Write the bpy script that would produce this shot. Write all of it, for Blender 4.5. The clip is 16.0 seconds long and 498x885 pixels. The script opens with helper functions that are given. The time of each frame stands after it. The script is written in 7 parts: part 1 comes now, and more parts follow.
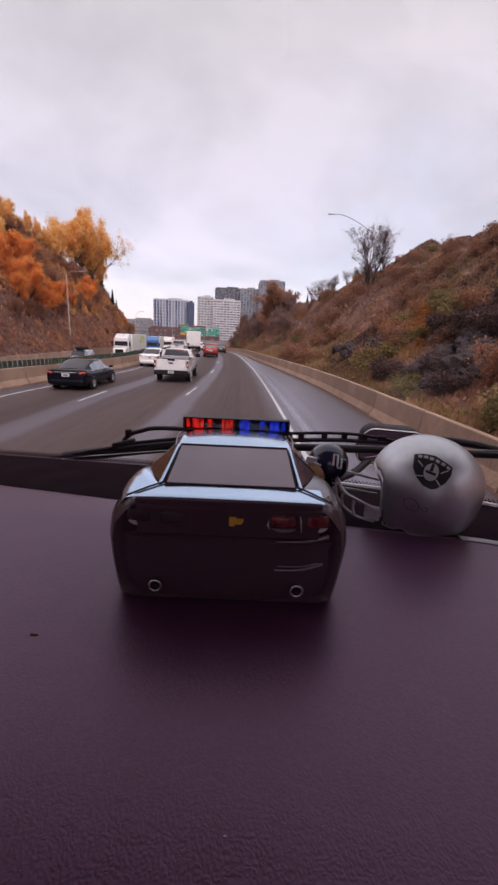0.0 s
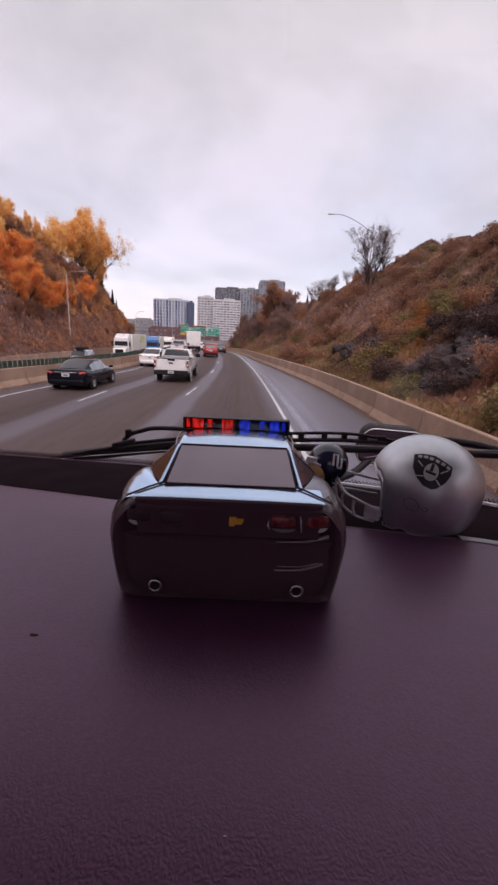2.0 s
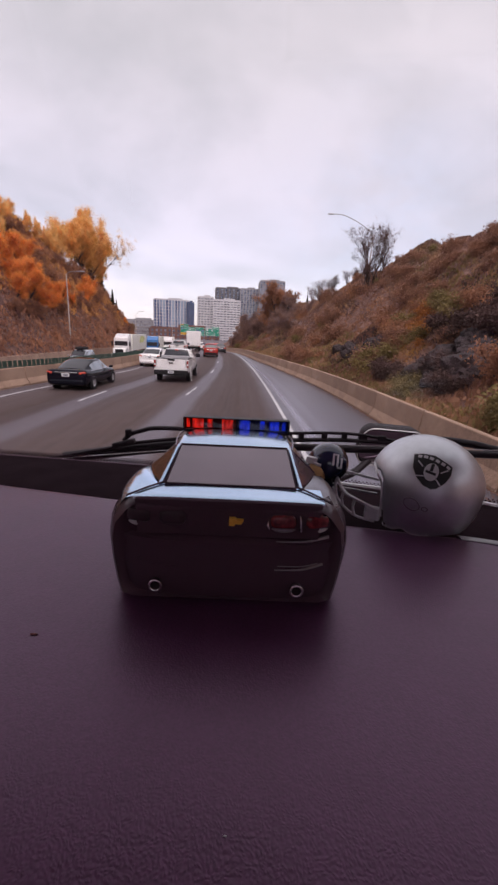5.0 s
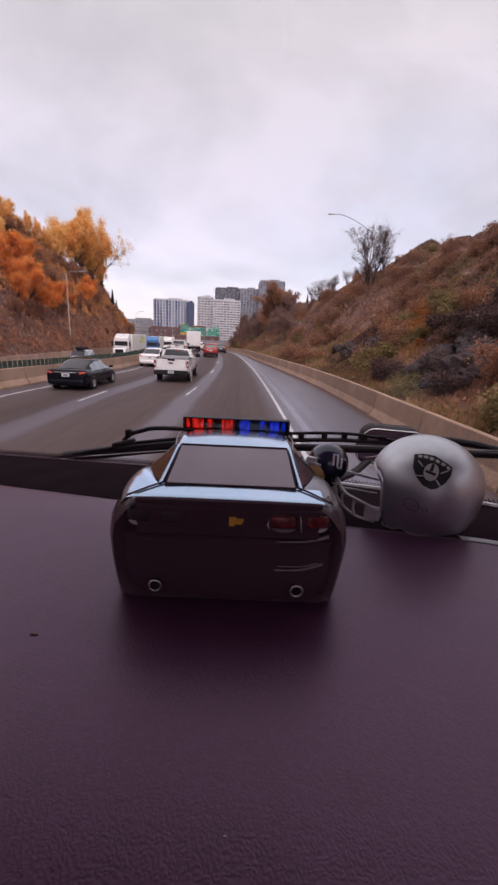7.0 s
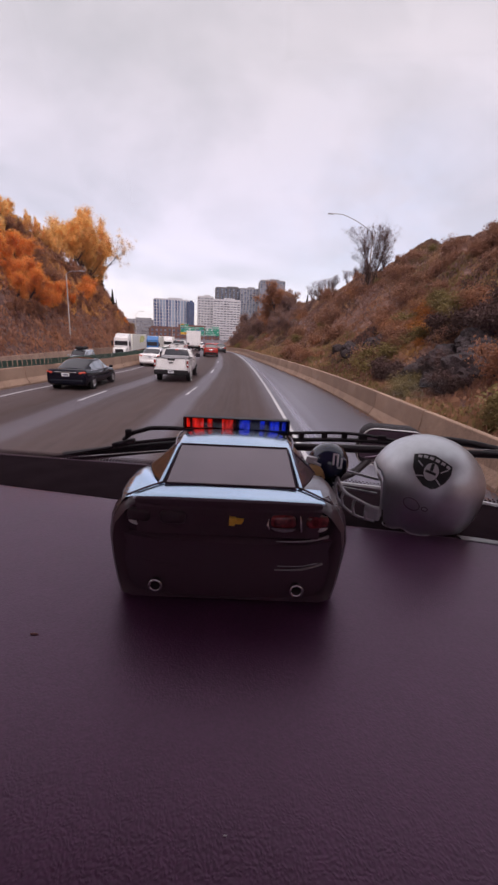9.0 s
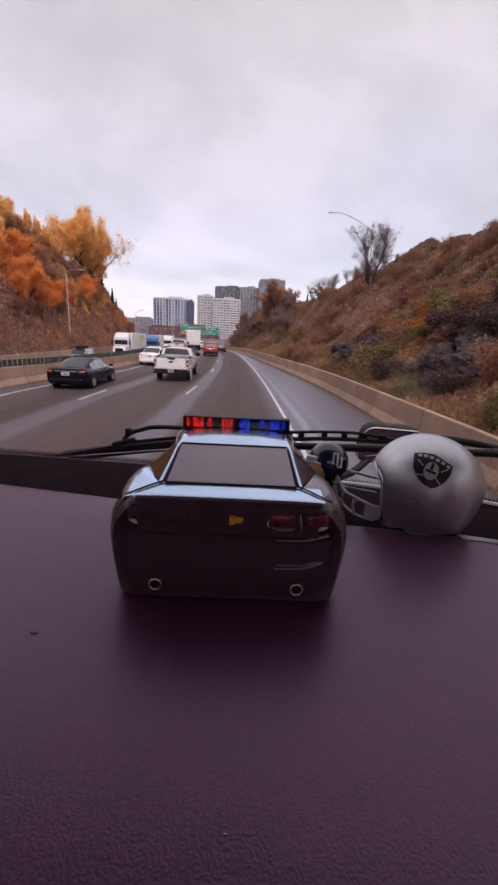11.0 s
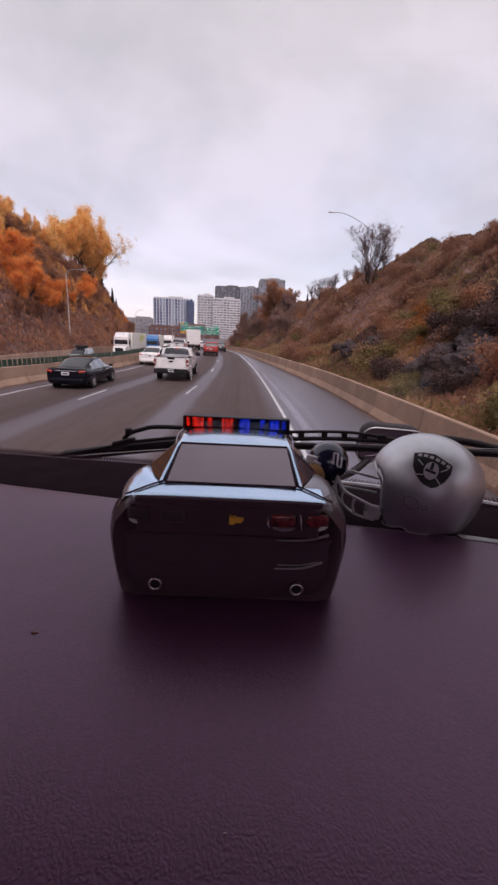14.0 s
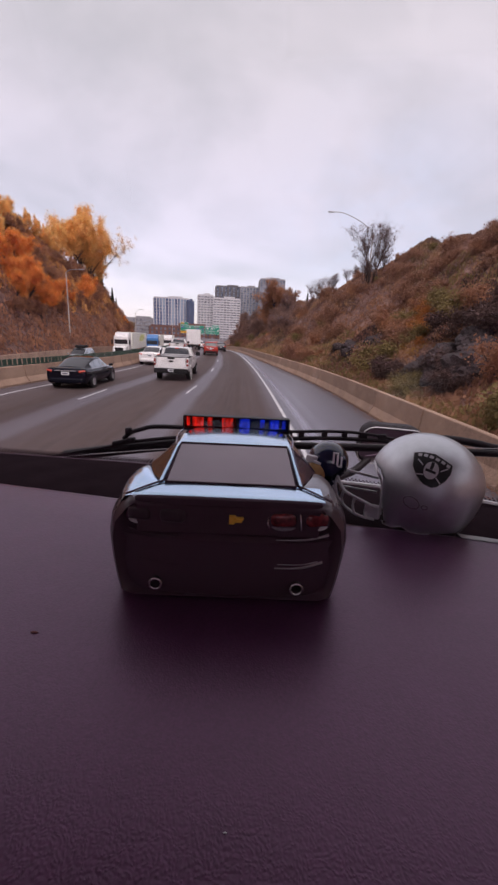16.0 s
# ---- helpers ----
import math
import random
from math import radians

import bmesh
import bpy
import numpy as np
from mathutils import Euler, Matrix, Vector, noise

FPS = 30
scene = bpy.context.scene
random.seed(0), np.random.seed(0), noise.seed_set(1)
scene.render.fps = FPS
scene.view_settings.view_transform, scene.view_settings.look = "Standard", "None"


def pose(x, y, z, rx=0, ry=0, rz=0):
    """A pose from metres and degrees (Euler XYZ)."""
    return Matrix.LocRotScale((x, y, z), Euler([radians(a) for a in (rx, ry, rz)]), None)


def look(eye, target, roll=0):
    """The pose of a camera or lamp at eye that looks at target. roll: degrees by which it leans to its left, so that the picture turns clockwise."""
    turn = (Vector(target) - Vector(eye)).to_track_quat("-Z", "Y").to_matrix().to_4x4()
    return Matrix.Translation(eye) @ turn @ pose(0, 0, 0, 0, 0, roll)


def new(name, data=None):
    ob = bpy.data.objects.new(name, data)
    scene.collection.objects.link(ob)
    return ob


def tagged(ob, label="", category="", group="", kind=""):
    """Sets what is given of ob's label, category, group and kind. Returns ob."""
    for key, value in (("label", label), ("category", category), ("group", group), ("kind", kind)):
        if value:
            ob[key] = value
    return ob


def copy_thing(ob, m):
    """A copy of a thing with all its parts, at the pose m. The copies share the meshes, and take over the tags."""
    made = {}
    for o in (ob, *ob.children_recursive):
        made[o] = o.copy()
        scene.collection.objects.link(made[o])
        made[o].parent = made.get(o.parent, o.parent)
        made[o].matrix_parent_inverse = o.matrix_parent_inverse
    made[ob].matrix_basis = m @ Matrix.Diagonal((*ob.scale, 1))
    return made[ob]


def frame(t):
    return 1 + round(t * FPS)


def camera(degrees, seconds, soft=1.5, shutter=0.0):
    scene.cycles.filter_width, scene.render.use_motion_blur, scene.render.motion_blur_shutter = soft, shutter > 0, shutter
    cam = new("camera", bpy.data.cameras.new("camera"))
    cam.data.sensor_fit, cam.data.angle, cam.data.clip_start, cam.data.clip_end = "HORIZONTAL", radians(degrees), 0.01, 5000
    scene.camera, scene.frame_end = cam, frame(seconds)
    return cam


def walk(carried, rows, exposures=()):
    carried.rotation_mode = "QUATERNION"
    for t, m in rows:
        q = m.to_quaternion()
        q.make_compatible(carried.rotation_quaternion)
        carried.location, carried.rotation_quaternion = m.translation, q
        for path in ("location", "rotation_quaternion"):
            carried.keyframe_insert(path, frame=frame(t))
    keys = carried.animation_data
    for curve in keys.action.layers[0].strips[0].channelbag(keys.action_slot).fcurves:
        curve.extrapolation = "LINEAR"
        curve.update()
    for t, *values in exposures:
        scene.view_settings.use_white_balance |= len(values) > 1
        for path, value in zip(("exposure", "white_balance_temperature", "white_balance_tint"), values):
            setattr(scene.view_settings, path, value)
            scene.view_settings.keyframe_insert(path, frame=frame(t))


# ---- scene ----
# ------------------------------------------------------------------ camera
cam = camera(65.17, 16.0, soft=2.5)
EYE_Z = 2.55


def view(nod=0.0, lean=0.0, turn=0.0):
    return pose(0, 0, EYE_Z, 90 - 14.9 + nod, -2.7 + lean, turn)


walk(cam, [
    (0.0, view()), (2.5, view()), (3.0, view(-0.10)), (3.5, view()), (4.0, view()),
    (6.5, view(-0.03)), (7.0, view()), (8.0, view()), (8.5, view(-0.10)), (9.0, view(-0.04)),
    (11.5, view(-0.26)), (12.0, view(-0.34, -0.03)), (12.5, view(-0.24)), (13.0, view(-0.24)),
    (13.5, view()), (14.0, view(-0.20)), (14.5, view(-0.36, -0.03)), (15.0, view(-0.28)),
    (15.5, view(-0.30)), (16.0, view(-0.24)),
], [(0.0, 0.30, 6850, 19), (9.0, 0.30, 6850, 19), (16.0, 0.24, 6800, 19)])

# ------------------------------------------------------------------ world and sun
world = bpy.data.worlds.new("overcast_sky")
scene.world = world
world.use_nodes = True
wn, wl = world.node_tree.nodes, world.node_tree.links
wn.clear()


def wnode(kind, **values):
    n = wn.new(kind)
    for k, v in values.items():
        n.inputs[k].default_value = v
    return n


coord = wn.new("ShaderNodeTexCoord")
sep = wn.new("ShaderNodeSeparateXYZ")
wl.new(coord.outputs["Generated"], sep.inputs[0])
lift = wn.new("ShaderNodeMath")
lift.operation = "ADD"
lift.inputs[1].default_value = 0.22
wl.new(sep.outputs["Z"], lift.inputs[0])
flat = []
for axis in ("X", "Y"):
    d = wn.new("ShaderNodeMath")
    d.operation = "DIVIDE"
    wl.new(sep.outputs[axis], d.inputs[0])
    wl.new(lift.outputs[0], d.inputs[1])
    flat.append(d)
comb = wn.new("ShaderNodeCombineXYZ")
wl.new(flat[0].outputs[0], comb.inputs[0])
wl.new(flat[1].outputs[0], comb.inputs[1])
clouds = wnode("ShaderNodeTexNoise", Scale=0.85, Detail=6.0, Roughness=0.55, Distortion=0.35)
wl.new(comb.outputs[0], clouds.inputs["Vector"])
ramp = wn.new("ShaderNodeValToRGB")
ramp.color_ramp.elements[0].position, ramp.color_ramp.elements[0].color = 0.39, (0.590, 0.568, 0.560, 1)
ramp.color_ramp.elements[1].position, ramp.color_ramp.elements[1].color = 0.57, (0.820, 0.766, 0.782, 1)
wl.new(clouds.outputs["Fac"], ramp.inputs[0])
sky = wn.new("ShaderNodeTexSky")
sky.sky_type = "NISHITA"
sky.sun_disc = False
sky.sun_elevation, sky.sun_rotation = radians(52), radians(171)
bg_sky = wnode("ShaderNodeBackground", Strength=0.05)
wl.new(sky.outputs[0], bg_sky.inputs["Color"])
bg_cloud = wnode("ShaderNodeBackground", Strength=0.78)
high = wn.new("ShaderNodeMapRange")
high.inputs["From Min"].default_value, high.inputs["From Max"].default_value = 0.10, 0.50
wl.new(sep.outputs["Z"], high.inputs[0])
cast = wn.new("ShaderNodeMix")
cast.data_type = "RGBA"
cast.inputs[6].default_value, cast.inputs[7].default_value = (0.99, 0.975, 1.05, 1), (0.985, 1.0, 0.955, 1)
wl.new(high.outputs[0], cast.inputs[0])
tone = wn.new("ShaderNodeVectorMath")
tone.operation = "MULTIPLY"
wl.new(ramp.outputs[0], tone.inputs[0])
wl.new(cast.outputs[2], tone.inputs[1])
gap = wn.new("ShaderNodeVectorMath")
gap.operation = "DISTANCE"
gap.inputs[1].default_value = (0.266, 0.932, 0.247)
wl.new(coord.outputs["Generated"], gap.inputs[0])
near = wn.new("ShaderNodeMapRange")
near.interpolation_type = "SMOOTHSTEP"
near.inputs["From Min"].default_value, near.inputs["From Max"].default_value = 0.34, 0.02
wl.new(gap.outputs["Value"], near.inputs[0])
wisps = wnode("ShaderNodeTexNoise", Scale=2.2, Detail=5.0, Roughness=0.6, Distortion=0.5)
wl.new(comb.outputs[0], wisps.inputs["Vector"])
veil = wn.new("ShaderNodeMapRange")
veil.inputs["From Min"].default_value, veil.inputs["From Max"].default_value, veil.inputs["To Max"].default_value = 0.36, 0.62, 0.45
wl.new(wisps.outputs["Fac"], veil.inputs[0])
thin_ = wn.new("ShaderNodeMath")
thin_.operation = "MULTIPLY"
wl.new(near.outputs[0], thin_.inputs[0])
wl.new(veil.outputs[0], thin_.inputs[1])
blue = wn.new("ShaderNodeMix")
blue.data_type = "RGBA"
blue.inputs[7].default_value = (0.670, 0.725, 0.840, 1)
wl.new(thin_.outputs[0], blue.inputs[0])
wl.new(tone.outputs[0], blue.inputs[6])
wl.new(blue.outputs[2], bg_cloud.inputs["Color"])
both = wn.new("ShaderNodeAddShader")
wl.new(bg_sky.outputs[0], both.inputs[0])
wl.new(bg_cloud.outputs[0], both.inputs[1])
wout = wn.new("ShaderNodeOutputWorld")
wl.new(both.outputs[0], wout.inputs["Surface"])

sun = new("sun", bpy.data.lights.new("sun", "SUN"))
sun.data.energy, sun.data.angle, sun.data.color = 1.5, radians(45), (1.0, 0.95, 0.92)
sun.matrix_world = look((8, -50, 65), (0, 0, 0))
tagged(sun, "pale sun behind thick cloud", "sun")


# ------------------------------------------------------------------ materials
def surf(name, a, b=None, scale=6.0, rough=0.6, bump=0.0, bump_scale=60.0, metal=0.0, coat=0.0, spec=0.5,
         vary=0.0, fine=0.0, spread=0.18, stretch=(1, 1, 1), emit=None, rough_vary=0.0, ior=1.5):
    """A surface of two colours mixed by noise at two sizes, with fine relief."""
    m = bpy.data.materials.new(name)
    m.use_nodes = True
    n, l = m.node_tree.nodes, m.node_tree.links
    p = n["Principled BSDF"]
    p.inputs["Roughness"].default_value = rough
    p.inputs["Metallic"].default_value = metal
    p.inputs["IOR"].default_value = ior
    p.inputs["Coat Weight"].default_value = coat
    p.inputs["Coat Roughness"].default_value = 0.04
    p.inputs["Specular IOR Level"].default_value = spec
    tc = n.new("ShaderNodeTexCoord")
    mp = n.new("ShaderNodeMapping")
    mp.inputs["Scale"].default_value = stretch
    l.new(tc.outputs["Object"], mp.inputs[0])
    big = n.new("ShaderNodeTexNoise")
    big.inputs["Scale"].default_value, big.inputs["Detail"].default_value = scale, 6
    l.new(mp.outputs[0], big.inputs["Vector"])
    r = n.new("ShaderNodeValToRGB")
    r.color_ramp.elements[0].position, r.color_ramp.elements[0].color = 0.5 - spread, (*a, 1)
    r.color_ramp.elements[1].position, r.color_ramp.elements[1].color = 0.5 + spread, (*(b or a), 1)
    l.new(big.outputs["Fac"], r.inputs[0])
    out = r.outputs[0]
    if fine:
        small = n.new("ShaderNodeTexNoise")
        small.inputs["Scale"].default_value, small.inputs["Detail"].default_value = scale * 14, 3
        l.new(mp.outputs[0], small.inputs["Vector"])
        rng = n.new("ShaderNodeMapRange")
        rng.inputs["From Min"].default_value, rng.inputs["From Max"].default_value = 0.3, 0.7
        rng.inputs["To Min"].default_value, rng.inputs["To Max"].default_value = 1 - fine, 1 + fine
        l.new(small.outputs["Fac"], rng.inputs[0])
        mul = n.new("ShaderNodeVectorMath")
        mul.operation = "SCALE"
        l.new(out, mul.inputs[0])
        l.new(rng.outputs[0], mul.inputs["Scale"])
        out = mul.outputs[0]
    if vary:
        info = n.new("ShaderNodeObjectInfo")
        rng = n.new("ShaderNodeMapRange")
        rng.inputs["To Min"].default_value, rng.inputs["To Max"].default_value = 1 - vary, 1 + vary
        l.new(info.outputs["Random"], rng.inputs[0])
        mul = n.new("ShaderNodeVectorMath")
        mul.operation = "SCALE"
        l.new(out, mul.inputs[0])
        l.new(rng.outputs[0], mul.inputs["Scale"])
        out = mul.outputs[0]
    l.new(out, p.inputs["Base Color"])
    if rough_vary:
        rr = n.new("ShaderNodeMapRange")
        rr.inputs["To Min"].default_value, rr.inputs["To Max"].default_value = rough - rough_vary, rough + rough_vary
        l.new(big.outputs["Fac"], rr.inputs[0])
        l.new(rr.outputs[0], p.inputs["Roughness"])
    if bump:
        bn = n.new("ShaderNodeTexNoise")
        bn.inputs["Scale"].default_value, bn.inputs["Detail"].default_value = bump_scale, 4
        l.new(mp.outputs[0], bn.inputs["Vector"])
        bp = n.new("ShaderNodeBump")
        bp.inputs["Strength"].default_value, bp.inputs["Distance"].default_value = bump, 1.0 / bump_scale
        l.new(bn.outputs["Fac"], bp.inputs["Height"])
        l.new(bp.outputs[0], p.inputs["Normal"])
    if emit:
        p.inputs["Emission Color"].default_value = (*emit[:3], 1)
        p.inputs["Emission Strength"].default_value = emit[3]
    return m


def foliage(name, a, b, c, trans=0.25, jitter=0.24):
    """Leaves: three colours mixed by place and by leaf."""
    m = bpy.data.materials.new(name)
    m.use_nodes = True
    n, l = m.node_tree.nodes, m.node_tree.links
    p = n["Principled BSDF"]
    p.inputs["Roughness"].default_value = 0.75
    p.inputs["Specular IOR Level"].default_value = 0.2
    geo = n.new("ShaderNodeNewGeometry")
    tc = n.new("ShaderNodeTexCoord")
    nz = n.new("ShaderNodeTexNoise")
    nz.inputs["Scale"].default_value, nz.inputs["Detail"].default_value = 0.28, 4
    l.new(tc.outputs["Object"], nz.inputs["Vector"])
    mix = n.new("ShaderNodeMath")
    mix.operation = "MULTIPLY_ADD"
    mix.inputs[1].default_value, mix.inputs[2].default_value = jitter, 0.12 - 0.5 * jitter
    l.new(geo.outputs["Random Per Island"], mix.inputs[0])
    add = n.new("ShaderNodeMath")
    l.new(mix.outputs[0], add.inputs[0])
    rng = n.new("ShaderNodeMapRange")
    rng.inputs["From Min"].default_value, rng.inputs["From Max"].default_value = 0.30, 0.70
    rng.inputs["To Max"].default_value = 0.72
    l.new(nz.outputs["Fac"], rng.inputs[0])
    l.new(rng.outputs[0], add.inputs[1])
    r = n.new("ShaderNodeValToRGB")
    r.color_ramp.elements[0].position, r.color_ramp.elements[0].color = 0.1, (*a, 1)
    r.color_ramp.elements[1].position, r.color_ramp.elements[1].color = 0.9, (*c, 1)
    e = r.color_ramp.elements.new(0.5)
    e.color = (*b, 1)
    l.new(add.outputs[0], r.inputs[0])
    l.new(r.outputs[0], p.inputs["Base Color"])
    t = n.new("ShaderNodeBsdfTranslucent")
    l.new(r.outputs[0], t.inputs["Color"])
    ms = n.new("ShaderNodeMixShader")
    ms.inputs[0].default_value = trans
    l.new(p.outputs[0], ms.inputs[1])
    l.new(t.outputs[0], ms.inputs[2])
    l.new(ms.outputs[0], n["Material Output"].inputs["Surface"])
    return m


def clear_glass(name, gloss=0.05, tint=(1, 1, 1)):
    """A clear thin pane: light passes straight through, with a little mirror gloss."""
    m = bpy.data.materials.new(name)
    m.use_nodes = True
    n, l = m.node_tree.nodes, m.node_tree.links
    n.remove(n["Principled BSDF"])
    t = n.new("ShaderNodeBsdfTransparent")
    t.inputs["Color"].default_value = (*tint, 1)
    g = n.new("ShaderNodeBsdfGlossy")
    g.inputs["Roughness"].default_value = 0.02
    ms = n.new("ShaderNodeMixShader")
    ms.inputs[0].default_value = gloss
    l.new(t.outputs[0], ms.inputs[1])
    l.new(g.outputs[0], ms.inputs[2])
    l.new(ms.outputs[0], n["Material Output"].inputs["Surface"])
    return m


def leather(name, a, b):
    """Grained dashboard vinyl: cell pattern relief with a dull sheen."""
    m = surf(name, a, b, scale=34.0, rough=0.355, spec=0.5, fine=0.18, rough_vary=0.04, ior=1.78)
    n, l = m.node_tree.nodes, m.node_tree.links
    p = n["Principled BSDF"]
    tc = n.new("ShaderNodeTexCoord")
    warp = n.new("ShaderNodeTexNoise")
    warp.inputs["Scale"].default_value = 90
    l.new(tc.outputs["Object"], warp.inputs["Vector"])
    off = n.new("ShaderNodeVectorMath")
    off.operation = "MULTIPLY_ADD"
    off.inputs[1].default_value = (0.006, 0.006, 0.006)
    l.new(warp.outputs["Color"], off.inputs[0])
    l.new(tc.outputs["Object"], off.inputs[2])
    v = n.new("ShaderNodeTexVoronoi")
    v.feature = "SMOOTH_F1"
    v.inputs["Scale"].default_value, v.inputs["Smoothness"].default_value = 740, 0.8
    l.new(off.outputs[0], v.inputs["Vector"])
    v2 = n.new("ShaderNodeTexNoise")
    v2.inputs["Scale"].default_value, v2.inputs["Detail"].default_value = 260, 2
    l.new(tc.outputs["Object"], v2.inputs["Vector"])
    s = n.new("ShaderNodeMath")
    s.operation = "MULTIPLY_ADD"
    s.inputs[1].default_value = 0.60
    l.new(v2.outputs["Fac"], s.inputs[0])
    l.new(v.outputs["Distance"], s.inputs[2])
    bp = n.new("ShaderNodeBump")
    bp.invert = True
    bp.inputs["Strength"].default_value, bp.inputs["Distance"].default_value = 0.21, 0.0006
    l.new(s.outputs[0], bp.inputs["Height"])
    l.new(bp.outputs[0], p.inputs["Normal"])
    p.inputs["Sheen Weight"].default_value, p.inputs["Sheen Roughness"].default_value = 0.12, 0.30
    p.inputs["Sheen Tint"].default_value = (0.86, 0.78, 1.0, 1)
    p.inputs["Specular Tint"].default_value = (1.0, 0.68, 0.93, 1)
    return m


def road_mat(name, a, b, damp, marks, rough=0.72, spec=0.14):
    """Worn pavement with damp bands along the lane joints, sheen put into paler colour."""
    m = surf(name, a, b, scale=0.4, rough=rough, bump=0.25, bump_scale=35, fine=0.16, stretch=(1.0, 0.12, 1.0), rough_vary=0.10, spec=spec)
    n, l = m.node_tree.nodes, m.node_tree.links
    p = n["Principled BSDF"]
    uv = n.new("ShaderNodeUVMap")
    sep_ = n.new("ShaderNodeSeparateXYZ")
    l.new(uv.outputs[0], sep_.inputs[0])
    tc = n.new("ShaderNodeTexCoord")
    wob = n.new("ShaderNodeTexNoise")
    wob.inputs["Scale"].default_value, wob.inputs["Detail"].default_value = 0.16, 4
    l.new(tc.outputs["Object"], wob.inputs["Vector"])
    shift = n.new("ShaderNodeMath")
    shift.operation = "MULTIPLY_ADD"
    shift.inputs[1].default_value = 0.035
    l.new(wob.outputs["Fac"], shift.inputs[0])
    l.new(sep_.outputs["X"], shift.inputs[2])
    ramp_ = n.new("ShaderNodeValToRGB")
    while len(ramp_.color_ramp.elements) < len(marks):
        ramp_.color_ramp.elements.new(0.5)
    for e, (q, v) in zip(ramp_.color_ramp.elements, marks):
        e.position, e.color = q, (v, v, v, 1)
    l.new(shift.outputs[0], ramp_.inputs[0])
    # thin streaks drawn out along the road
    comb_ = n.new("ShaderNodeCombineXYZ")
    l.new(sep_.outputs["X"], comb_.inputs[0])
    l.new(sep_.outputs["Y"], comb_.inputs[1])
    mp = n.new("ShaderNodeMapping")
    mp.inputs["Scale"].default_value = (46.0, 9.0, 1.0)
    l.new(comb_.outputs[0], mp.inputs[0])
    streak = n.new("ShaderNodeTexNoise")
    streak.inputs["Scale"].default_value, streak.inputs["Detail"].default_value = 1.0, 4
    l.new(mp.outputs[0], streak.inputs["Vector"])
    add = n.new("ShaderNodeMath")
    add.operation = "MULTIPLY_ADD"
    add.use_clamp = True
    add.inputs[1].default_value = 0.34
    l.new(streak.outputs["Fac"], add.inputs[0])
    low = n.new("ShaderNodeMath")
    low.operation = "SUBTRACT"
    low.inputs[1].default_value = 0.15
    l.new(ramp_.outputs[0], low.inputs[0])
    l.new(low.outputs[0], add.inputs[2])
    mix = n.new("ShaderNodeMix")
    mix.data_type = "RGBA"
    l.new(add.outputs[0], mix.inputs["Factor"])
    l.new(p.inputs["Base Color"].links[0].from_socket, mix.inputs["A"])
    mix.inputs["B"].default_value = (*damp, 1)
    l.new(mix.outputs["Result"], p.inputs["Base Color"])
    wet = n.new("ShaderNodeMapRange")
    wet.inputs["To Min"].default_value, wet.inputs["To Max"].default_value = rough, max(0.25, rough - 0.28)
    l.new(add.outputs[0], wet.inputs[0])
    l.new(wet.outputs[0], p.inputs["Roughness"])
    return m


M = {}
M["vinyl"] = leather("grey_dash_vinyl", (0.074, 0.023, 0.062), (0.090, 0.030, 0.076))
M["black"] = surf("black_rubber", (0.090, 0.055, 0.073), (0.102, 0.063, 0.083), scale=20, rough=0.95, bump=0.2, bump_scale=300, spec=0.04)
M["trough"] = surf("matt_black_trough", (0.020, 0.010, 0.014), (0.027, 0.015, 0.020), scale=20, rough=0.95, bump=0.2, bump_scale=300, spec=0.04)
# Unseen cab trim, made pale and pinkish to bounce light onto dash and toy.
M["cab"] = surf("grey_cab_trim", (0.66, 0.47, 0.57), (0.74, 0.55, 0.65), scale=5, rough=0.8, bump=0.2, bump_scale=200)
M["wiper"] = surf("satin_black_metal", (0.016, 0.011, 0.014), (0.026, 0.018, 0.023), scale=30, rough=0.50, bump=0.1, bump_scale=200, spec=0.30)
M["toyblack"] = surf("gloss_black_paint", (0.088, 0.053, 0.072), (0.098, 0.060, 0.080), scale=12, rough=0.26, coat=0.10, spec=0.40, bump=0.010, bump_scale=60)
M["toyglass"] = surf("smoked_plastic", (0.130, 0.076, 0.116), (0.150, 0.088, 0.132), scale=10, rough=0.04, coat=0.7, spec=0.6, ior=1.9)
M["toyglass"].node_tree.nodes["Principled BSDF"].inputs["Specular Tint"].default_value = (1.0, 0.86, 0.98, 1)
M["amber"] = surf("brown_window_plastic", (0.085, 0.040, 0.020), (0.14, 0.066, 0.030), scale=40, rough=0.2, coat=0.3)
M["crumb"] = surf("dull_red_brown_crumb", (0.16, 0.055, 0.060), (0.24, 0.085, 0.085), scale=300, rough=0.7)
# Blue-white sky reflection on the black toy, put into a silver colour.
M["toy_sky_silver"] = surf("polished_silver_paint", (0.50, 0.70, 0.94), (0.62, 0.80, 0.99), scale=14, rough=0.22, metal=0.9, coat=0.5, bump=0.01, bump_scale=80)
M["chrome"] = surf("chrome_plastic", (0.62, 0.60, 0.62), (0.75, 0.73, 0.75), scale=40, rough=0.14, metal=1.0)
# Left tail lenses: the dimmer side's shade is put into the colour.
M["smoked"] = surf("smoked_black_lens", (0.050, 0.030, 0.040), (0.062, 0.036, 0.048), scale=90, rough=0.38, coat=0.0)
M["dullsilver"] = surf("dull_dark_silver_paint", (0.17, 0.15, 0.17), (0.26, 0.24, 0.27), scale=60, rough=0.30, metal=0.4, coat=0.3, fine=0.2)
# Pale colour that stands for the highlight along the right bumper creases.
M["crease"] = surf("bright_gloss_edge", (0.34, 0.31, 0.33), (0.44, 0.41, 0.43), scale=60, rough=0.22, metal=0.5, coat=0.4)
M["gold"] = surf("gold_badge", (0.95, 0.50, 0.06), (1.0, 0.62, 0.10), scale=90, rough=0.3)
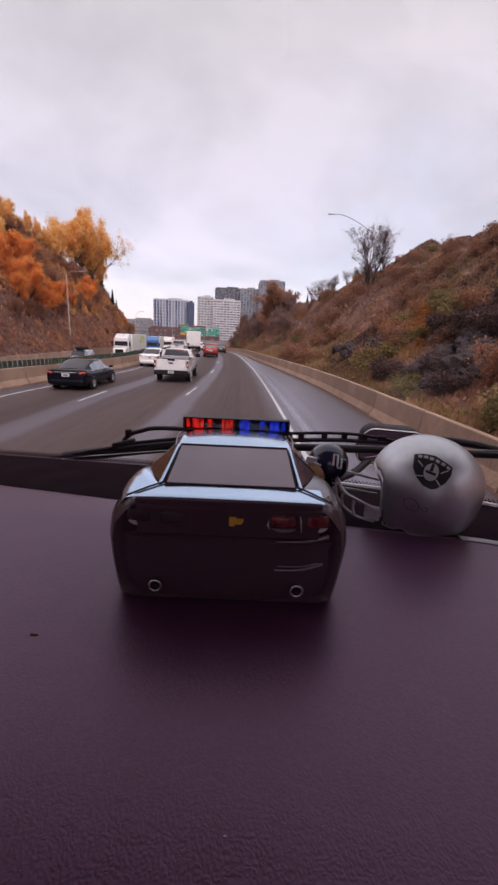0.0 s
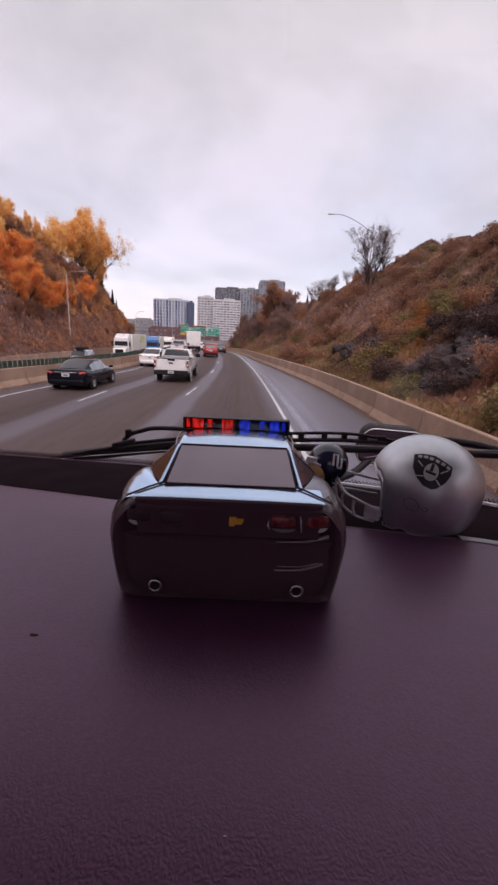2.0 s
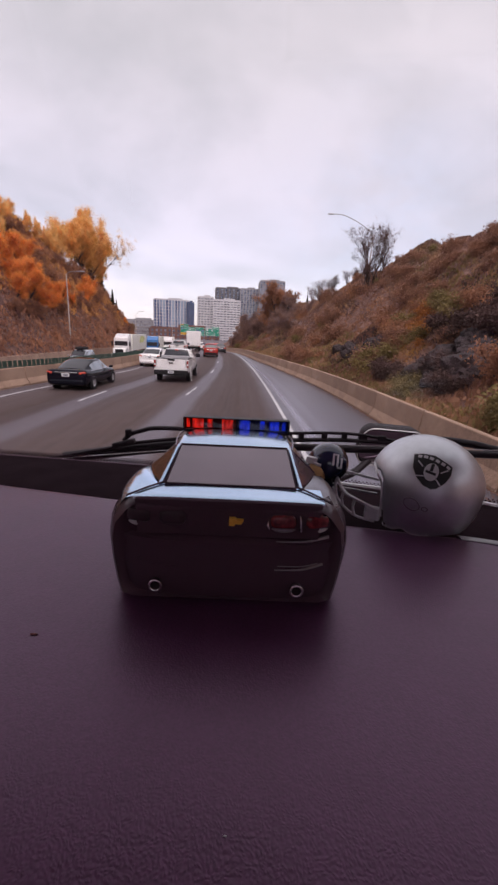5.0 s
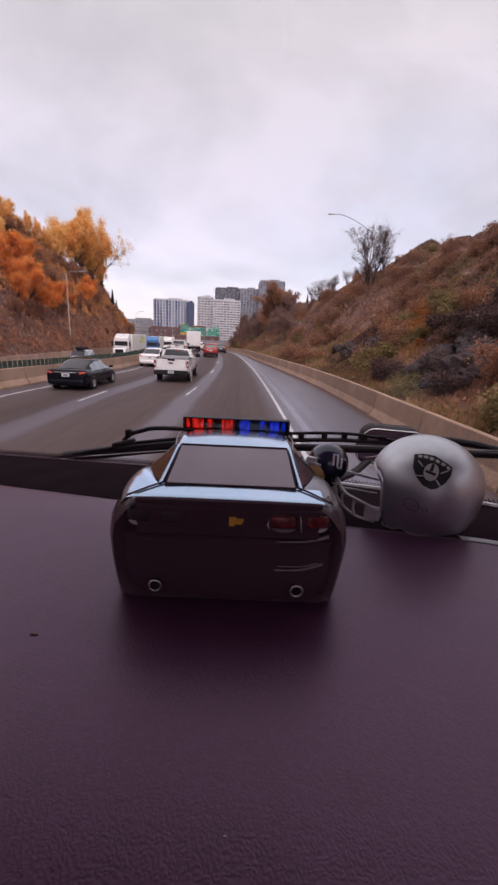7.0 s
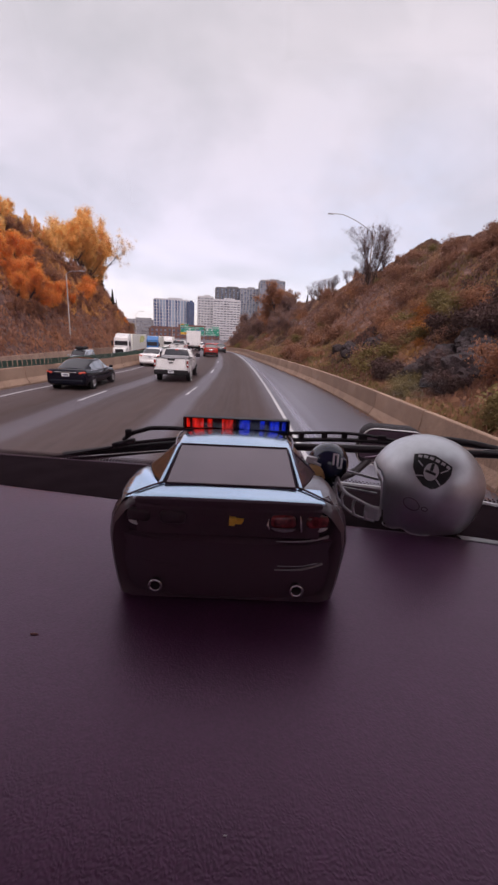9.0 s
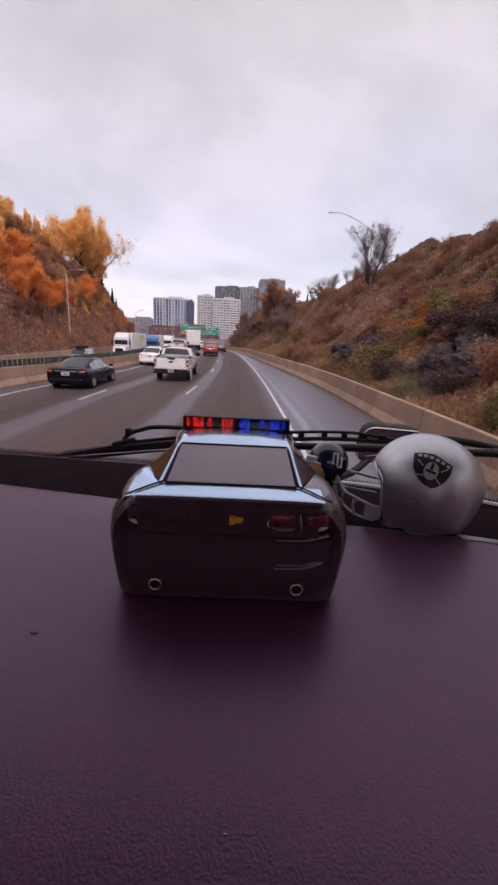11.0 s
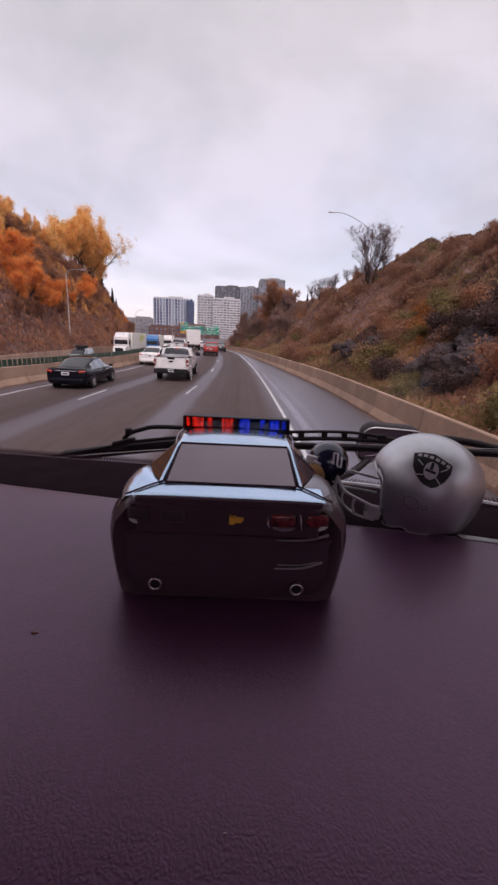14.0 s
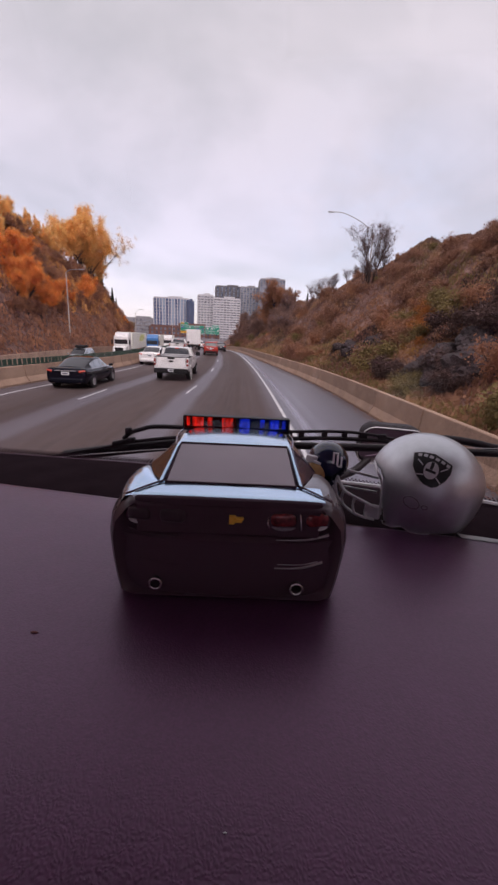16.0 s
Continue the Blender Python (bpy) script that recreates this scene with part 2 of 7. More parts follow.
M["toytail"] = surf("pink_red_lens", (0.07, 0.012, 0.016), (0.32, 0.04, 0.045), scale=230, rough=0.10, coat=0.9)
M["redlamp"] = surf("lit_red_lens", (0.35, 0.02, 0.015), (0.60, 0.05, 0.03), scale=260, rough=0.15, coat=0.6, emit=(1.0, 0.17, 0.09, 0.75))
M["bluelamp"] = surf("lit_blue_lens", (0.01, 0.025, 0.25), (0.03, 0.08, 0.55), scale=260, rough=0.15, coat=0.6, emit=(0.06, 0.24, 1.0, 0.80))
for q in ("redlamp", "bluelamp"):
    # uneven glow of the little moulded reflectors
    n, l = M[q].node_tree.nodes, M[q].node_tree.links
    tc = n.new("ShaderNodeTexCoord")
    mp = n.new("ShaderNodeMapping")
    mp.inputs["Scale"].default_value = (1.0, 1.0, 0.45)
    l.new(tc.outputs["Object"], mp.inputs[0])
    glow = n.new("ShaderNodeTexNoise")
    glow.inputs["Scale"].default_value, glow.inputs["Detail"].default_value = 230, 2
    l.new(mp.outputs[0], glow.inputs["Vector"])
    gr = n.new("ShaderNodeMapRange")
    gr.inputs["From Min"].default_value, gr.inputs["From Max"].default_value = 0.36, 0.64
    gr.inputs["To Min"].default_value, gr.inputs["To Max"].default_value = 0.03, 0.62
    l.new(glow.outputs["Fac"], gr.inputs[0])
    l.new(gr.outputs[0], n["Principled BSDF"].inputs["Emission Strength"])
M["redbar"] = clear_glass("clear_red_cover", 0.05, (0.72, 0.10, 0.09))
M["bluebar"] = clear_glass("clear_blue_cover", 0.05, (0.08, 0.13, 0.72))
M["silver"] = surf("silver_metal_flake_paint", (0.62, 0.635, 0.67), (0.67, 0.685, 0.72), scale=9, rough=0.42, metal=0.92, coat=0.14, fine=0.05, bump=0.02, bump_scale=900)
M["shield"] = surf("black_decal", (0.012, 0.011, 0.013), (0.018, 0.016, 0.020), scale=80, rough=0.4)
M["decalgrey"] = surf("silver_decal", (0.50, 0.49, 0.52), (0.60, 0.58, 0.61), scale=80, rough=0.4)
M["mask"] = surf("grey_coated_wire", (0.60, 0.58, 0.61), (0.70, 0.68, 0.71), scale=80, rough=0.3, coat=0.4)
M["liner"] = surf("black_foam_liner", (0.010, 0.009, 0.010), (0.018, 0.016, 0.018), scale=80, rough=0.9)
M["navy"] = surf("navy_gloss_plastic", (0.012, 0.018, 0.055), (0.018, 0.024, 0.070), scale=40, rough=0.16, coat=0.7)
M["tan"] = surf("painted_tan_plastic", (0.50, 0.26, 0.09), (0.64, 0.38, 0.16), scale=160, rough=0.45)
M["whiteplastic"] = surf("white_plastic", (0.78, 0.76, 0.78), (0.86, 0.84, 0.86), scale=80, rough=0.35)
M["glass"] = clear_glass("windscreen_glass", 0.025, (0.97, 0.97, 0.985))
M["trim"] = surf("pale_metal_trim", (0.52, 0.49, 0.49), (0.64, 0.61, 0.61), scale=15, rough=0.35, metal=0.5)
M["mirror"] = surf("mirror_face", (0.80, 0.80, 0.82), (0.85, 0.85, 0.87), scale=8, rough=0.03, metal=1.0)
# The third colour is pale and bluish: sky sheen painted onto the damp bands.
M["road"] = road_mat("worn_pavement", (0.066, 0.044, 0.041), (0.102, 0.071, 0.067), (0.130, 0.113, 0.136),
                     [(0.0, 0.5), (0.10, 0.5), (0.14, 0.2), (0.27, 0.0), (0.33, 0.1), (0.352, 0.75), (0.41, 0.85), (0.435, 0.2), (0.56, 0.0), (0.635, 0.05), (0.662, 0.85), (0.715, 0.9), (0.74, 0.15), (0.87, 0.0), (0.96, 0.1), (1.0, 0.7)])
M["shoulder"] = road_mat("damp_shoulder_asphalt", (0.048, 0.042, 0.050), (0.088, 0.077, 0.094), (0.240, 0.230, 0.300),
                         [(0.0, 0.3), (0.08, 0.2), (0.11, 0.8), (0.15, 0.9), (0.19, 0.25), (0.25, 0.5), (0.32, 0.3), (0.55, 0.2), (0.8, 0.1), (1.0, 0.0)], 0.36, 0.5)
M["line"] = surf("worn_white_road_paint", (0.42, 0.41, 0.42), (0.66, 0.65, 0.66), scale=2.5, rough=0.6, fine=0.15)
M["concrete"] = surf("weathered_concrete", (0.255, 0.158, 0.114), (0.455, 0.298, 0.214), scale=1.3, rough=0.85, bump=0.35, bump_scale=18, fine=0.16,
                     stretch=(1, 0.7, 0.45), spread=0.24, vary=0.12)
M["green_fence"] = surf("dark_green_slats", (0.022, 0.055, 0.038), (0.036, 0.080, 0.055), scale=1.2, rough=0.6, vary=0.08)
M["steel"] = surf("galvanised_steel", (0.30, 0.30, 0.31), (0.42, 0.41, 0.42), scale=2, rough=0.5, metal=0.6, fine=0.1)
M["darksteel"] = surf("weathered_brown_steel", (0.10, 0.080, 0.075), (0.17, 0.14, 0.13), scale=2, rough=0.7, metal=0.2)
M["bark"] = surf("grey_brown_bark", (0.046, 0.030, 0.027), (0.090, 0.062, 0.055), scale=3, rough=0.9, bump=0.5, bump_scale=14, stretch=(1, 1, 0.3))
M["gold_leaf"] = foliage("golden_leaves", (0.68, 0.36, 0.115), (0.90, 0.55, 0.20), (0.96, 0.70, 0.35), 0.55)
M["orange_leaf"] = foliage("orange_leaves", (0.60, 0.205, 0.070), (0.92, 0.38, 0.10), (1.0, 0.56, 0.18), 0.55)
M["rust_leaf"] = foliage("rusty_brown_leaves", (0.25, 0.125, 0.088), (0.41, 0.200, 0.118), (0.57, 0.29, 0.140), 0.45)
M["ochre_leaf"] = foliage("ochre_autumn_leaves", (0.20, 0.12, 0.050), (0.40, 0.23, 0.075), (0.60, 0.31, 0.095), 0.35, 0.14)
M["ember_leaf"] = foliage("ochre_orange_leaves", (0.34, 0.135, 0.050), (0.56, 0.235, 0.070), (0.70, 0.34, 0.10), 0.45)
M["slope_leaf"] = foliage("ochre_hillside_leaves", (0.40, 0.19, 0.085), (0.66, 0.32, 0.115), (0.85, 0.48, 0.18), 0.5, 0.12)
M["haze_leaf"] = foliage("dull_brown_dry_leaves", (0.19, 0.115, 0.105), (0.30, 0.185, 0.155), (0.42, 0.250, 0.175), 0.40, 0.14)
M["twig"] = foliage("dark_purple_brown_twigs", (0.070, 0.042, 0.040), (0.115, 0.068, 0.060), (0.18, 0.105, 0.078), 0.1, 0.10)
M["dry_twig"] = foliage("pale_dry_twigs", (0.080, 0.048, 0.046), (0.125, 0.076, 0.070), (0.22, 0.125, 0.09), 0.15)
M["green_leaf"] = foliage("dark_evergreen_needles", (0.014, 0.022, 0.012), (0.030, 0.040, 0.018), (0.055, 0.058, 0.026), 0.1)
M["brush"] = foliage("dry_brown_brush", (0.200, 0.102, 0.076), (0.360, 0.188, 0.122), (0.480, 0.280, 0.150), 0.36, 0.10)
M["russet"] = foliage("russet_hillside_brush", (0.225, 0.112, 0.085), (0.39, 0.192, 0.126), (0.53, 0.26, 0.145), 0.42, 0.05)
M["grass"] = foliage("olive_autumn_grass", (0.130, 0.100, 0.044), (0.25, 0.185, 0.078), (0.40, 0.270, 0.130), 0.28, 0.12)
M["plate"] = surf("plate_white", (0.60, 0.60, 0.62), (0.7, 0.7, 0.72), scale=10, rough=0.4)
M["bar_dark"] = surf("dark_print", (0.03, 0.03, 0.06), (0.05, 0.05, 0.08), scale=10, rough=0.5)
M["tyre"] = surf("tyre_rubber", (0.012, 0.011, 0.012), (0.022, 0.020, 0.021), scale=8, rough=0.85)
M["rim"] = surf("alloy_rim", (0.50, 0.49, 0.51), (0.62, 0.61, 0.63), scale=8, rough=0.3, metal=0.8)
M["carglass"] = surf("dark_car_glass", (0.020, 0.020, 0.024), (0.034, 0.034, 0.040), scale=1, rough=0.05, spec=0.5, coat=0.1, ior=1.55)
# Side windows: base colour paled and blued to carry some sky reflection.
M["sideglass"] = surf("coated_side_glass", (0.10, 0.12, 0.15), (0.14, 0.16, 0.20), scale=1, rough=0.04, spec=0.8, coat=0.4, ior=2.3)
M["bumper"] = surf("dark_plastic_bumper", (0.012, 0.011, 0.012), (0.020, 0.018, 0.020), scale=6, rough=0.7, spec=0.2)
M["tail"] = surf("lit_tail_lamp", (0.46, 0.04, 0.025), (0.56, 0.06, 0.03), scale=20, rough=0.2, emit=(1.0, 0.14, 0.07, 0.04))
M["deeptail"] = surf("dark_red_tail_lamp", (0.20, 0.020, 0.018), (0.34, 0.035, 0.026), scale=20, rough=0.15, coat=0.5)
M["headlamp"] = surf("clear_headlamp", (0.7, 0.7, 0.72), (0.8, 0.8, 0.82), scale=20, rough=0.1, coat=0.5)


def paint(name, c, metal=0.0):
    return surf(name, tuple(x * 0.9 for x in c), tuple(min(1, x * 1.06) for x in c), scale=1.2, rough=0.20, coat=0.25, spec=0.35, metal=metal, fine=0.03)


M["p_white"] = paint("white_car_paint", (0.84, 0.81, 0.80))
M["p_silver"] = paint("silver_car_paint", (0.42, 0.44, 0.47), 0.4)
M["p_black"] = surf("black_car_paint", (0.004, 0.004, 0.008), (0.006, 0.006, 0.011), scale=1.2, rough=0.08, coat=0.03, spec=0.14, fine=0.03)
M["p_red"] = paint("red_car_paint", (0.36, 0.030, 0.025))
M["p_orange"] = paint("orange_red_paint", (0.62, 0.08, 0.03))
M["p_grey"] = paint("dark_grey_car_paint", (0.060, 0.064, 0.074), 0.3)
M["p_blue"] = paint("blue_truck_paint", (0.05, 0.19, 0.46))
M["emblem"] = surf("faded_yellow_green_print", (0.62, 0.66, 0.16), (0.78, 0.76, 0.34), scale=1.5, rough=0.5)
M["p_trailer"] = surf("white_trailer_skin", (0.88, 0.86, 0.77), (0.93, 0.91, 0.83), scale=0.6, rough=0.45, fine=0.04)


# ------------------------------------------------------------------ mesh helpers
def part(name, bm, material, parent=None, label="", smooth=None):
    """Link a bmesh as one mesh object, under a thing or a part."""
    me = bpy.data.meshes.new(name)
    bmesh.ops.recalc_face_normals(bm, faces=bm.faces)
    bm.to_mesh(me)
    bm.free()
    me.materials.append(material)
    if smooth is not None:
        me.shade_smooth()
        me.set_sharp_from_angle(angle=radians(smooth))
    ob = new(name, me)
    ob.parent = parent
    if label:
        ob["label"] = label
    return ob


def again(ob, parent, m):
    """One more of the same part, sharing its mesh."""
    o = new(ob.name.split(".")[0], ob.data)
    o.parent = parent
    o.matrix_basis = m
    return o


def thing(name, label, category, m=None, group="", kind=""):
    ob = new(name)
    ob.empty_display_size = 0.1
    if m is not None:
        ob.matrix_basis = m
    return tagged(ob, label, category, group, kind)


def box(bm, c, s, bev=0.0, rot=(0, 0, 0), seg=2):
    g = bmesh.ops.create_cube(bm, size=1, matrix=pose(*c, *rot) @ Matrix.Diagonal((*s, 1)))
    if bev:
        edges = list({e for v in g["verts"] for e in v.link_edges})
        bmesh.ops.bevel(bm, geom=edges, offset=bev, segments=seg, affect="EDGES", profile=0.5)
    return bm


def boxes(*items):
    bm = bmesh.new()
    for it in items:
        box(bm, *it)
    return bm


def loft(rings, bm=None, caps=True, closed=True):
    """Skin a row of equally long rings of points."""
    bm = bm or bmesh.new()
    vs = [[bm.verts.new(p) for p in r] for r in rings]
    k = len(rings[0])
    for a, b in zip(vs, vs[1:]):
        for i in range(k if closed else k - 1):
            j = (i + 1) % k
            bm.faces.new((a[i], a[j], b[j], b[i]))
    if caps:
        bm.faces.new(vs[0])
        bm.faces.new(vs[-1])
    return bm


def tube(points, r, n=8, bm=None, flat=1.0):
    """A round bar along a row of points; r may be one radius or one for each point."""
    pts = [Vector(p) for p in points]
    rs = r if isinstance(r, (list, tuple)) else [r] * len(pts)
    rings = []
    for i, p in enumerate(pts):
        d = (pts[min(i + 1, len(pts) - 1)] - pts[max(i - 1, 0)]).normalized()
        side = d.cross(Vector((0, 0, 1)))
        if side.length < 1e-4:
            side = Vector((1, 0, 0))
        side.normalize()
        up = side.cross(d)
        rings.append([p + (side * math.cos(2 * math.pi * k / n) + up * math.sin(2 * math.pi * k / n) * flat) * rs[i] for k in range(n)])
    return loft(rings, bm)


def spin(profile, n=24, m=None, bm=None, caps=True):
    """Turn a profile of (radius, height) about z."""
    rings = []
    for r, h in profile:
        ring = [Vector((r * math.cos(2 * math.pi * k / n), r * math.sin(2 * math.pi * k / n), h)) for k in range(n)]
        rings.append([m @ v for v in ring] if m is not None else ring)
    return loft(rings, bm, caps)


def smooth_curve(points, n=6):
    """Points along a smooth line through a few given ones."""
    pts = [Vector(p) for p in points]
    out = []
    for i in range(len(pts) - 1):
        a, b, c, d = pts[max(i - 1, 0)], pts[i], pts[i + 1], pts[min(i + 2, len(pts) - 1)]
        for k in range(n):
            t = k / n
            out.append(0.5 * ((2 * b) + (c - a) * t + (2 * a - 5 * b + 4 * c - d) * t * t + (3 * b - a - 3 * c + d) * t ** 3))
    return out + [pts[-1]]


def raw(name, verts, faces, material, parent=None, smooth=False):
    me = bpy.data.meshes.new(name)
    me.from_pydata(verts, [], faces)
    me.materials.append(material)
    if smooth:
        me.shade_smooth()
    ob = new(name, me)
    ob.parent = parent
    return ob


def lettering(name, text, size, material, parent, x, z, y=-0.03, depth=0.012, align="CENTER"):
    """Raised letters that face along -y."""
    cu = bpy.data.curves.new(name, "FONT")
    cu.body, cu.size, cu.extrude, cu.align_x, cu.align_y = text, size, depth, align, "CENTER"
    tmp = bpy.data.objects.new(name, cu)
    scene.collection.objects.link(tmp)
    me = bpy.data.meshes.new_from_object(tmp)
    bpy.data.objects.remove(tmp)
    me.materials.clear()
    me.materials.append(material)
    ob = new(name, me)
    ob.parent = parent
    ob.matrix_basis = pose(x, y, z, 90, 0, 0)
    return ob


# ------------------------------------------------------------------ the lie of the land
def edge(y):
    """The x of the white edge line along the bend."""
    if y > 240:
        return edge(240) - (0.0043 + 2 * 0.000759 * 240) * (y - 240)
    return 1.442 - 0.00429 * y - 0.000759 * y * abs(y)


def drop(y):
    """The road's height: level, then falling gently."""
    return 0.0 if y < 60 else -2.6 * ((min(y, 320) - 60) / 100) ** 1.4


def ease(a, b, t):
    t = min(1.0, max(0.0, (t - a) / (b - a)))
    return t * t * (3 - 2 * t)


def left_off(y):
    return float(np.interp(y, [0, 17, 20, 28, 42, 80], [-12.4, -11.7, -11.1, -10.2, -9.4, -9.2]))


def right_off(y):
    return float(np.interp(y, [0, 13, 20, 27.5, 35, 51.5, 81], [3.6, 3.6, 3.62, 3.3, 2.75, 1.7, 0.9]))


def hill(o, y):
    """Height of the ground at offset o from the edge line."""
    base = drop(y)
    wob = noise.fractal(Vector((o * 0.09, y * 0.05, 1.7)), 1.0, 2.0, 4)
    rough = noise.fractal(Vector((o * 0.35, y * 0.25, 4.1)), 1.0, 2.0, 3)
    if o < left_off(y) - 0.42:
        base -= 1.25
    al = -o - 22.3 - 0.2 * wob
    ar = o - right_off(y) - 0.75
    if al > 0:
        u = min(al / 18, 1.0)
        f = 1 - ease(125, 190, y)
        return base + f * (19.0 * math.sin(u * math.pi / 2) ** 1.05 + (2.2 * wob + 1.3 * rough) * min(1, al / 4)) + 0.4 * min(1, al)
    if ar > 0:
        u = min(ar / 15.0, 1.0)
        f = 1 - ease(105, 215, y)
        top = 11.4 - 2.2 * ease(45, 75, y) + 1.2 * ease(80, 100, y)
        return base + f * (top * (0.25 * u + 0.75 * u * u * (3 - 2 * u)) + (1.3 * wob + 1.0 * rough) * min(1, ar / 5)) + 0.35 * min(1, ar * 2)
    return base - 0.06


def spot(o, y, up=0.0):
    return Vector((edge(y) + o, y, hill(o, y) + up))


ys = [-140, -90, -60, -40, -30, -20, -12] + [-6 + 1.5 * i for i in range(60)] + [84 + 4 * i for i in range(45)] + [280, 330, 420, 560, 800, 1300, 2200, 4200]
os_ = [-2500, -1200, -500, -200, -110, -80, -66] + [-58 + 1.2 * i for i in range(30)] + [-22.2, -19, -14]
rs_ = [0.02 + 0.6 * i for i in range(44)] + [28, 32, 40, 60, 100, 200, 500, 1200, 2500]
verts, faces = [], []
for y in ys:
    for o in os_:
        verts.append(spot(o, y))
    verts += [spot(left_off(y) + d, y) for d in (-0.45, -0.40, 3.0, 6.0, 8.5)]
    for r in rs_:
        verts.append(spot(right_off(y) + 0.5 + r, y))
k = len(os_) + 5 + len(rs_)
for j in range(len(ys) - 1):
    for i in range(k - 1):
        faces.append((j * k + i, j * k + i + 1, (j + 1) * k + i + 1, (j + 1) * k + i))
M["soil"] = surf("brown_hill_soil", (0.135, 0.068, 0.058), (0.230, 0.125, 0.092), scale=0.13, rough=0.95, bump=0.8, bump_scale=2.2, fine=0.3)
ground = raw("ground", verts, faces, M["soil"], smooth=True)
tagged(ground, "brown brushy roadside ground rising into hillsides", "ground", kind="structure")


def strip(name, lo, hi, material, y0, y1, z=0.0, step=2.0, label="", kind="", category="", parent=None):
    """A thin paved band between two offsets that follows the bend."""
    vs, fs = [], []
    n = max(2, int((y1 - y0) / step) + 1)
    for i in range(n):
        y = y0 + (y1 - y0) * i / (n - 1)
        a, b = (f(y) if callable(f) else f for f in (lo, hi))
        for t in range(5):
            o = a + (b - a) * t / 4
            vs.append((edge(y) + o, y, drop(y) + z))
        vs.append((edge(y) + b, y, drop(y) + z - 0.003))
        vs.append((edge(y) + a, y, drop(y) + z - 0.003))
    for i in range(n - 1):
        for t in range(7):
            s = (t + 1) % 7
            fs.append((i * 7 + t, i * 7 + s, i * 7 + 7 + s, i * 7 + 7 + t))
    ob = raw(name, vs, fs, material, parent)
    uv = ob.data.uv_layers.new(name="lanes")
    for lp in ob.data.loops:
        row, col = divmod(lp.vertex_index, 7)
        uv.data[lp.index].uv = ((col / 4) if col < 5 else (1.0 if col == 5 else 0.0), row / n)
    return tagged(ob, label, category, kind=kind)


road = strip("road", lambda y: left_off(y) + 0.3, 0.12, M["road"], -60, 420, 0.0, 3, "worn grey highway pavement with damp bands, sheen in their colour", "structure", "road")
strip("shoulder", 0.12, lambda y: right_off(y) + 0.3, M["shoulder"], -60, 420, 0.0, 3, "damp dark asphalt shoulder with sheen coloured in beside the barrier", "structure", "road shoulder")
strip("opposite_road", -22.2, lambda y: left_off(y) - 0.46, M["shoulder"], -60, 420, -1.25, 3, "damp opposite carriageway beyond the median barrier", "structure", "road")
strip("lane_line", 0.02, 0.13, M["line"], -20, 240, 0.006, 2, "solid worn white edge line", "structure", "road marking")
strip("lane_line", lambda y: left_off(y) * 0.893, lambda y: left_off(y) * 0.893 + 0.10, M["line"], -20, 200, 0.006, 2, "solid white line along the median", "structure", "road marking")
strip("lane_line", -21.4, -21.26, M["line"], -20, 200, -1.244, 3, "solid white line on the far carriageway", "structure", "road marking")
dash_rows = [(0.635, 14.5, "lane dashes"), (0.328, 17.3, "lane dashes")]
for f, y0, grp in dash_rows:
    y = y0
    while y < 150:
        o = strip("lane_dash", lambda t: left_off(t) * f - 0.05, lambda t: left_off(t) * f + 0.05, M["line"], y, y + 2.9, 0.006, 1.5,
                  "short worn white lane dash", "structure", "road marking")
        o["group"] = grp
        y += 11.6


# ------------------------------------------------------------------ barriers
def jersey(length, high):
    prof = [(-0.30, 0.0), (-0.30, 0.08), (-0.14, 0.32), (-0.085, high - 0.02), (-0.06, high), (0.06, high), (0.085, high - 0.02), (0.14, 0.32), (0.30, 0.08), (0.30, 0.0)]
    return loft([[(x, s * length / 2, z) for x, z in prof] for s in (-1, 1)])


def barrier_run(name, off, high, y0, y1, label, dz=0.0):
    run = thing(name, label, "barrier", kind="structure")
    seg = 3.8
    first = None
    y = y0
    k = 0
    while y < y1:
        dy = seg * 0.985
        a, b = (Vector((edge(t) + off(t), t, drop(t) + dz)) for t in (y, y + dy))
        mid, d = (a + b) / 2, b - a
        m = Matrix.Translation(mid) @ pose(0, 0, 0, math.degrees(math.atan2(d.z, d.y)), 0, math.degrees(math.atan2(-d.x, d.y)) + 0.25 * math.sin(k * 7.3))
        if first is None:
            first = part("barrier_segment", jersey(seg - 0.12, high), M["concrete"], run)
            first.matrix_basis = m
        else:
            again(first, run, m)
        y += dy
        k += 1
    return run


barrier_run("barrier_right", right_off, 0.89, -12, 150, "weathered tan concrete highway barrier in precast lengths")
barrier_run("barrier_left", left_off, 0.82, -8, 190, "stained tan concrete median barrier in precast lengths")

barrier_run("barrier_far", lambda y: -21.9, 1.28, 8, 110, "pale concrete barrier along the far edge of the opposite lanes", -1.27)
fence = thing("glare_fence", "dark green slatted glare fence on the median barrier", "fence", kind="structure")
slat = part("slat", boxes(((0, 0, 0.15), (0.035, 0.285, 0.30), 0.008)), M["green_fence"], fence)
y, k = 4.0, 0
slat.matrix_basis = Matrix.Translation((edge(y) + left_off(y) - 0.02, y, drop(y) + 0.82)) @ pose(0, 0, 0, 0, 0, 4)
while y < 72 and k < 230:
    y += 0.30
    again(slat, fence, Matrix.Translation((edge(y) + left_off(y) - 0.02, y, drop(y) + 0.82)) @ pose(0, 0, 0, 0, 0, 3 + 3 * math.sin(k * 1.7)))
    k += 1
part("rail", tube([(edge(t) + left_off(t) - 0.02, t, drop(t) + 0.845) for t in np.linspace(4, 73, 30)], 0.025, 6), M["green_fence"], fence)


# ------------------------------------------------------------------ plants
rng = np.random.default_rng(7)


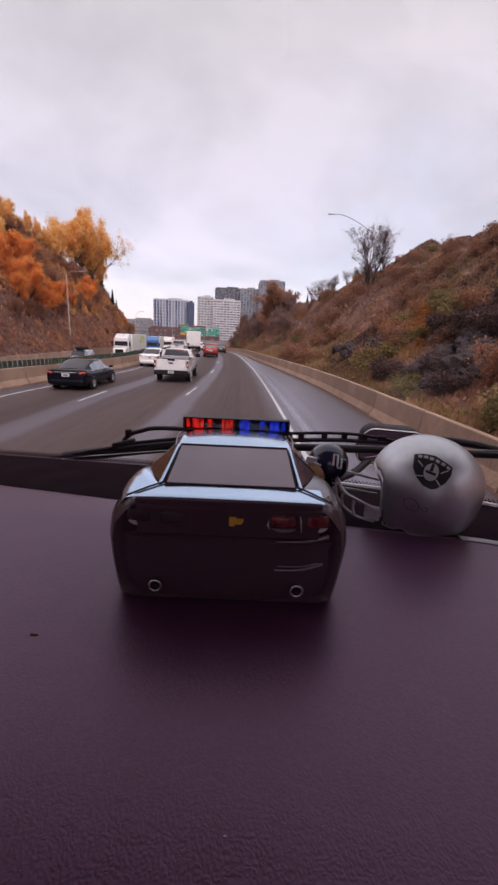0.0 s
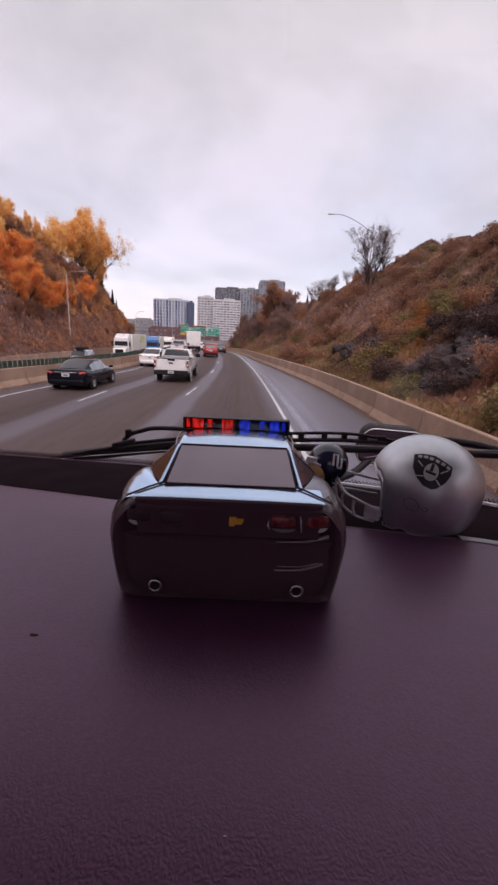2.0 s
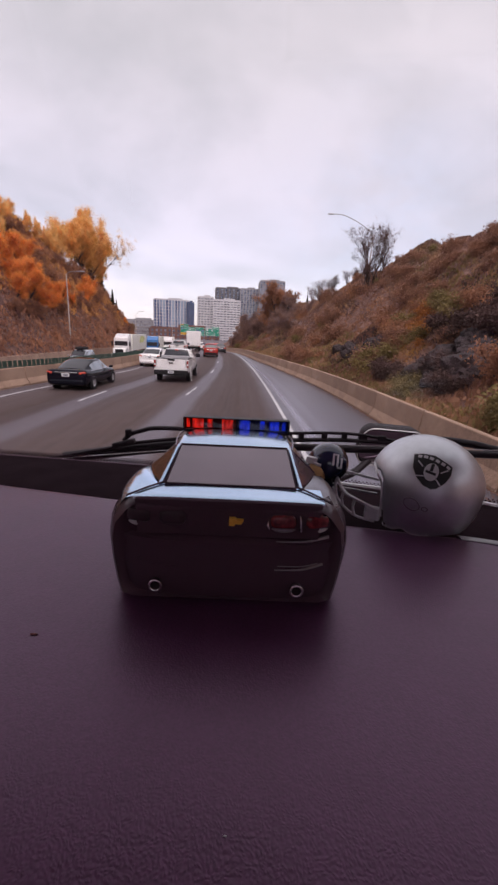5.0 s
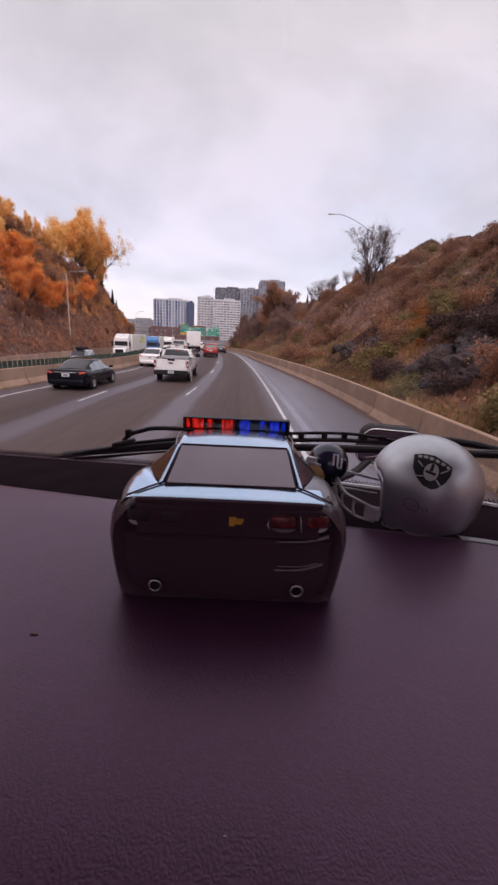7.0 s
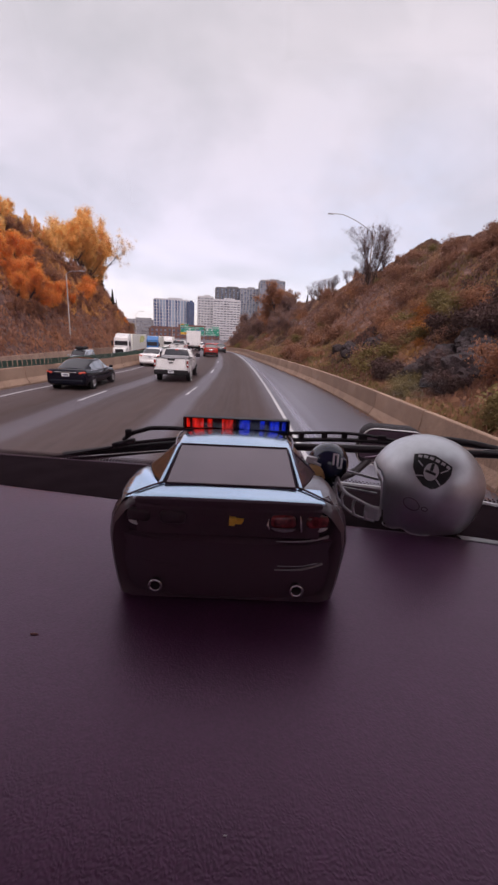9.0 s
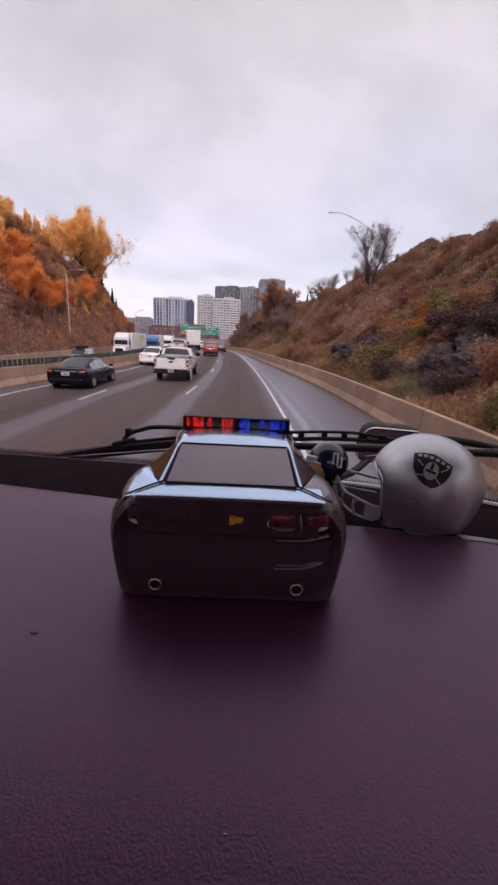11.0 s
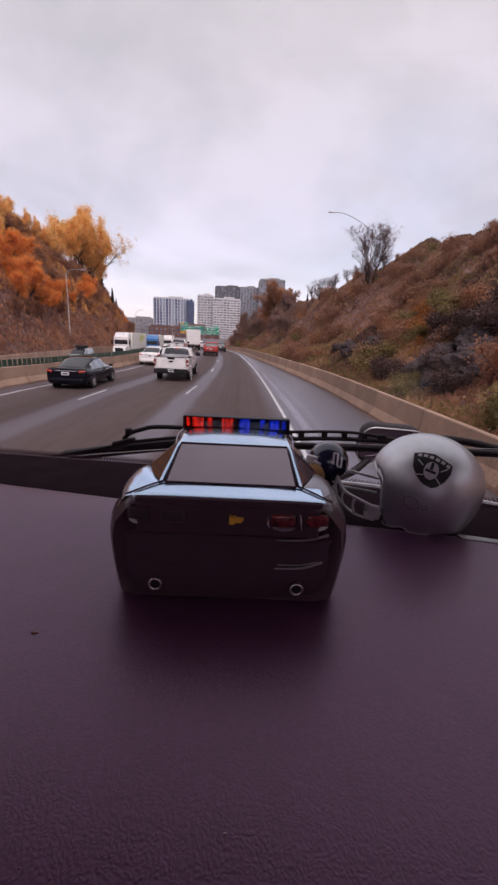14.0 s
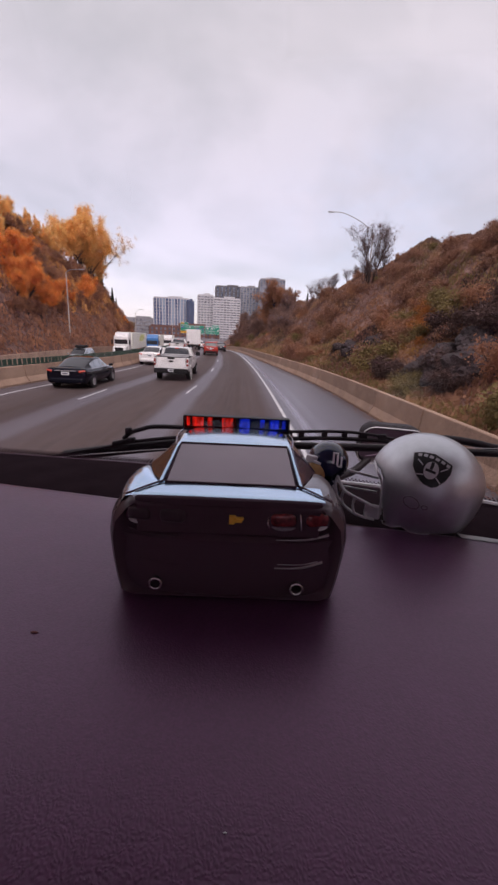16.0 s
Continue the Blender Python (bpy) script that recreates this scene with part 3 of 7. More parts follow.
def leaf_cloud(centres, radii, count, size, rg, squash=0.8, tall=1.0):
    """Many small bent leaf clumps round a set of centres, as plain quads."""
    idx = rg.integers(0, len(centres), count)
    d = rg.normal(size=(count, 3))
    d /= np.linalg.norm(d, axis=1)[:, None]
    rad = np.minimum(np.abs(rg.normal(size=count)) * 0.60, 1.12)
    p = centres[idx] + d * (rad * radii[idx])[:, None] * np.array([1, 1, squash])
    a = rg.normal(size=(count, 3))
    a /= np.linalg.norm(a, axis=1)[:, None]
    b = np.cross(a, rg.normal(size=(count, 3)))
    b /= np.linalg.norm(b, axis=1)[:, None]
    s = (size * (0.55 + 0.9 * rg.random(count)))[:, None]
    a = a * s
    a[:, 2] *= tall
    b = b * s * 0.7
    v = np.stack([p - a - b * 0.4, p + b, p + a + b * 0.3, p - b], 1).reshape(-1, 3)
    f = np.arange(count * 4).reshape(-1, 4)
    return v, f


def limbs(rg, height, spread, levels, r0, up=0.55, thin=0.62):
    """A forked trunk; returns the bmesh and the tips."""
    bm = bmesh.new()
    tips = []

    def grow(p, d, length, r, lv):
        pts, rad = [p], [r]
        for i in range(4):
            d = (d + Vector(rg.normal(size=3)) * 0.16 + Vector((0, 0, 0.05))).normalized()
            p = p + d * length / 4
            pts.append(p)
            rad.append(r * (1 - 0.13 * (i + 1)))
        tube(pts, rad, 6 if lv < 2 else 4, bm)
        tips.append((p, lv))
        if lv >= levels:
            return
        for _ in range(3 if lv else 5):
            t = rg.integers(1, 5)
            side = Vector(rg.normal(size=3))
            side.z = abs(side.z) * 0.4
            nd = (d * up + side.normalized() * spread).normalized()
            grow(pts[t], nd, length * (0.62 + 0.2 * rg.random()), rad[t] * thin, lv + 1)

    grow(Vector((0, 0, -0.4)), Vector((0, 0, 1)), height * 0.42, r0, 0)
    return bm, tips


def make_tree(name, label, leafmat, seed, height, spread=0.75, leaves=2600, size=0.28, levels=2, clump=1.1, up=0.55, squash=0.9, stout=0.022, thin=0.62):
    rg = np.random.default_rng(seed)
    t = thing(name, label, "tree")
    bm, tips = limbs(rg, height, spread, levels, height * stout, up, thin)
    part("trunk", bm, M["bark"], t)
    if leaves:
        c = np.array([tuple(p) for p, lv in tips if lv >= 1])
        r = np.array([clump * (0.6 + 0.7 * rg.random()) for _ in c])
        v, f = leaf_cloud(c, r, leaves, size, rg, squash)
        raw("crown", v.tolist(), f.tolist(), leafmat, t)
    return t


def make_conifer(name, label, seed, height, radius, leaves=1500):
    rg = np.random.default_rng(seed)
    t = thing(name, label, "tree")
    part("trunk", tube([(0, 0, -0.4), (0, 0, height)], [height * 0.02, 0.02], 6), M["bark"], t)
    hs = rg.random(leaves) ** 1.3
    ang = rg.random(leaves) * 6.283
    rr = radius * (1 - hs) * (0.35 + 0.75 * rg.random(leaves)) * (0.85 + 0.25 * np.sin(hs * 40))
    c = np.stack([rr * np.cos(ang), rr * np.sin(ang), 0.5 + hs * (height - 0.4)], 1)
    v, f = leaf_cloud(c, np.full(leaves, 0.15), leaves * 2, 0.26, rg)
    raw("crown", v.tolist(), f.tolist(), M["green_leaf"], t)
    return t


def bush(name, label, leafmat, seed, radius, leaves=900, size=0.16):
    rg = np.random.default_rng(seed)
    t = thing(name, label, "bush")
    bm = bmesh.new()
    tips = []
    for _ in range(9):
        d = Vector(rg.normal(size=3))
        d.z = abs(d.z) + 0.5
        d.normalize()
        pts = [Vector((0, 0, -0.2)), d * radius * 0.5, d * radius + Vector((0, 0, 0.1 * radius))]
        tube(pts, [0.04, 0.025, 0.01], 4, bm)
        tips += [pts[1], pts[2]]
    part("stems", bm, M["bark"], t)
    v, f = leaf_cloud(np.array([tuple(p) for p in tips]), np.full(len(tips), radius * 0.5), leaves, size, rg)
    raw("leaves", v.tolist(), f.tolist(), leafmat, t)
    return t


def plant_at(ob, o, y, s=1.0, rz=0.0, up=-0.1):
    ob.matrix_basis = Matrix.Translation(spot(o, y, up)) @ pose(0, 0, 0, 0, 0, rz) @ Matrix.Scale(s, 4)
    return ob


def plant_copy(ob, o, y, s=1.0, rz=0.0, up=-0.1):
    c = copy_thing(ob, Matrix.Translation(spot(o, y, up)) @ pose(0, 0, 0, 0, 0, rz))
    c.scale = (s, s, s)
    return c


L_GOLD = "golden autumn tree on the hillside"
L_ORANGE = "orange autumn tree on the brushy slope"
L_RUST = "rusty brown half-bare tree on the slope"
gold = [plant_at(make_tree("autumn_tree", L_GOLD, M["gold_leaf"], 11 + i, 13.5, 0.52, 24000, 0.115, 3, 1.15, 1.2, 1.2), o, y, 1.15) for i, (o, y) in enumerate(((-34.2, 101), (-33.4, 104.5)))]
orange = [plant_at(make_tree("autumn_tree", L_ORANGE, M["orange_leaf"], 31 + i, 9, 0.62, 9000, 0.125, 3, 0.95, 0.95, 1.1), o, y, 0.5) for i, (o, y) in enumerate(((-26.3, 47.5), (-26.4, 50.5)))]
rust = [plant_at(make_tree("autumn_tree", L_RUST, M["rust_leaf"], 51 + i, 8, 0.66, 6500, 0.11, 3, 0.9, 0.9, 1.1), o, y, 0.55) for i, (o, y) in enumerate(((-28.0, 55.9), (-29.4, 62.6)))]

# the tall golden stand at the end of the ridge and the low golden trees along its crest
for o, y, s in ((-34.8, 97, 1.0), (-32.8, 107, 0.98), (-35.5, 104, 1.12), (-32.2, 110, 0.75), (-36.0, 99, 1.0), (-36.5, 92, 0.55), (-35.5, 88, 0.45),
                (-32.5, 57, 0.36), (-33.6, 61, 0.33), (-34.5, 64.7, 0.36), (-33.6, 67.6, 0.30), (-33.5, 71, 0.31), (-33.8, 75, 0.28), (-33.6, 78, 0.31), (-34.0, 82, 0.30), (-30.6, 52, 0.30), (-31.6, 54.5, 0.33), (-30.4, 48.5, 0.32)):
    plant_copy(gold[int(y) % 2], o, y, s, o * 31)
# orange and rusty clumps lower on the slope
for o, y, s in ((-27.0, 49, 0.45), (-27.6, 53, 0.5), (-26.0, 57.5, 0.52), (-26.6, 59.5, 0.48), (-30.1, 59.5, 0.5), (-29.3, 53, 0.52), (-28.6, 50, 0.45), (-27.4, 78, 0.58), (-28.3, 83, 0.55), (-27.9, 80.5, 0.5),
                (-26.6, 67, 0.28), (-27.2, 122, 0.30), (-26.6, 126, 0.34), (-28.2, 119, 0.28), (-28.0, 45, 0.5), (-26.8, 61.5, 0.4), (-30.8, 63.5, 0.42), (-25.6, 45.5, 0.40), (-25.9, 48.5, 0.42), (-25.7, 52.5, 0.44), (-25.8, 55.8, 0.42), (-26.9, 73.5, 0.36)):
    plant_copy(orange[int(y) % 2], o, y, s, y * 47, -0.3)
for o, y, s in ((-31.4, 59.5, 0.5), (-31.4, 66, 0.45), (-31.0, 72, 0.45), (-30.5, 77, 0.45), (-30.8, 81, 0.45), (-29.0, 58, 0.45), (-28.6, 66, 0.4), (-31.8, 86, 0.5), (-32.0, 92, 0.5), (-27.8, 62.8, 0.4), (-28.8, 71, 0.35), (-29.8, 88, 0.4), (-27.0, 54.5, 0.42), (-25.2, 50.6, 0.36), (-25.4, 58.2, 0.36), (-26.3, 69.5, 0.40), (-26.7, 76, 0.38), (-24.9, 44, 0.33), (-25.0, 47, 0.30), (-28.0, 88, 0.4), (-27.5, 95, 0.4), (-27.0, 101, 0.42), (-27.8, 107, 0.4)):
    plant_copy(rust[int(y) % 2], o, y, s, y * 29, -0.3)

pale = plant_at(make_tree("autumn_tree", "thin pale half-bare tree at the end of the ridge", M["gold_leaf"], 63, 12, 0.28, 3000, 0.09, 4, 0.7, 1.7, 1.3, 0.014, 0.7), -33.8, 116.5, 1.35)
plant_copy(pale, -36.0, 86, 0.55, 70)
conifer = plant_at(make_conifer("conifer", "dark narrow evergreen on the ridge", 71, 9, 1.3), -32.3, 114, 0.8)
for o, y, s in ((-30.3, 121.5, 0.55), (-29.6, 124, 0.4), (15, 93, 0.32), (16.2, 96, 0.36), (17.4, 90, 0.28), (-27.6, 44.5, 0.42)):
    plant_copy(conifer, o, y, s, y * 13)

# right slope: bare tree on the crest, rusty trees further on
bare = plant_at(make_tree("bare_tree", "bare brown tree with a few dry leaves on the crest", M["dry_twig"], 97, 8.4, 0.46, 13000, 0.032, 5, 0.46, 1.30, 1.1, 0.022, 0.76), 12.7, 44, 0.76, 40)
plant_copy(bare, 13.6, 45.5, 0.66, 120)
plant_copy(bare, 12.0, 45.0, 0.42, 200)
plant_copy(bare, 13.2, 43.5, 0.45, 290)
far_bare = [(11.5, 58, 0.45, 10), (12.5, 66, 0.4, 200), (14, 74, 0.45, 75), (12, 82, 0.4, 300), (16, 60, 0.35, 140)]
for o, y, s, r in far_bare:
    plant_copy(bare, o, y, s, r)
for o, y, s in ((10.6, 92, 1.15), (9.2, 95, 0.95), (12.4, 94, 0.8), (13.5, 88, 0.55), (8.0, 88, 0.6)):
    plant_copy(rust[int(y) % 2], o, y, s, y * 17, -0.3)
tr = np.random.default_rng(5)
haze = [plant_at(make_tree("autumn_tree", "dull brown half-bare tree on the slope", M["haze_leaf"], 55 + i, 8, 0.70, 6500, 0.095, 3, 0.95, 0.9, 1.1), o, y, 0.6) for i, (o, y) in enumerate(((7.5, 79), (6.5, 86)))]
for o, y, s in ((7.4, 98, 0.85), (5.6, 104, 0.75), (4.4, 112, 0.6), (6.4, 90, 0.62), (4.6, 96, 0.55), (3.4, 104, 0.5), (9, 84, 0.55)):
    plant_copy(haze[int(y) % 2], o, y, s, y * 17, -0.3)
for i in range(26):
    y = 66 + 44 * tr.random()
    plant_copy(haze[i % 2], right_off(y) + 3.0 + 8.5 * tr.random(), y, 0.38 + 0.3 * tr.random(), 360 * tr.random(), -0.5)
for i in range(9):
    plant_copy(bare, 12.5 + 5.5 * tr.random(), 50 + 26 * tr.random(), 0.28 + 0.14 * tr.random(), 360 * tr.random(), -0.2)
brown_bush = plant_at(bush("bush", "leafless brown bramble bush on the slope", M["brush"], 5, 1.2, 4500, 0.05), 8, 24)
gold_bush = plant_at(bush("bush", "ochre autumn shrub on the slope", M["grass"], 6, 1.1, 4500, 0.048), 9.3, 21, 1.0)
rust_bush = plant_at(bush("bush", "rust-leaved shrub on the slope", M["rust_leaf"], 8, 1.1, 4500, 0.048), 9.9, 20, 0.9)
green_bush = plant_at(bush("bush", "dark green ivy clump on the slope", M["green_leaf"], 9, 1.0, 4500, 0.048), 12.8, 21, 0.9)
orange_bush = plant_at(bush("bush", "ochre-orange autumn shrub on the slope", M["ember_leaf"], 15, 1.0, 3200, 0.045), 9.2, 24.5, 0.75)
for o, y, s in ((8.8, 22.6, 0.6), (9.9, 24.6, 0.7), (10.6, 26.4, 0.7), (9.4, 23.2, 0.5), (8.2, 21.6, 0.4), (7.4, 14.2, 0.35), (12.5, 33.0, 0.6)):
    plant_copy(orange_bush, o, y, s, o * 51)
br = np.random.default_rng(77)
for i in range(110):
    y = 9 + 100 * br.random() ** 1.2
    o = right_off(y) + 1.6 + 14.5 * br.random()
    src = (brown_bush, brown_bush, rust_bush, gold_bush, brown_bush, rust_bush, gold_bush)[br.integers(0, 7)]
    if 5.8 < o < 8.8 and 14 < y < 21:
        o += 3.2
    if 8 < o < 11 and 20 < y < 31:
        src = gold_bush
    plant_copy(src, o, y, (0.45 + 0.75 * br.random()) * (0.6 if o > 12 else 1.0), 360 * br.random(), -0.2)
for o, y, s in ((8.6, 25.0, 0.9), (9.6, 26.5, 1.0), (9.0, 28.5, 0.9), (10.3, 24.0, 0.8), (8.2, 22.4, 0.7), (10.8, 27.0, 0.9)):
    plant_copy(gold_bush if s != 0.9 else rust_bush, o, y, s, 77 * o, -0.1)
for i in range(34):
    y = 17 + 30 * br.random()
    plant_copy(brown_bush, right_off(y) + 9.4 + 3.2 * br.random(), y, 0.5 + 0.4 * br.random(), 360 * br.random(), -0.25)
for i in range(70):
    y = 26 + 120 * br.random()
    o = -22.8 - 25 * br.random() ** 0.8
    src = (brown_bush, rust_bush, rust_bush, gold_bush)[br.integers(0, 4)]
    plant_copy(src, o, y, 0.8 + 1.3 * br.random(), 360 * br.random(), -0.3)


def rock(o, y, s, seed):
    rg = np.random.default_rng(seed)
    bm = bmesh.new()
    bmesh.ops.create_icosphere(bm, subdivisions=4, radius=1)
    sh = Vector(rg.random(3) * 9)
    for v in bm.verts:
        q = v.co.copy()
        v.co = q * (0.8 + 0.35 * noise.noise(q * 1.1 + sh) + 0.22 * abs(noise.noise(q * 2.7 + sh)) + 0.10 * noise.noise(q * 7.0 + sh))
        v.co.z *= 0.8
    ob = part("rock", bm, M["rock"], None, "", 35)
    ob.matrix_basis = Matrix.Translation(spot(o, y, 0.05 * s)) @ pose(0, 0, 0, 8, -14, seed * 37) @ Matrix.Scale(s, 4)
    return tagged(ob, "dark purplish rock outcrop in the cut slope", "rock", "rocks in the slope")


M["rock"] = surf("dark_basalt", (0.024, 0.014, 0.015), (0.060, 0.039, 0.041), scale=1.6, rough=0.8, bump=0.9, bump_scale=5, fine=0.3)
for i, (o, y, s) in enumerate(((7.0, 19.4, 0.8), (7.0, 17.8, 1.1), (7.2, 16.3, 1.2), (7.3, 14.9, 1.2), (6.6, 16.0, 0.8), (7.8, 18.0, 1.0), (8.0, 15.8, 1.1), (7.9, 19.4, 0.8), (8.4, 17.0, 0.9),
                               (6.8, 25.6, 0.75), (7.4, 26.8, 0.8), (6.7, 28.4, 0.85), (7.0, 30.2, 0.75), (6.6, 32.0, 0.6), (8.2, 27.6, 0.6))):
    rock(o, y, s, i + 1)


for i in range(26):
    a, b = br.random(), br.random()
    if i == 0:
        dark_bush = plant_at(bush("bush", "dark leafless thicket by the rocks", M["twig"], 12, 1.1, 5000, 0.05), 7.0, 16.5, 0.9)
    else:
        plant_copy(dark_bush, (6.0 + 1.2 * a) if a < 0.3 else (7.9 + 2.2 * a), 13.5 + 8.0 * b, 0.45 + 0.4 * br.random(), 360 * a, -0.1)


def brush_field(name, label, count, place, size0, size1, mat, tall, seed):
    """Uncountable dry stems and leaves all over a slope."""
    rg = np.random.default_rng(seed)
    pts, sz = [], []
    while len(pts) < count:
        o, y = place(rg)
        pts.append(tuple(spot(o, y, 0.05)))
        sz.append(size0 + size1 * max(y, 4))
    c = np.array(pts)
    sz = np.array(sz)
    v, f = leaf_cloud(c, sz * 3.0, count, 1.0, rg, 0.8, 1.0)
    mid = v.reshape(-1, 4, 3).mean(1, keepdims=True)
    v = (mid + (v.reshape(-1, 4, 3) - mid) * sz[:, None, None] * np.array([0.75, 0.75, tall])).reshape(-1, 3)
    return tagged(raw(name, v.tolist(), f.tolist(), mat), label, "undergrowth", kind="stuff")


def grass_slope(rg):
    """Grass along the slope's foot, in a band across its upper part and in drifts."""
    while True:
        y = 5 + 105 * rg.random() ** 1.5
        o = right_off(y) + 0.9 + 17 * rg.random()
        foot = o < right_off(y) + (3.4 if y > 24 else 2.0) + 1.2 * noise.noise(Vector((y * 0.2, 3.3, 0)))
        band = abs(o - 0.16 * (y - 20) - 11.2) < 0.9 and 17 < y < 36
        if foot or band or noise.noise(Vector((o * 0.25, y * 0.09, 8.3))) > 0.22:
            return o, y


def thicket(rg):
    """Dark leafless growth over the rocks and in hollows of the slope."""
    while True:
        y = 9 + 60 * rg.random() ** 1.3
        o = right_off(y) + 2.6 + 13 * rg.random()
        hollow = noise.noise(Vector((o * 0.22, y * 0.10, 2.9))) > 0.18
        if (12.5 < y < 22 and 8.4 < o < 11.0) or hollow:
            return o, y


def ochre_ridge(rg):
    """The leafy ochre rib beside the rocks."""
    while True:
        y = 21 + 9.5 * rg.random()
        o = 7.3 + 4.6 * rg.random()
        if abs(o - 9.6 - 0.15 * (y - 25)) < 1.9 + 0.8 * noise.noise(Vector((o, y, 5.1))):
            return o, y


def litter(rg):
    """Red-brown leaves caught behind the barrier."""
    y = 7 + 14 * rg.random()
    return right_off(y) + 0.8 + 2.2 * rg.random(), y


def verge(rg):
    y = 4 + 70 * rg.random() ** 1.3
    return right_off(y) - 0.32 - 0.35 * rg.random() ** 2.5, y


def right_slope(rg):
    y = 5 + 115 * rg.random() ** 1.5
    return right_off(y) + 0.9 + 17 * rg.random(), y


def upper_right(rg):
    """Dull brown growth towards the crest."""
    while True:
        y = 14 + 80 * rg.random() ** 1.3
        o = right_off(y) + 6.5 + 10.5 * rg.random()
        if noise.noise(Vector((o * 0.2, y * 0.08, 6.6))) > -0.25 + 0.5 * (y < 32 and o < right_off(y) + 9):
            return o, y


def left_slope(rg):
    y = 22 + 130 * rg.random() ** 1.2
    return -22.6 - 30 * rg.random(), y


def upper_left(rg):
    while True:
        y = 34 + 82 * rg.random()
        o = -26.2 - 13 * rg.random()
        if noise.noise(Vector((o * 0.16, y * 0.07, 9.4))) > -0.12:
            return o, y


brush_field("brush", "dry brown brush covering the cut slope", 220000, right_slope, 0.005, 0.00115, M["brush"], 1.6, 1)
brush_field("brush", "dull purplish-brown dry growth near the crest", 80000, upper_right, 0.006, 0.0012, M["haze_leaf"], 1.5, 8)
brush_field("grass", "tufts of olive and straw grass on the slope", 90000, grass_slope, 0.005, 0.00095, M["grass"], 2.1, 2)
brush_field("brush", "dark leafless thicket over the rocks", 70000, thicket, 0.007, 0.00115, M["twig"], 1.8, 5)
brush_field("undergrowth", "ochre and orange leaf cover on a rib of the slope", 26000, ochre_ridge, 0.008, 0.0010, M["ochre_leaf"], 1.2, 6)
brush_field("leaf_litter", "red-brown fallen leaves behind the barrier", 16000, litter, 0.006, 0.0009, M["rust_leaf"], 0.5, 7)
brush_field("brush", "dry brown brush covering the far hillside", 210000, left_slope, 0.020, 0.0017, M["russet"], 1.5, 3)
brush_field("undergrowth", "ochre and orange leaf cover on the far hillside", 80000, upper_left, 0.020, 0.0019, M["slope_leaf"], 1.3, 4)

rgv = np.random.default_rng(9)
lv, lf = [], []
for i in range(2600):
    o, y = verge(rgv)
    x0, a, s = edge(y) + o, 6.28 * rgv.random(), 0.012 + 0.02 * rgv.random()
    c0 = len(lv)
    for q, r in ((0, 1.5), (1.3, 0.7), (3.1, 1.4), (4.6, 0.7)):
        lv.append((x0 + s * r * math.cos(a + q), y + s * r * math.sin(a + q), drop(y) + 0.008 + 0.010 * rgv.random()))
    lf.append((c0, c0 + 1, c0 + 2, c0 + 3))
tagged(raw("leaf_litter", lv, lf, M["rust_leaf"]), "fallen brown leaves along the barrier foot", "leaf litter", kind="stuff")


# ------------------------------------------------------------------ road furniture
def street_lamp(label, base, height, reach, side, arch=1.0):
    t = thing("street_lamp", label, "street lamp", Matrix.Translation(base))
    part("base_plate", boxes(((0, 0, 0.0), (0.34, 0.34, 0.10), 0.02)), M["steel"], t)
    part("pole", tube([(0, 0, -0.5), (0, 0, height * 0.5), (0, 0, height - 0.7 * arch - 0.3)], [0.105, 0.085, 0.06], 8), M["pole"], t)
    arm = smooth_curve([(0, 0, height - 0.7 * arch - 0.35), (side * reach * 0.35, -0.2, height - 0.35 * arch), (side * reach * 0.75, -0.4, height), (side * reach, -0.5, height + 0.05)], 5)
    part("arm", tube(arm, 0.045, 6), M["steel"], t)
    part("lamp_head", boxes(((side * (reach + 0.35), -0.55, height + 0.03), (0.75, 0.28, 0.13), 0.05)), M["steel"], t)
    return t


M["pole"] = surf("pale_weathered_pole", (0.42, 0.36, 0.33), (0.54, 0.48, 0.44), scale=1.5, rough=0.6, fine=0.1)
street_lamp("tall grey street lamp with a curved arm over the slope", spot(18.2, 60), 19.5 - spot(18.2, 60).z, 5.9, -1, 2.4)
street_lamp("slim grey street lamp beside the far carriageway", Vector((-25.2, 57, -1.2)), 11.4, 2.0, 1, 0.05)
street_lamp("slim grey street lamp far down the road", Vector((edge(120) - 23.5, 120, drop(120))), 10.0, 1.8, 1)
street_lamp("slim grey street lamp far down the road", Vector((edge(170) - 11, 170, drop(170))), 10.0, 1.8, 1)

# sign gantry
GY = 160
gz = drop(GY)
gantry = thing("sign_gantry", "steel truss gantry carrying green highway signs", "sign gantry", Matrix.Translation((0, GY, gz)))
for x in (-47.0, -46.0, -11.6):
    part("post", tube([(x, 0, -0.3), (x, 0, 8.6)], 0.16, 8), M["steel"], gantry)
for z in (5.9, 7.5):
    for dy in (0.25, 0.95):
        part("chord", tube([(-47.2, dy, z), (-11.4, dy, z)], 0.08, 6), M["darksteel"], gantry)
x = -47.0
while x < -12:
    part("brace", tube([(x, 0.25, 5.9), (x + 0.9, 0.25, 7.5), (x + 1.8, 0.25, 5.9)], 0.035, 5), M["darksteel"], gantry)
    x += 1.8
M["sign"] = surf("green_sign_sheet", (0.012, 0.250, 0.165), (0.016, 0.290, 0.195), scale=0.8, rough=0.35, fine=0.03)
M["signwhite"] = surf("white_reflective", (0.74, 0.74, 0.76), (0.8, 0.8, 0.82), scale=3, rough=0.4)
M["signyellow"] = surf("yellow_sign_sheet", (0.72, 0.36, 0.02), (0.80, 0.42, 0.03), scale=1, rough=0.4)
M["signblue"] = surf("blue_sign_sheet", (0.02, 0.09, 0.42), (0.03, 0.11, 0.48), scale=1, rough=0.4)
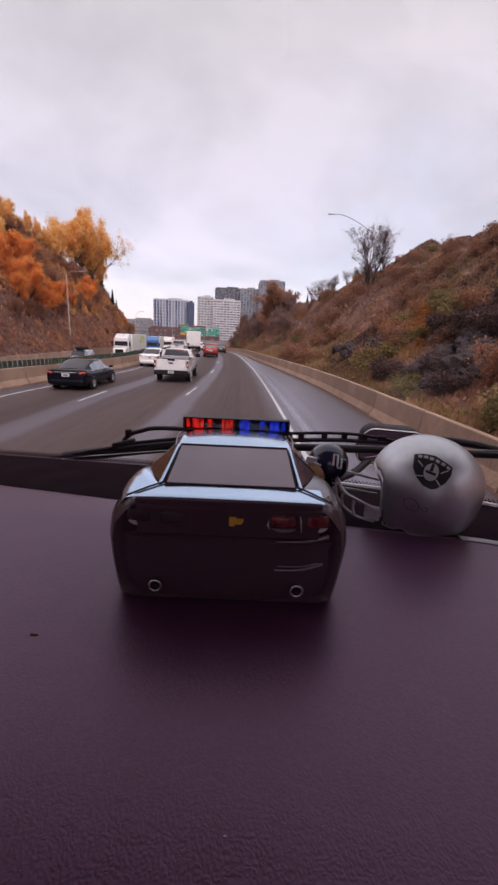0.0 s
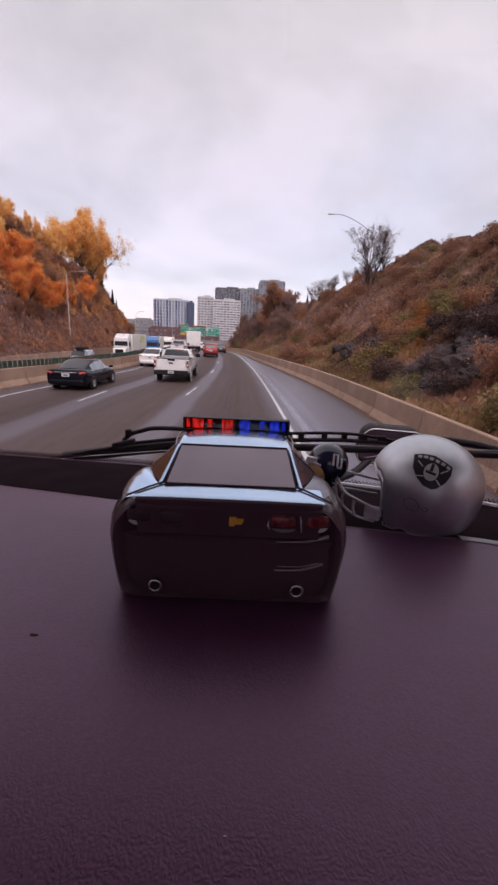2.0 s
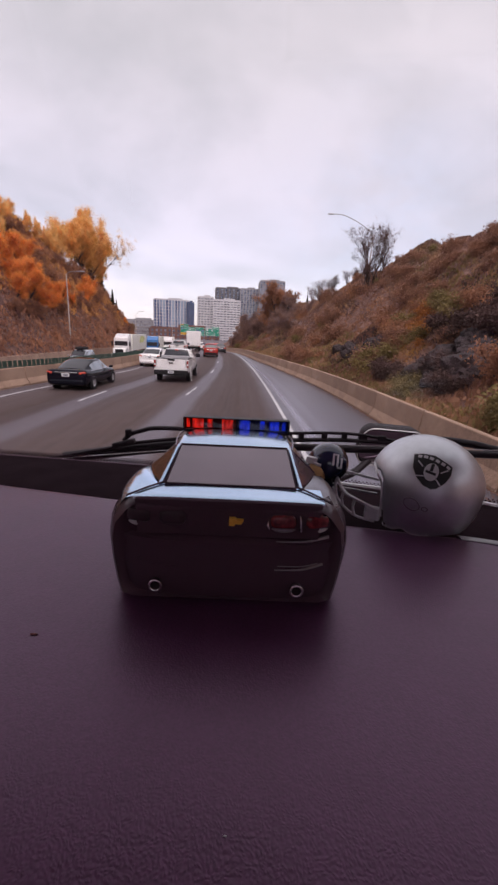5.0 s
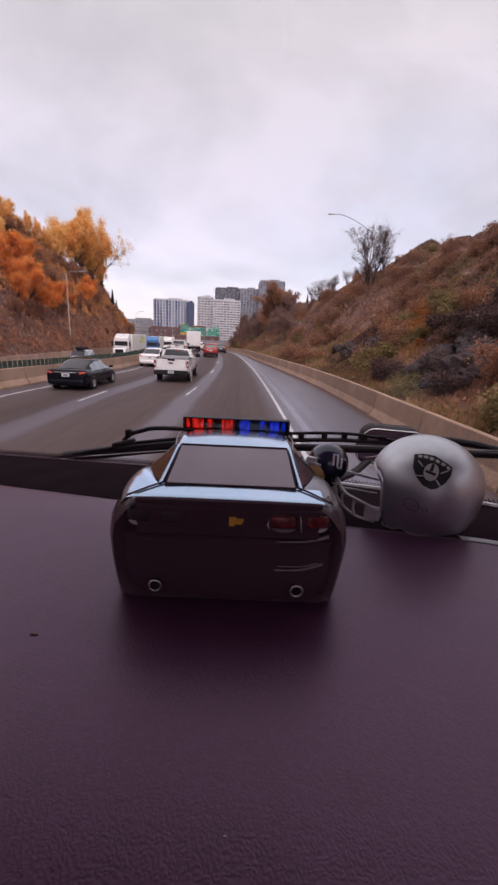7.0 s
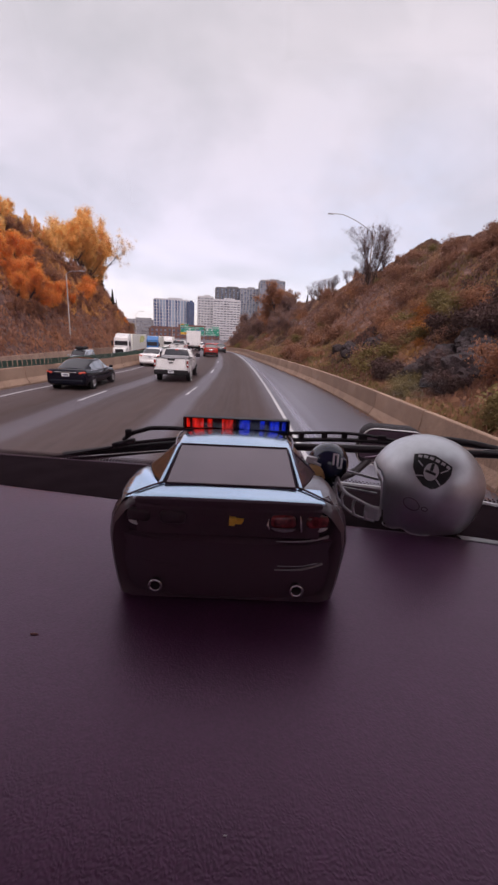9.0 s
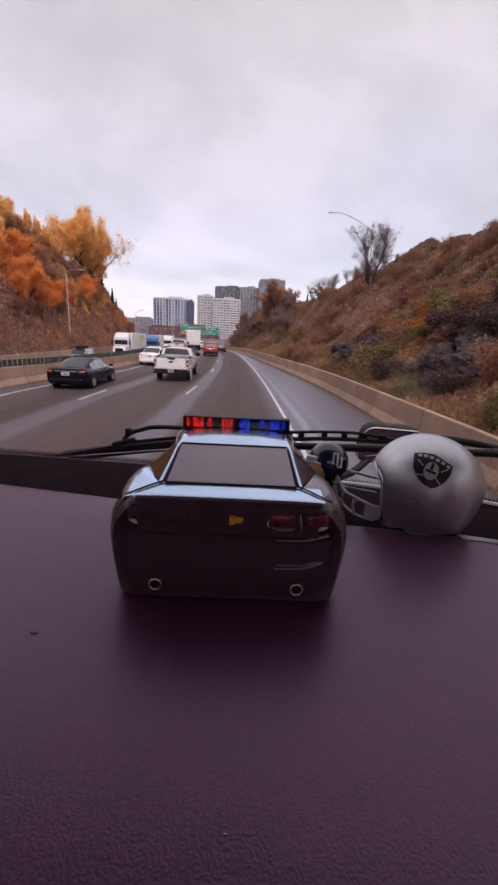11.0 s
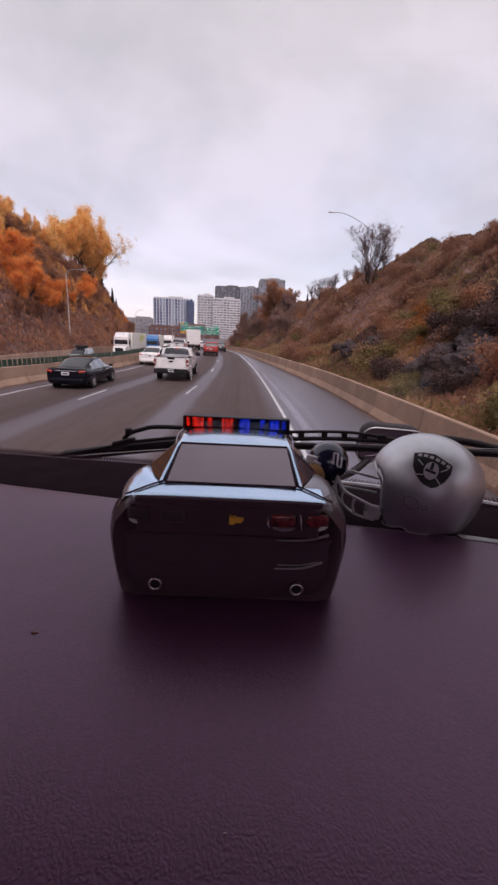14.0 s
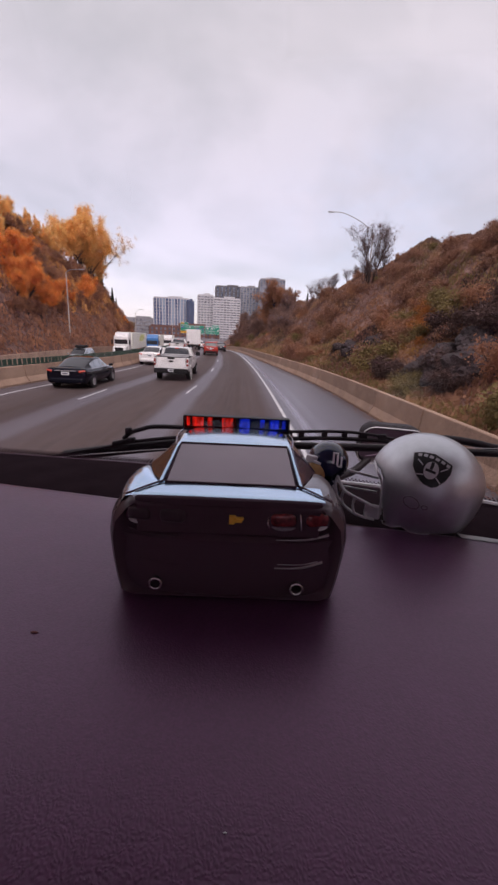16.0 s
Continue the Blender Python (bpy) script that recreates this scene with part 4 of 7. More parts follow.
M["signred"] = surf("red_sign_sheet", (0.45, 0.03, 0.03), (0.5, 0.04, 0.04), scale=1, rough=0.4)


def board(label, cx, cz, w, h):
    s = thing("road_sign", label, "road sign", Matrix.Translation((cx, GY - 0.05, gz + cz)), "gantry signs")
    part("edge_strip", boxes(((0, 0.02, 0), (w, 0.05, h), 0.02)), M["signwhite"], s)
    part("panel", boxes(((0, -0.01, 0), (w - 0.10, 0.05, h - 0.10), 0.02)), M["sign"], s)
    return s


def route_shield(s, x, z, number, kind):
    if kind == "interstate":
        bm = loft([[(x + a * 0.36, yy, z + b * 0.38) for a, b in ((-1, 0.8), (-0.5, 1), (0, 0.85), (0.5, 1), (1, 0.8), (1.0, 0.0), (0.6, -0.7), (0, -1), (-0.6, -0.7), (-1.0, 0.0))] for yy in (-0.06, -0.035)])
        part("shield", bm, M["signblue"], s)
        part("shield_band", boxes(((x, -0.065, z + 0.27), (0.62, 0.02, 0.14))), M["signred"], s)
        lettering("number", number, 0.42, M["signwhite"], s, x, z - 0.05, -0.075)
    else:
        part("shield", spin([(0.01, -0.06), (0.36, -0.06), (0.36, -0.035), (0.01, -0.035)], 20, pose(x, 0, z, 90, 0, 0) @ pose(0, 0, 0.1)), M["signwhite"], s)
        lettering("number", number, 0.42, M["bar_dark"], s, x, z, -0.085)


SZ = 7.0
a = board("green highway sign for the city center exit", -24.3, SZ, 5.6, 3.0)
route_shield(a, -2.05, 0.85, "405", "interstate")
lettering("letters", "NORTH", 0.5, M["signwhite"], a, -0.6, 0.85)
route_shield(a, 0.85, 0.8, "26", "us")
lettering("letters", "WEST", 0.5, M["signwhite"], a, 2.0, 0.85)
lettering("letters", "City Center", 0.72, M["signwhite"], a, 0.1, -0.2)
part("exit_panel", boxes(((-1.0, -0.045, -1.05), (3.5, 0.03, 0.8))), M["signyellow"], a)
lettering("letters", "EXIT", 0.42, M["bar_dark"], a, -2.0, -1.05, -0.07)
lettering("letters", "ONLY", 0.42, M["bar_dark"], a, 0.05, -1.05, -0.07)
for xx, mm in ((-1.05, "bar_dark"), (2.1, "signwhite")):
    part("arrow", loft([[(xx + p * 0.32, yy, -1.05 + q * 0.3) for p, q in ((-0.3, 1), (0.3, 1), (0.3, 0), (1, 0), (0, -1), (-1, 0), (-0.3, 0))] for yy in (-0.075, -0.055)]), M[mm], a)
ta = board("small green exit number sign", -25.6, SZ + 2.05, 3.1, 1.05)
part("left_panel", boxes(((-0.75, -0.045, 0.22), (1.35, 0.03, 0.45))), M["signyellow"], ta)
lettering("letters", "LEFT", 0.36, M["bar_dark"], ta, -0.75, 0.22, -0.07)
lettering("letters", "EXIT 299 B", 0.42, M["signwhite"], ta, 0.1, -0.28)
b = board("green highway sign for the through route north", -19.5, SZ - 0.05, 3.5, 3.2)
lettering("letters", "NORTH", 0.5, M["signwhite"], b, -0.75, 1.15)
route_shield(b, -0.8, 0.4, "5", "interstate")
lettering("letters", "TO", 0.42, M["signwhite"], b, 0.25, 0.35)
route_shield(b, 1.05, 0.35, "84", "interstate")
lettering("letters", "Seattle", 0.72, M["signwhite"], b, 0, -0.5)
lettering("letters", "RIGHT LANES", 0.46, M["signwhite"], b, 0, -1.15)
c = board("green highway sign for the avenue and bridge exit", -14.6, SZ - 0.15, 5.5, 2.75)
route_shield(c, -1.9, 0.8, "43", "state")
lettering("letters", "TO", 0.42, M["signwhite"], c, -0.95, 0.75)
route_shield(c, -0.15, 0.75, "26", "us")
lettering("letters", "EAST", 0.5, M["signwhite"], c, 1.0, 0.8)
lettering("letters", "Macadam Av", 0.68, M["signwhite"], c, -0.6, -0.15)
lettering("letters", "Ross Island Br", 0.68, M["signwhite"], c, -0.5, -0.9)
part("arrow", boxes(((2.1, -0.06, -0.05), (0.16, 0.02, 0.8), 0, (0, 45, 0)), ((2.3, -0.06, 0.22), (0.5, 0.02, 0.12)), ((2.44, -0.06, 0.08), (0.12, 0.02, 0.5))), M["signwhite"], c)
tc_ = board("small green exit number sign", -13.4, SZ + 1.65, 2.8, 0.65)
lettering("letters", "EXIT 299 A", 0.42, M["signwhite"], tc_, 0, 0)


# ------------------------------------------------------------------ far buildings
def tower(label, x, y, w, d, h, floors, cols, glassmat, slabmat, base=-8.0, turn=0.0, slab=0.35, fin=0.35, fins=True, balc=0.0):
    t = thing("tower_block", label, "building", Matrix.Translation((x, y, base)) @ pose(0, 0, 0, 0, 0, turn))
    part("wall", boxes(((0, 0, h / 2), (w, d, h))), glassmat, t)
    fh = h / floors
    s0 = part("floor_band", boxes(((0, 0, 0), (w + 0.6 + balc, d + 0.6 + balc, fh * slab))), slabmat, t)
    s0.matrix_basis = Matrix.Translation((0, 0, fh))
    for i in range(2, floors + 1):
        again(s0, t, Matrix.Translation((0, 0, fh * i)))
    if fins:
        f0 = part("pier", boxes(((0, 0, h / 2), (fin * w / cols, 0.7, h))), slabmat, t)
        f0.matrix_basis = Matrix.Translation((-w / 2, -d / 2 - 0.2, 0))
        for i in range(1, cols + 1):
            again(f0, t, Matrix.Translation((-w / 2 + w * i / cols, -d / 2 - 0.2, 0)))
        n = max(2, int(cols * d / w))
        for sgn in (-1, 1):
            for i in range(n + 1):
                again(f0, t, Matrix.Translation((sgn * (w / 2 + 0.2), -d / 2 + d * i / n, 0)) @ pose(0, 0, 0, 0, 0, 90))
    part("roof", boxes(((0, 0, h + 0.8), (w * 0.97, d * 0.97, 1.6)), ((w * 0.1, 0, h + 2.6), (w * 0.4, d * 0.4, 3.0))), slabmat, t)
    return t


def facade_glass(name, a, b, sx, sz):
    m = surf(name, a, b, scale=1.0, rough=0.12, spec=0.8, stretch=(sx, sx, sz), spread=0.10)
    return m


M["fg_blue"] = facade_glass("blue_facade_glass", (0.03, 0.055, 0.15), (0.24, 0.31, 0.42), 0.22, 0.015)
M["fg_grey"] = facade_glass("grey_facade_glass", (0.10, 0.105, 0.125), (0.36, 0.37, 0.42), 0.35, 0.35)
M["fg_dark"] = facade_glass("dark_facade_glass", (0.05, 0.065, 0.105), (0.23, 0.26, 0.34), 0.30, 0.30)
M["b_white"] = surf("white_facade_panel", (0.46, 0.45, 0.47), (0.56, 0.55, 0.57), scale=0.1, rough=0.7, fine=0.05)
M["b_grey"] = surf("grey_facade_panel", (0.22, 0.21, 0.23), (0.30, 0.29, 0.31), scale=0.1, rough=0.7, fine=0.05)
M["b_pale"] = surf("pale_grey_mullion", (0.40, 0.39, 0.42), (0.48, 0.47, 0.50), scale=0.1, rough=0.6)
M["b_dark"] = surf("charcoal_panel", (0.09, 0.08, 0.09), (0.13, 0.12, 0.13), scale=0.1, rough=0.7)
M["b_navy"] = facade_glass("navy_facade_glass", (0.015, 0.03, 0.09), (0.03, 0.055, 0.15), 0.3, 0.3)
M["brick"] = surf("dark_red_brickwork", (0.13, 0.060, 0.050), (0.19, 0.095, 0.078), scale=0.3, rough=0.9, fine=0.12)
tower("glass office block with blue and grey vertical panels", -114, 600, 50, 30, 60, 14, 12, M["fg_blue"], M["b_pale"], -10, 8, 0.12, 0.24)
tower("navy glass end of an office block", -86.5, 594, 10, 24, 57, 14, 3, M["b_navy"], M["b_navy"], -10, 8, 0.1, 0.1)
tower("white balconied apartment tower", -66, 606, 22, 22, 67, 19, 5, M["fg_grey"], M["b_white"], -10, 6, 0.42, 0.3)
tower("white balconied apartment tower", -35, 600, 38, 26, 63, 19, 8, M["fg_grey"], M["b_white"], -10, 6, 0.48, 0.16)
tower("charcoal apartment tower behind white blocks", -34, 660, 44, 26, 86, 24, 7, M["fg_dark"], M["b_dark"], -10, 6, 0.3, 0.4)
tower("grey glass apartment tower", -3, 640, 27, 26, 84, 25, 6, M["fg_dark"], M["b_grey"], -10, 4, 0.25, 0.3)
tower("tall curved-front grey glass tower", 30, 620, 36, 28, 94, 28, 9, M["fg_dark"], M["b_grey"], -10, 3, 0.22, 0.24)
tower("low grey office building", -172, 640, 56, 30, 32, 7, 9, M["fg_grey"], M["b_grey"], -10, 0, 0.4, 0.2)
brick = tower("dark red brick apartment block", -60, 380, 62, 18, 17, 5, 16, M["fg_dark"], M["brick"], -9, 6, 0.42, 0.5)
bridge = thing("overpass", "grey concrete overpass crossing the highway", "bridge", Matrix.Translation((-70, 300, drop(300))))
part("deck", boxes(((0, 0, 7.4), (150, 9, 1.3), 0.1)), M["b_grey"], bridge)
part("parapet", boxes(((0, -4.4, 8.5), (150, 0.3, 1.0), 0.05)), M["b_grey"], bridge)
for x in (-60, -30, 0, 30, 60):
    part("pier", boxes(((x, 0, 3.2), (1.6, 4, 7.6), 0.2)), M["b_grey"], bridge)


# ------------------------------------------------------------------ vehicles
def wheel(parent, x, y, r, w, side):
    m = pose(x, y, r, 0, 90, 0)
    t = part("wheel", spin([(r * 0.60, -w / 2), (r * 0.93, -w / 2), (r, -w * 0.32), (r, w * 0.32), (r * 0.93, w / 2), (r * 0.60, w / 2)], 20, m, None, False), M["tyre"], parent, smooth=40)
    part("rim", spin([(0.02, side * w * 0.42), (r * 0.25, side * w * 0.46), (r * 0.3, side * w * 0.36), (r * 0.56, side * w * 0.40), (r * 0.64, side * w * 0.5), (r * 0.64, side * w * 0.1), (0.02, side * w * 0.1)], 16, m), M["rim"], t, smooth=40)
    return t


def body_ring(y, w, zb, zt, crown=0.03):
    h = zt - zb
    half = [(0.82 * w, zb), (0.95 * w, zb + 0.10 * h), (w, zb + 0.42 * h), (0.985 * w, zb + 0.72 * h), (0.93 * w, zt - 0.02), (0.80 * w, zt + crown * 0.5), (0.35 * w, zt + crown)]
    return [(x, y, z) for x, z in half] + [(-x, y, z) for x, z in reversed(half)]


def house_ring(y, wb, wt, zb, zt):
    h = zt - zb
    half = [(wb, zb), (wb * 0.3 + wt * 0.7, zb + 0.7 * h), (wt, zb + 0.92 * h), (wt * 0.86, zt), (wt * 0.3, zt + 0.015 * (h > 0.1))]
    return [(x, y, z) for x, z in half] + [(-x, y, z) for x, z in reversed(half)]


def even(rows, n):
    """More stations between the given ones, along smooth lines."""
    r = np.array(rows, float)
    out = []
    for i in range(len(r) - 1):
        a, b, c, d = r[max(i - 1, 0)], r[i], r[i + 1], r[min(i + 2, len(r) - 1)]
        for k in range(n):
            t = k / n
            out.append(0.5 * (2 * b + (c - a) * t + (2 * a - 5 * b + 4 * c - d) * t * t + (3 * b - a - 3 * c + d) * t ** 3))
    return np.array(out + [r[-1]])


def shelter(row, v, puff=0.0):
    """A place on a car's glasshouse: v runs from -1 at one window sill over the roof to 1 at the other."""
    y, wb, wt, zb, zt = row
    h = max(zt - zb, 0.02)
    prof = [(0.0, zt + 0.022), (0.55 * wt, zt + 0.012), (0.86 * wt, zt - 0.010), (wt, zt - min(0.055, 0.4 * h)), (wb * 0.38 + wt * 0.62, zb + 0.58 * h), (wb, zb)]
    k = abs(v) * 5
    i = min(int(k), 4)
    x = prof[i][0] + (prof[i + 1][0] - prof[i][0]) * (k - i)
    z = prof[i][1] + (prof[i + 1][1] - prof[i][1]) * (k - i)
    return (math.copysign(x + puff * abs(v), v), y, z + puff * (1.2 - abs(v)))


def glazing(fine, n, u0, u1, v0, v1):
    """A bent pane on the glasshouse between stations u0 and u1."""
    bm = bmesh.new()
    grid = []
    for i in range(7):
        u = (u0 + (u1 - u0) * i / 6) * n
        k = min(int(u), len(fine) - 2)
        row = fine[k] + (fine[k + 1] - fine[k]) * (u - k)
        grid.append([bm.verts.new(shelter(row, v0 + (v1 - v0) * j / 8, 0.012)) for j in range(9)])
    for a, b in zip(grid, grid[1:]):
        for j in range(8):
            bm.faces.new((a[j], a[j + 1], b[j + 1], b[j]))
    bmesh.ops.recalc_face_normals(bm, faces=bm.faces)
    bmesh.ops.solidify(bm, geom=list(bm.faces), thickness=0.008)
    return bm


def car(name, label, category, m, pm, kind, length, width):
    t = thing(name, label, category, m, "traffic on the highway")
    L, W = length, width / 2
    tall = {"sedan": 1.42, "suv": 1.72, "hatch": 1.52, "van": 2.0}[kind]
    belt = {"sedan": 0.92, "suv": 1.08, "hatch": 0.98, "van": 1.15}[kind]
    gb = 0.22 if kind != "suv" else 0.28
    deck = {"sedan": 0.99, "suv": 1.06, "hatch": 1.0, "van": 1.15}[kind]
    st = [(-0.500, 0.80, gb + 0.22, deck - 0.20), (-0.494, 0.90, gb + 0.10, deck - 0.08), (-0.475, 0.95, gb + 0.03, deck - 0.02), (-0.43, 0.985, gb, deck), (-0.28, 1.0, gb, belt + 0.035), (0.0, 1.0, gb, belt),
          (0.20, 1.0, gb, belt - 0.02), (0.33, 0.98, gb, belt - 0.07), (0.43, 0.94, gb, belt - 0.15), (0.475, 0.86, gb + 0.05, belt - 0.26), (0.495, 0.76, gb + 0.12, belt - 0.38)]
    part("body", loft([body_ring(r[0] * L, W * r[1], r[2], r[3]) for r in even(st, 3)]), pm, t, smooth=60)
    if kind == "sedan":
        gs = [(-0.395, 0.80, 0.70, belt - 0.02, belt + 0.055), (-0.17, 0.90, 0.68, belt - 0.03, tall - 0.055), (-0.03, 0.93, 0.70, belt - 0.03, tall), (0.08, 0.93, 0.70, belt - 0.04, tall - 0.04), (0.27, 0.90, 0.76, belt - 0.06, belt - 0.01)]
        panes = (("rear_window", 0.10, 0.92, -0.54, 0.54), ("windscreen", 3.08, 3.92, -0.54, 0.54))
        sides = ((0.62, 1.0), (1.06, 2.0), (2.10, 3.62))
    else:
        gs = [(-0.485, 0.88, 0.80, belt - 0.03, belt + 0.06), (-0.40, 0.93, 0.77, belt - 0.03, tall - 0.06), (-0.20, 0.94, 0.76, belt - 0.03, tall), (0.06, 0.94, 0.74, belt - 0.03, tall - 0.04), (0.26, 0.90, 0.76, belt - 0.06, belt)]
        panes = (("rear_window", 0.12, 0.80, -0.54, 0.54), ("windscreen", 3.08, 3.92, -0.54, 0.54))
        sides = ((0.72, 1.20), (1.28, 2.10), (2.20, 3.55))
    n = 5
    fine = even([(s * L, W * wb, W * wt, zb, zt) for s, wb, wt, zb, zt in gs], n)
    vs = [-1 + i / 10 for i in range(21)]
    part("glasshouse", loft([[shelter(r, v) for v in vs] for r in fine]), pm, t, smooth=60)
    for nm, u0, u1, v0, v1 in panes:
        part(nm, glazing(fine, n, u0, u1, v0, v1), M["carglass"], t, smooth=60)
    for sg in (-1, 1):
        for u0, u1 in sides:
            part("side_window", glazing(fine, n, u0, u1, sg * 0.655, sg * 0.965), M["sideglass"], t, smooth=60)
        part("sill_trim", tube([(sg * W * 0.955, s * L, belt + 0.012) for s in (-0.36, -0.15, 0.05, 0.22)], 0.011, 5), M["chrome"], t)
        part("mirror", boxes(((sg * (W + 0.09), 0.19 * L, belt + 0.06), (0.2, 0.10, 0.13), 0.045)), pm, t)
        for s in (-0.10, 0.12):
            part("door_handle", boxes(((sg * (W * 1.0 + 0.004), s * L, belt - 0.13), (0.03, 0.18, 0.03), 0.01)), pm if kind != "sedan" else M["chrome"], t)
        if kind == "sedan":
            part("tail_light", boxes(((sg * W * 0.77, -0.4825 * L, deck - 0.125), (W * 0.32, 0.15, 0.11), 0.045, (0, sg * -10, sg * 20))), M["tail"], t)
        else:
            part("tail_light", boxes(((sg * W * 0.80, -0.482 * L, deck - 0.11), (W * 0.34, 0.16, 0.19), 0.05, (0, 0, sg * 18))), M["tail"], t)
        part("headlight", boxes(((sg * W * 0.62, 0.474 * L, belt - 0.32), (W * 0.4, 0.16, 0.13), 0.04, (0, 0, sg * -16))), M["headlamp"], t)
        part("exhaust_tip", boxes(((sg * W * 0.62, -0.497 * L, gb + 0.10), (0.16, 0.06, 0.05), 0.015)), M["chrome"], t)
    part("rear_bumper", boxes(((0, -0.487 * L, gb + 0.20), (W * 1.70, 0.20, 0.28), 0.09)), M["bumper"] if kind != "sedan" else pm, t)
    part("trim_strip", boxes(((0, -0.5005 * L, deck - 0.11), (W * 1.05, 0.03, 0.035), 0.01)), M["chrome"], t)
    pl = part("number_plate", boxes(((0, -0.503 * L, deck - 0.23), (0.32, 0.02, 0.15), 0.005)), M["plate"], t, "white number plate")
    part("plate_bar", boxes(((0, -0.503 * L - 0.013, deck - 0.23), (0.22, 0.006, 0.06))), M["bar_dark"], pl)
    r = 0.335 if kind in ("sedan", "hatch") else 0.37
    for y in (-0.30 * L, 0.31 * L):
        for sg in (-1, 1):
            part("wheel_arch", spin([(0.02, -0.02), (r * 1.14, -0.02), (r * 1.17, 0.0), (r * 1.14, 0.02), (0.02, 0.02)], 24, pose(sg * (W - 0.040), y, r + 0.01, 0, 90, 0)), M["bumper"], t)
            wheel(t, sg * (W - 0.10), y, r, 0.23, sg)
    return t


def pickup(label, m, pm):
    t = thing("pickup_truck", label, "pickup truck", m, "traffic on the highway")
    L, W = 5.9, 1.0
    # origin at the tailgate's foot; the front is along +y
    st = [(0.06, 0.97, 0.62, 1.00), (0.5, 1.0, 0.52, 1.00), (2.05, 1.0, 0.50, 1.02), (2.2, 1.0, 0.48, 1.33), (3.7, 1.0, 0.48, 1.35), (4.3, 0.99, 0.50, 1.30), (5.3, 0.97, 0.52, 1.24), (5.75, 0.90, 0.55, 1.15), (5.85, 0.84, 0.6, 0.95)]
    part("body", loft([body_ring(y, W * w, b, z) for y, w, b, z in st]), pm, t, smooth=45)
    for sg in (-1, 1):
        part("bed_side", boxes(((sg * (W - 0.07), 1.08, 1.16), (0.14, 2.1, 0.44), 0.03)), pm, t)
        part("bed_rail", boxes(((sg * (W - 0.07), 1.08, 1.395), (0.12, 2.08, 0.03), 0.01)), M["bumper"], t)
        lamp = part("tail_light", boxes(((sg * (W - 0.075), 0.02, 1.10), (0.115, 0.10, 0.40), 0.03)), M["deeptail"], t, "tall dark red tail light")
        part("reverse_lamp", boxes(((sg * (W - 0.075), -0.032, 1.06), (0.07, 0.012, 0.10), 0.005)), M["headlamp"], lamp, "clear reversing lamp")
        part("mirror", boxes(((sg * (W + 0.18), 3.75, 1.48), (0.30, 0.14, 0.26), 0.05)), M["bumper"], t)
        part("door_handle", boxes(((sg * (W + 0.005), 2.75, 1.22), (0.04, 0.2, 0.04), 0.01)), M["bumper"], t)
        part("wheel_arch", spin([(0.47, -0.02), (0.50, 0.02), (0.44, 0.02), (0.44, -0.02)], 20, pose(sg * (W + 0.005), 1.25, 0.46, 0, 90, 0)), pm, t)
        part("headlight", boxes(((sg * 0.72, 5.72, 1.02), (0.36, 0.14, 0.22), 0.04)), M["headlamp"], t)
    part("tailgate", boxes(((0, 0.04, 1.06), (1.62, 0.10, 0.66), 0.03), ((0, -0.015, 1.20), (0.40, 0.02, 0.05), 0.008)), pm, t)
    part("tailgate_cap", boxes(((0, 0.04, 1.395), (1.56, 0.11, 0.035), 0.01)), M["bumper"], t)
    part("handle", boxes(((0, -0.02, 1.33), (0.42, 0.03, 0.09), 0.015)), M["bumper"], t)
    part("badge", boxes(((0, -0.018, 1.17), (0.24, 0.02, 0.09), 0.04)), M["bumper"], t)
    part("rear_bumper", boxes(((0, -0.06, 0.60), (1.92, 0.24, 0.26), 0.05)), M["bumper"], t, "black step bumper")
    pl = part("number_plate", boxes(((0, -0.19, 0.64), (0.32, 0.02, 0.16), 0.005)), M["plate"], t, "white number plate")
    part("plate_bar", boxes(((0, -0.203, 0.64), (0.22, 0.006, 0.06))), M["bar_dark"], pl)
    part("toolbox", boxes(((0, 1.85, 1.36), (1.70, 0.42, 0.26), 0.02)), M["steel"], t, "ribbed metal toolbox across the bed")
    gs = [(2.20, 0.88, 0.74, 1.30, 1.42), (2.34, 0.90, 0.74, 1.30, 1.85), (3.1, 0.92, 0.74, 1.32, 1.89), (3.55, 0.92, 0.73, 1.32, 1.86), (4.35, 0.88, 0.74, 1.28, 1.32)]
    part("windows", loft([house_ring(y, W * wb, W * wt, zb, zt) for y, wb, wt, zb, zt in gs]), M["carglass"], t, smooth=40)
    rg = [(y, W * wt * 1.02, zt) for y, wb, wt, zb, zt in gs[1:-1]]
    part("roof", loft([[(w, y, z - 0.10), (w * 0.98, y, z - 0.02), (w * 0.8, y, z + 0.02), (-w * 0.8, y, z + 0.02), (-w * 0.98, y, z - 0.02), (-w, y, z - 0.10)] for y, w, z in rg]), pm, t, smooth=50)
    for sg in (-1, 1):
        part("rear_pillar", tube([(sg * 0.76, 2.33, 1.83), (sg * 0.90, 2.22, 1.32)], 0.085, 6), pm, t)
        part("door_pillar", tube([(sg * 0.745, 3.0, 1.85), (sg * 0.925, 3.0, 1.33)], 0.05, 6), pm, t)
        part("windscreen_pillar", tube([(sg * 0.74, 3.55, 1.83), (sg * 0.87, 4.33, 1.30)], 0.045, 6), pm, t)
    part("brake_lamp", boxes(((0, 2.28, 1.84), (0.22, 0.05, 0.05), 0.01)), M["tail"], t)
    for y in (1.25, 4.85):
        for sg in (-1, 1):
            wheel(t, sg * (W - 0.12), y, 0.41, 0.26, sg)
    return t


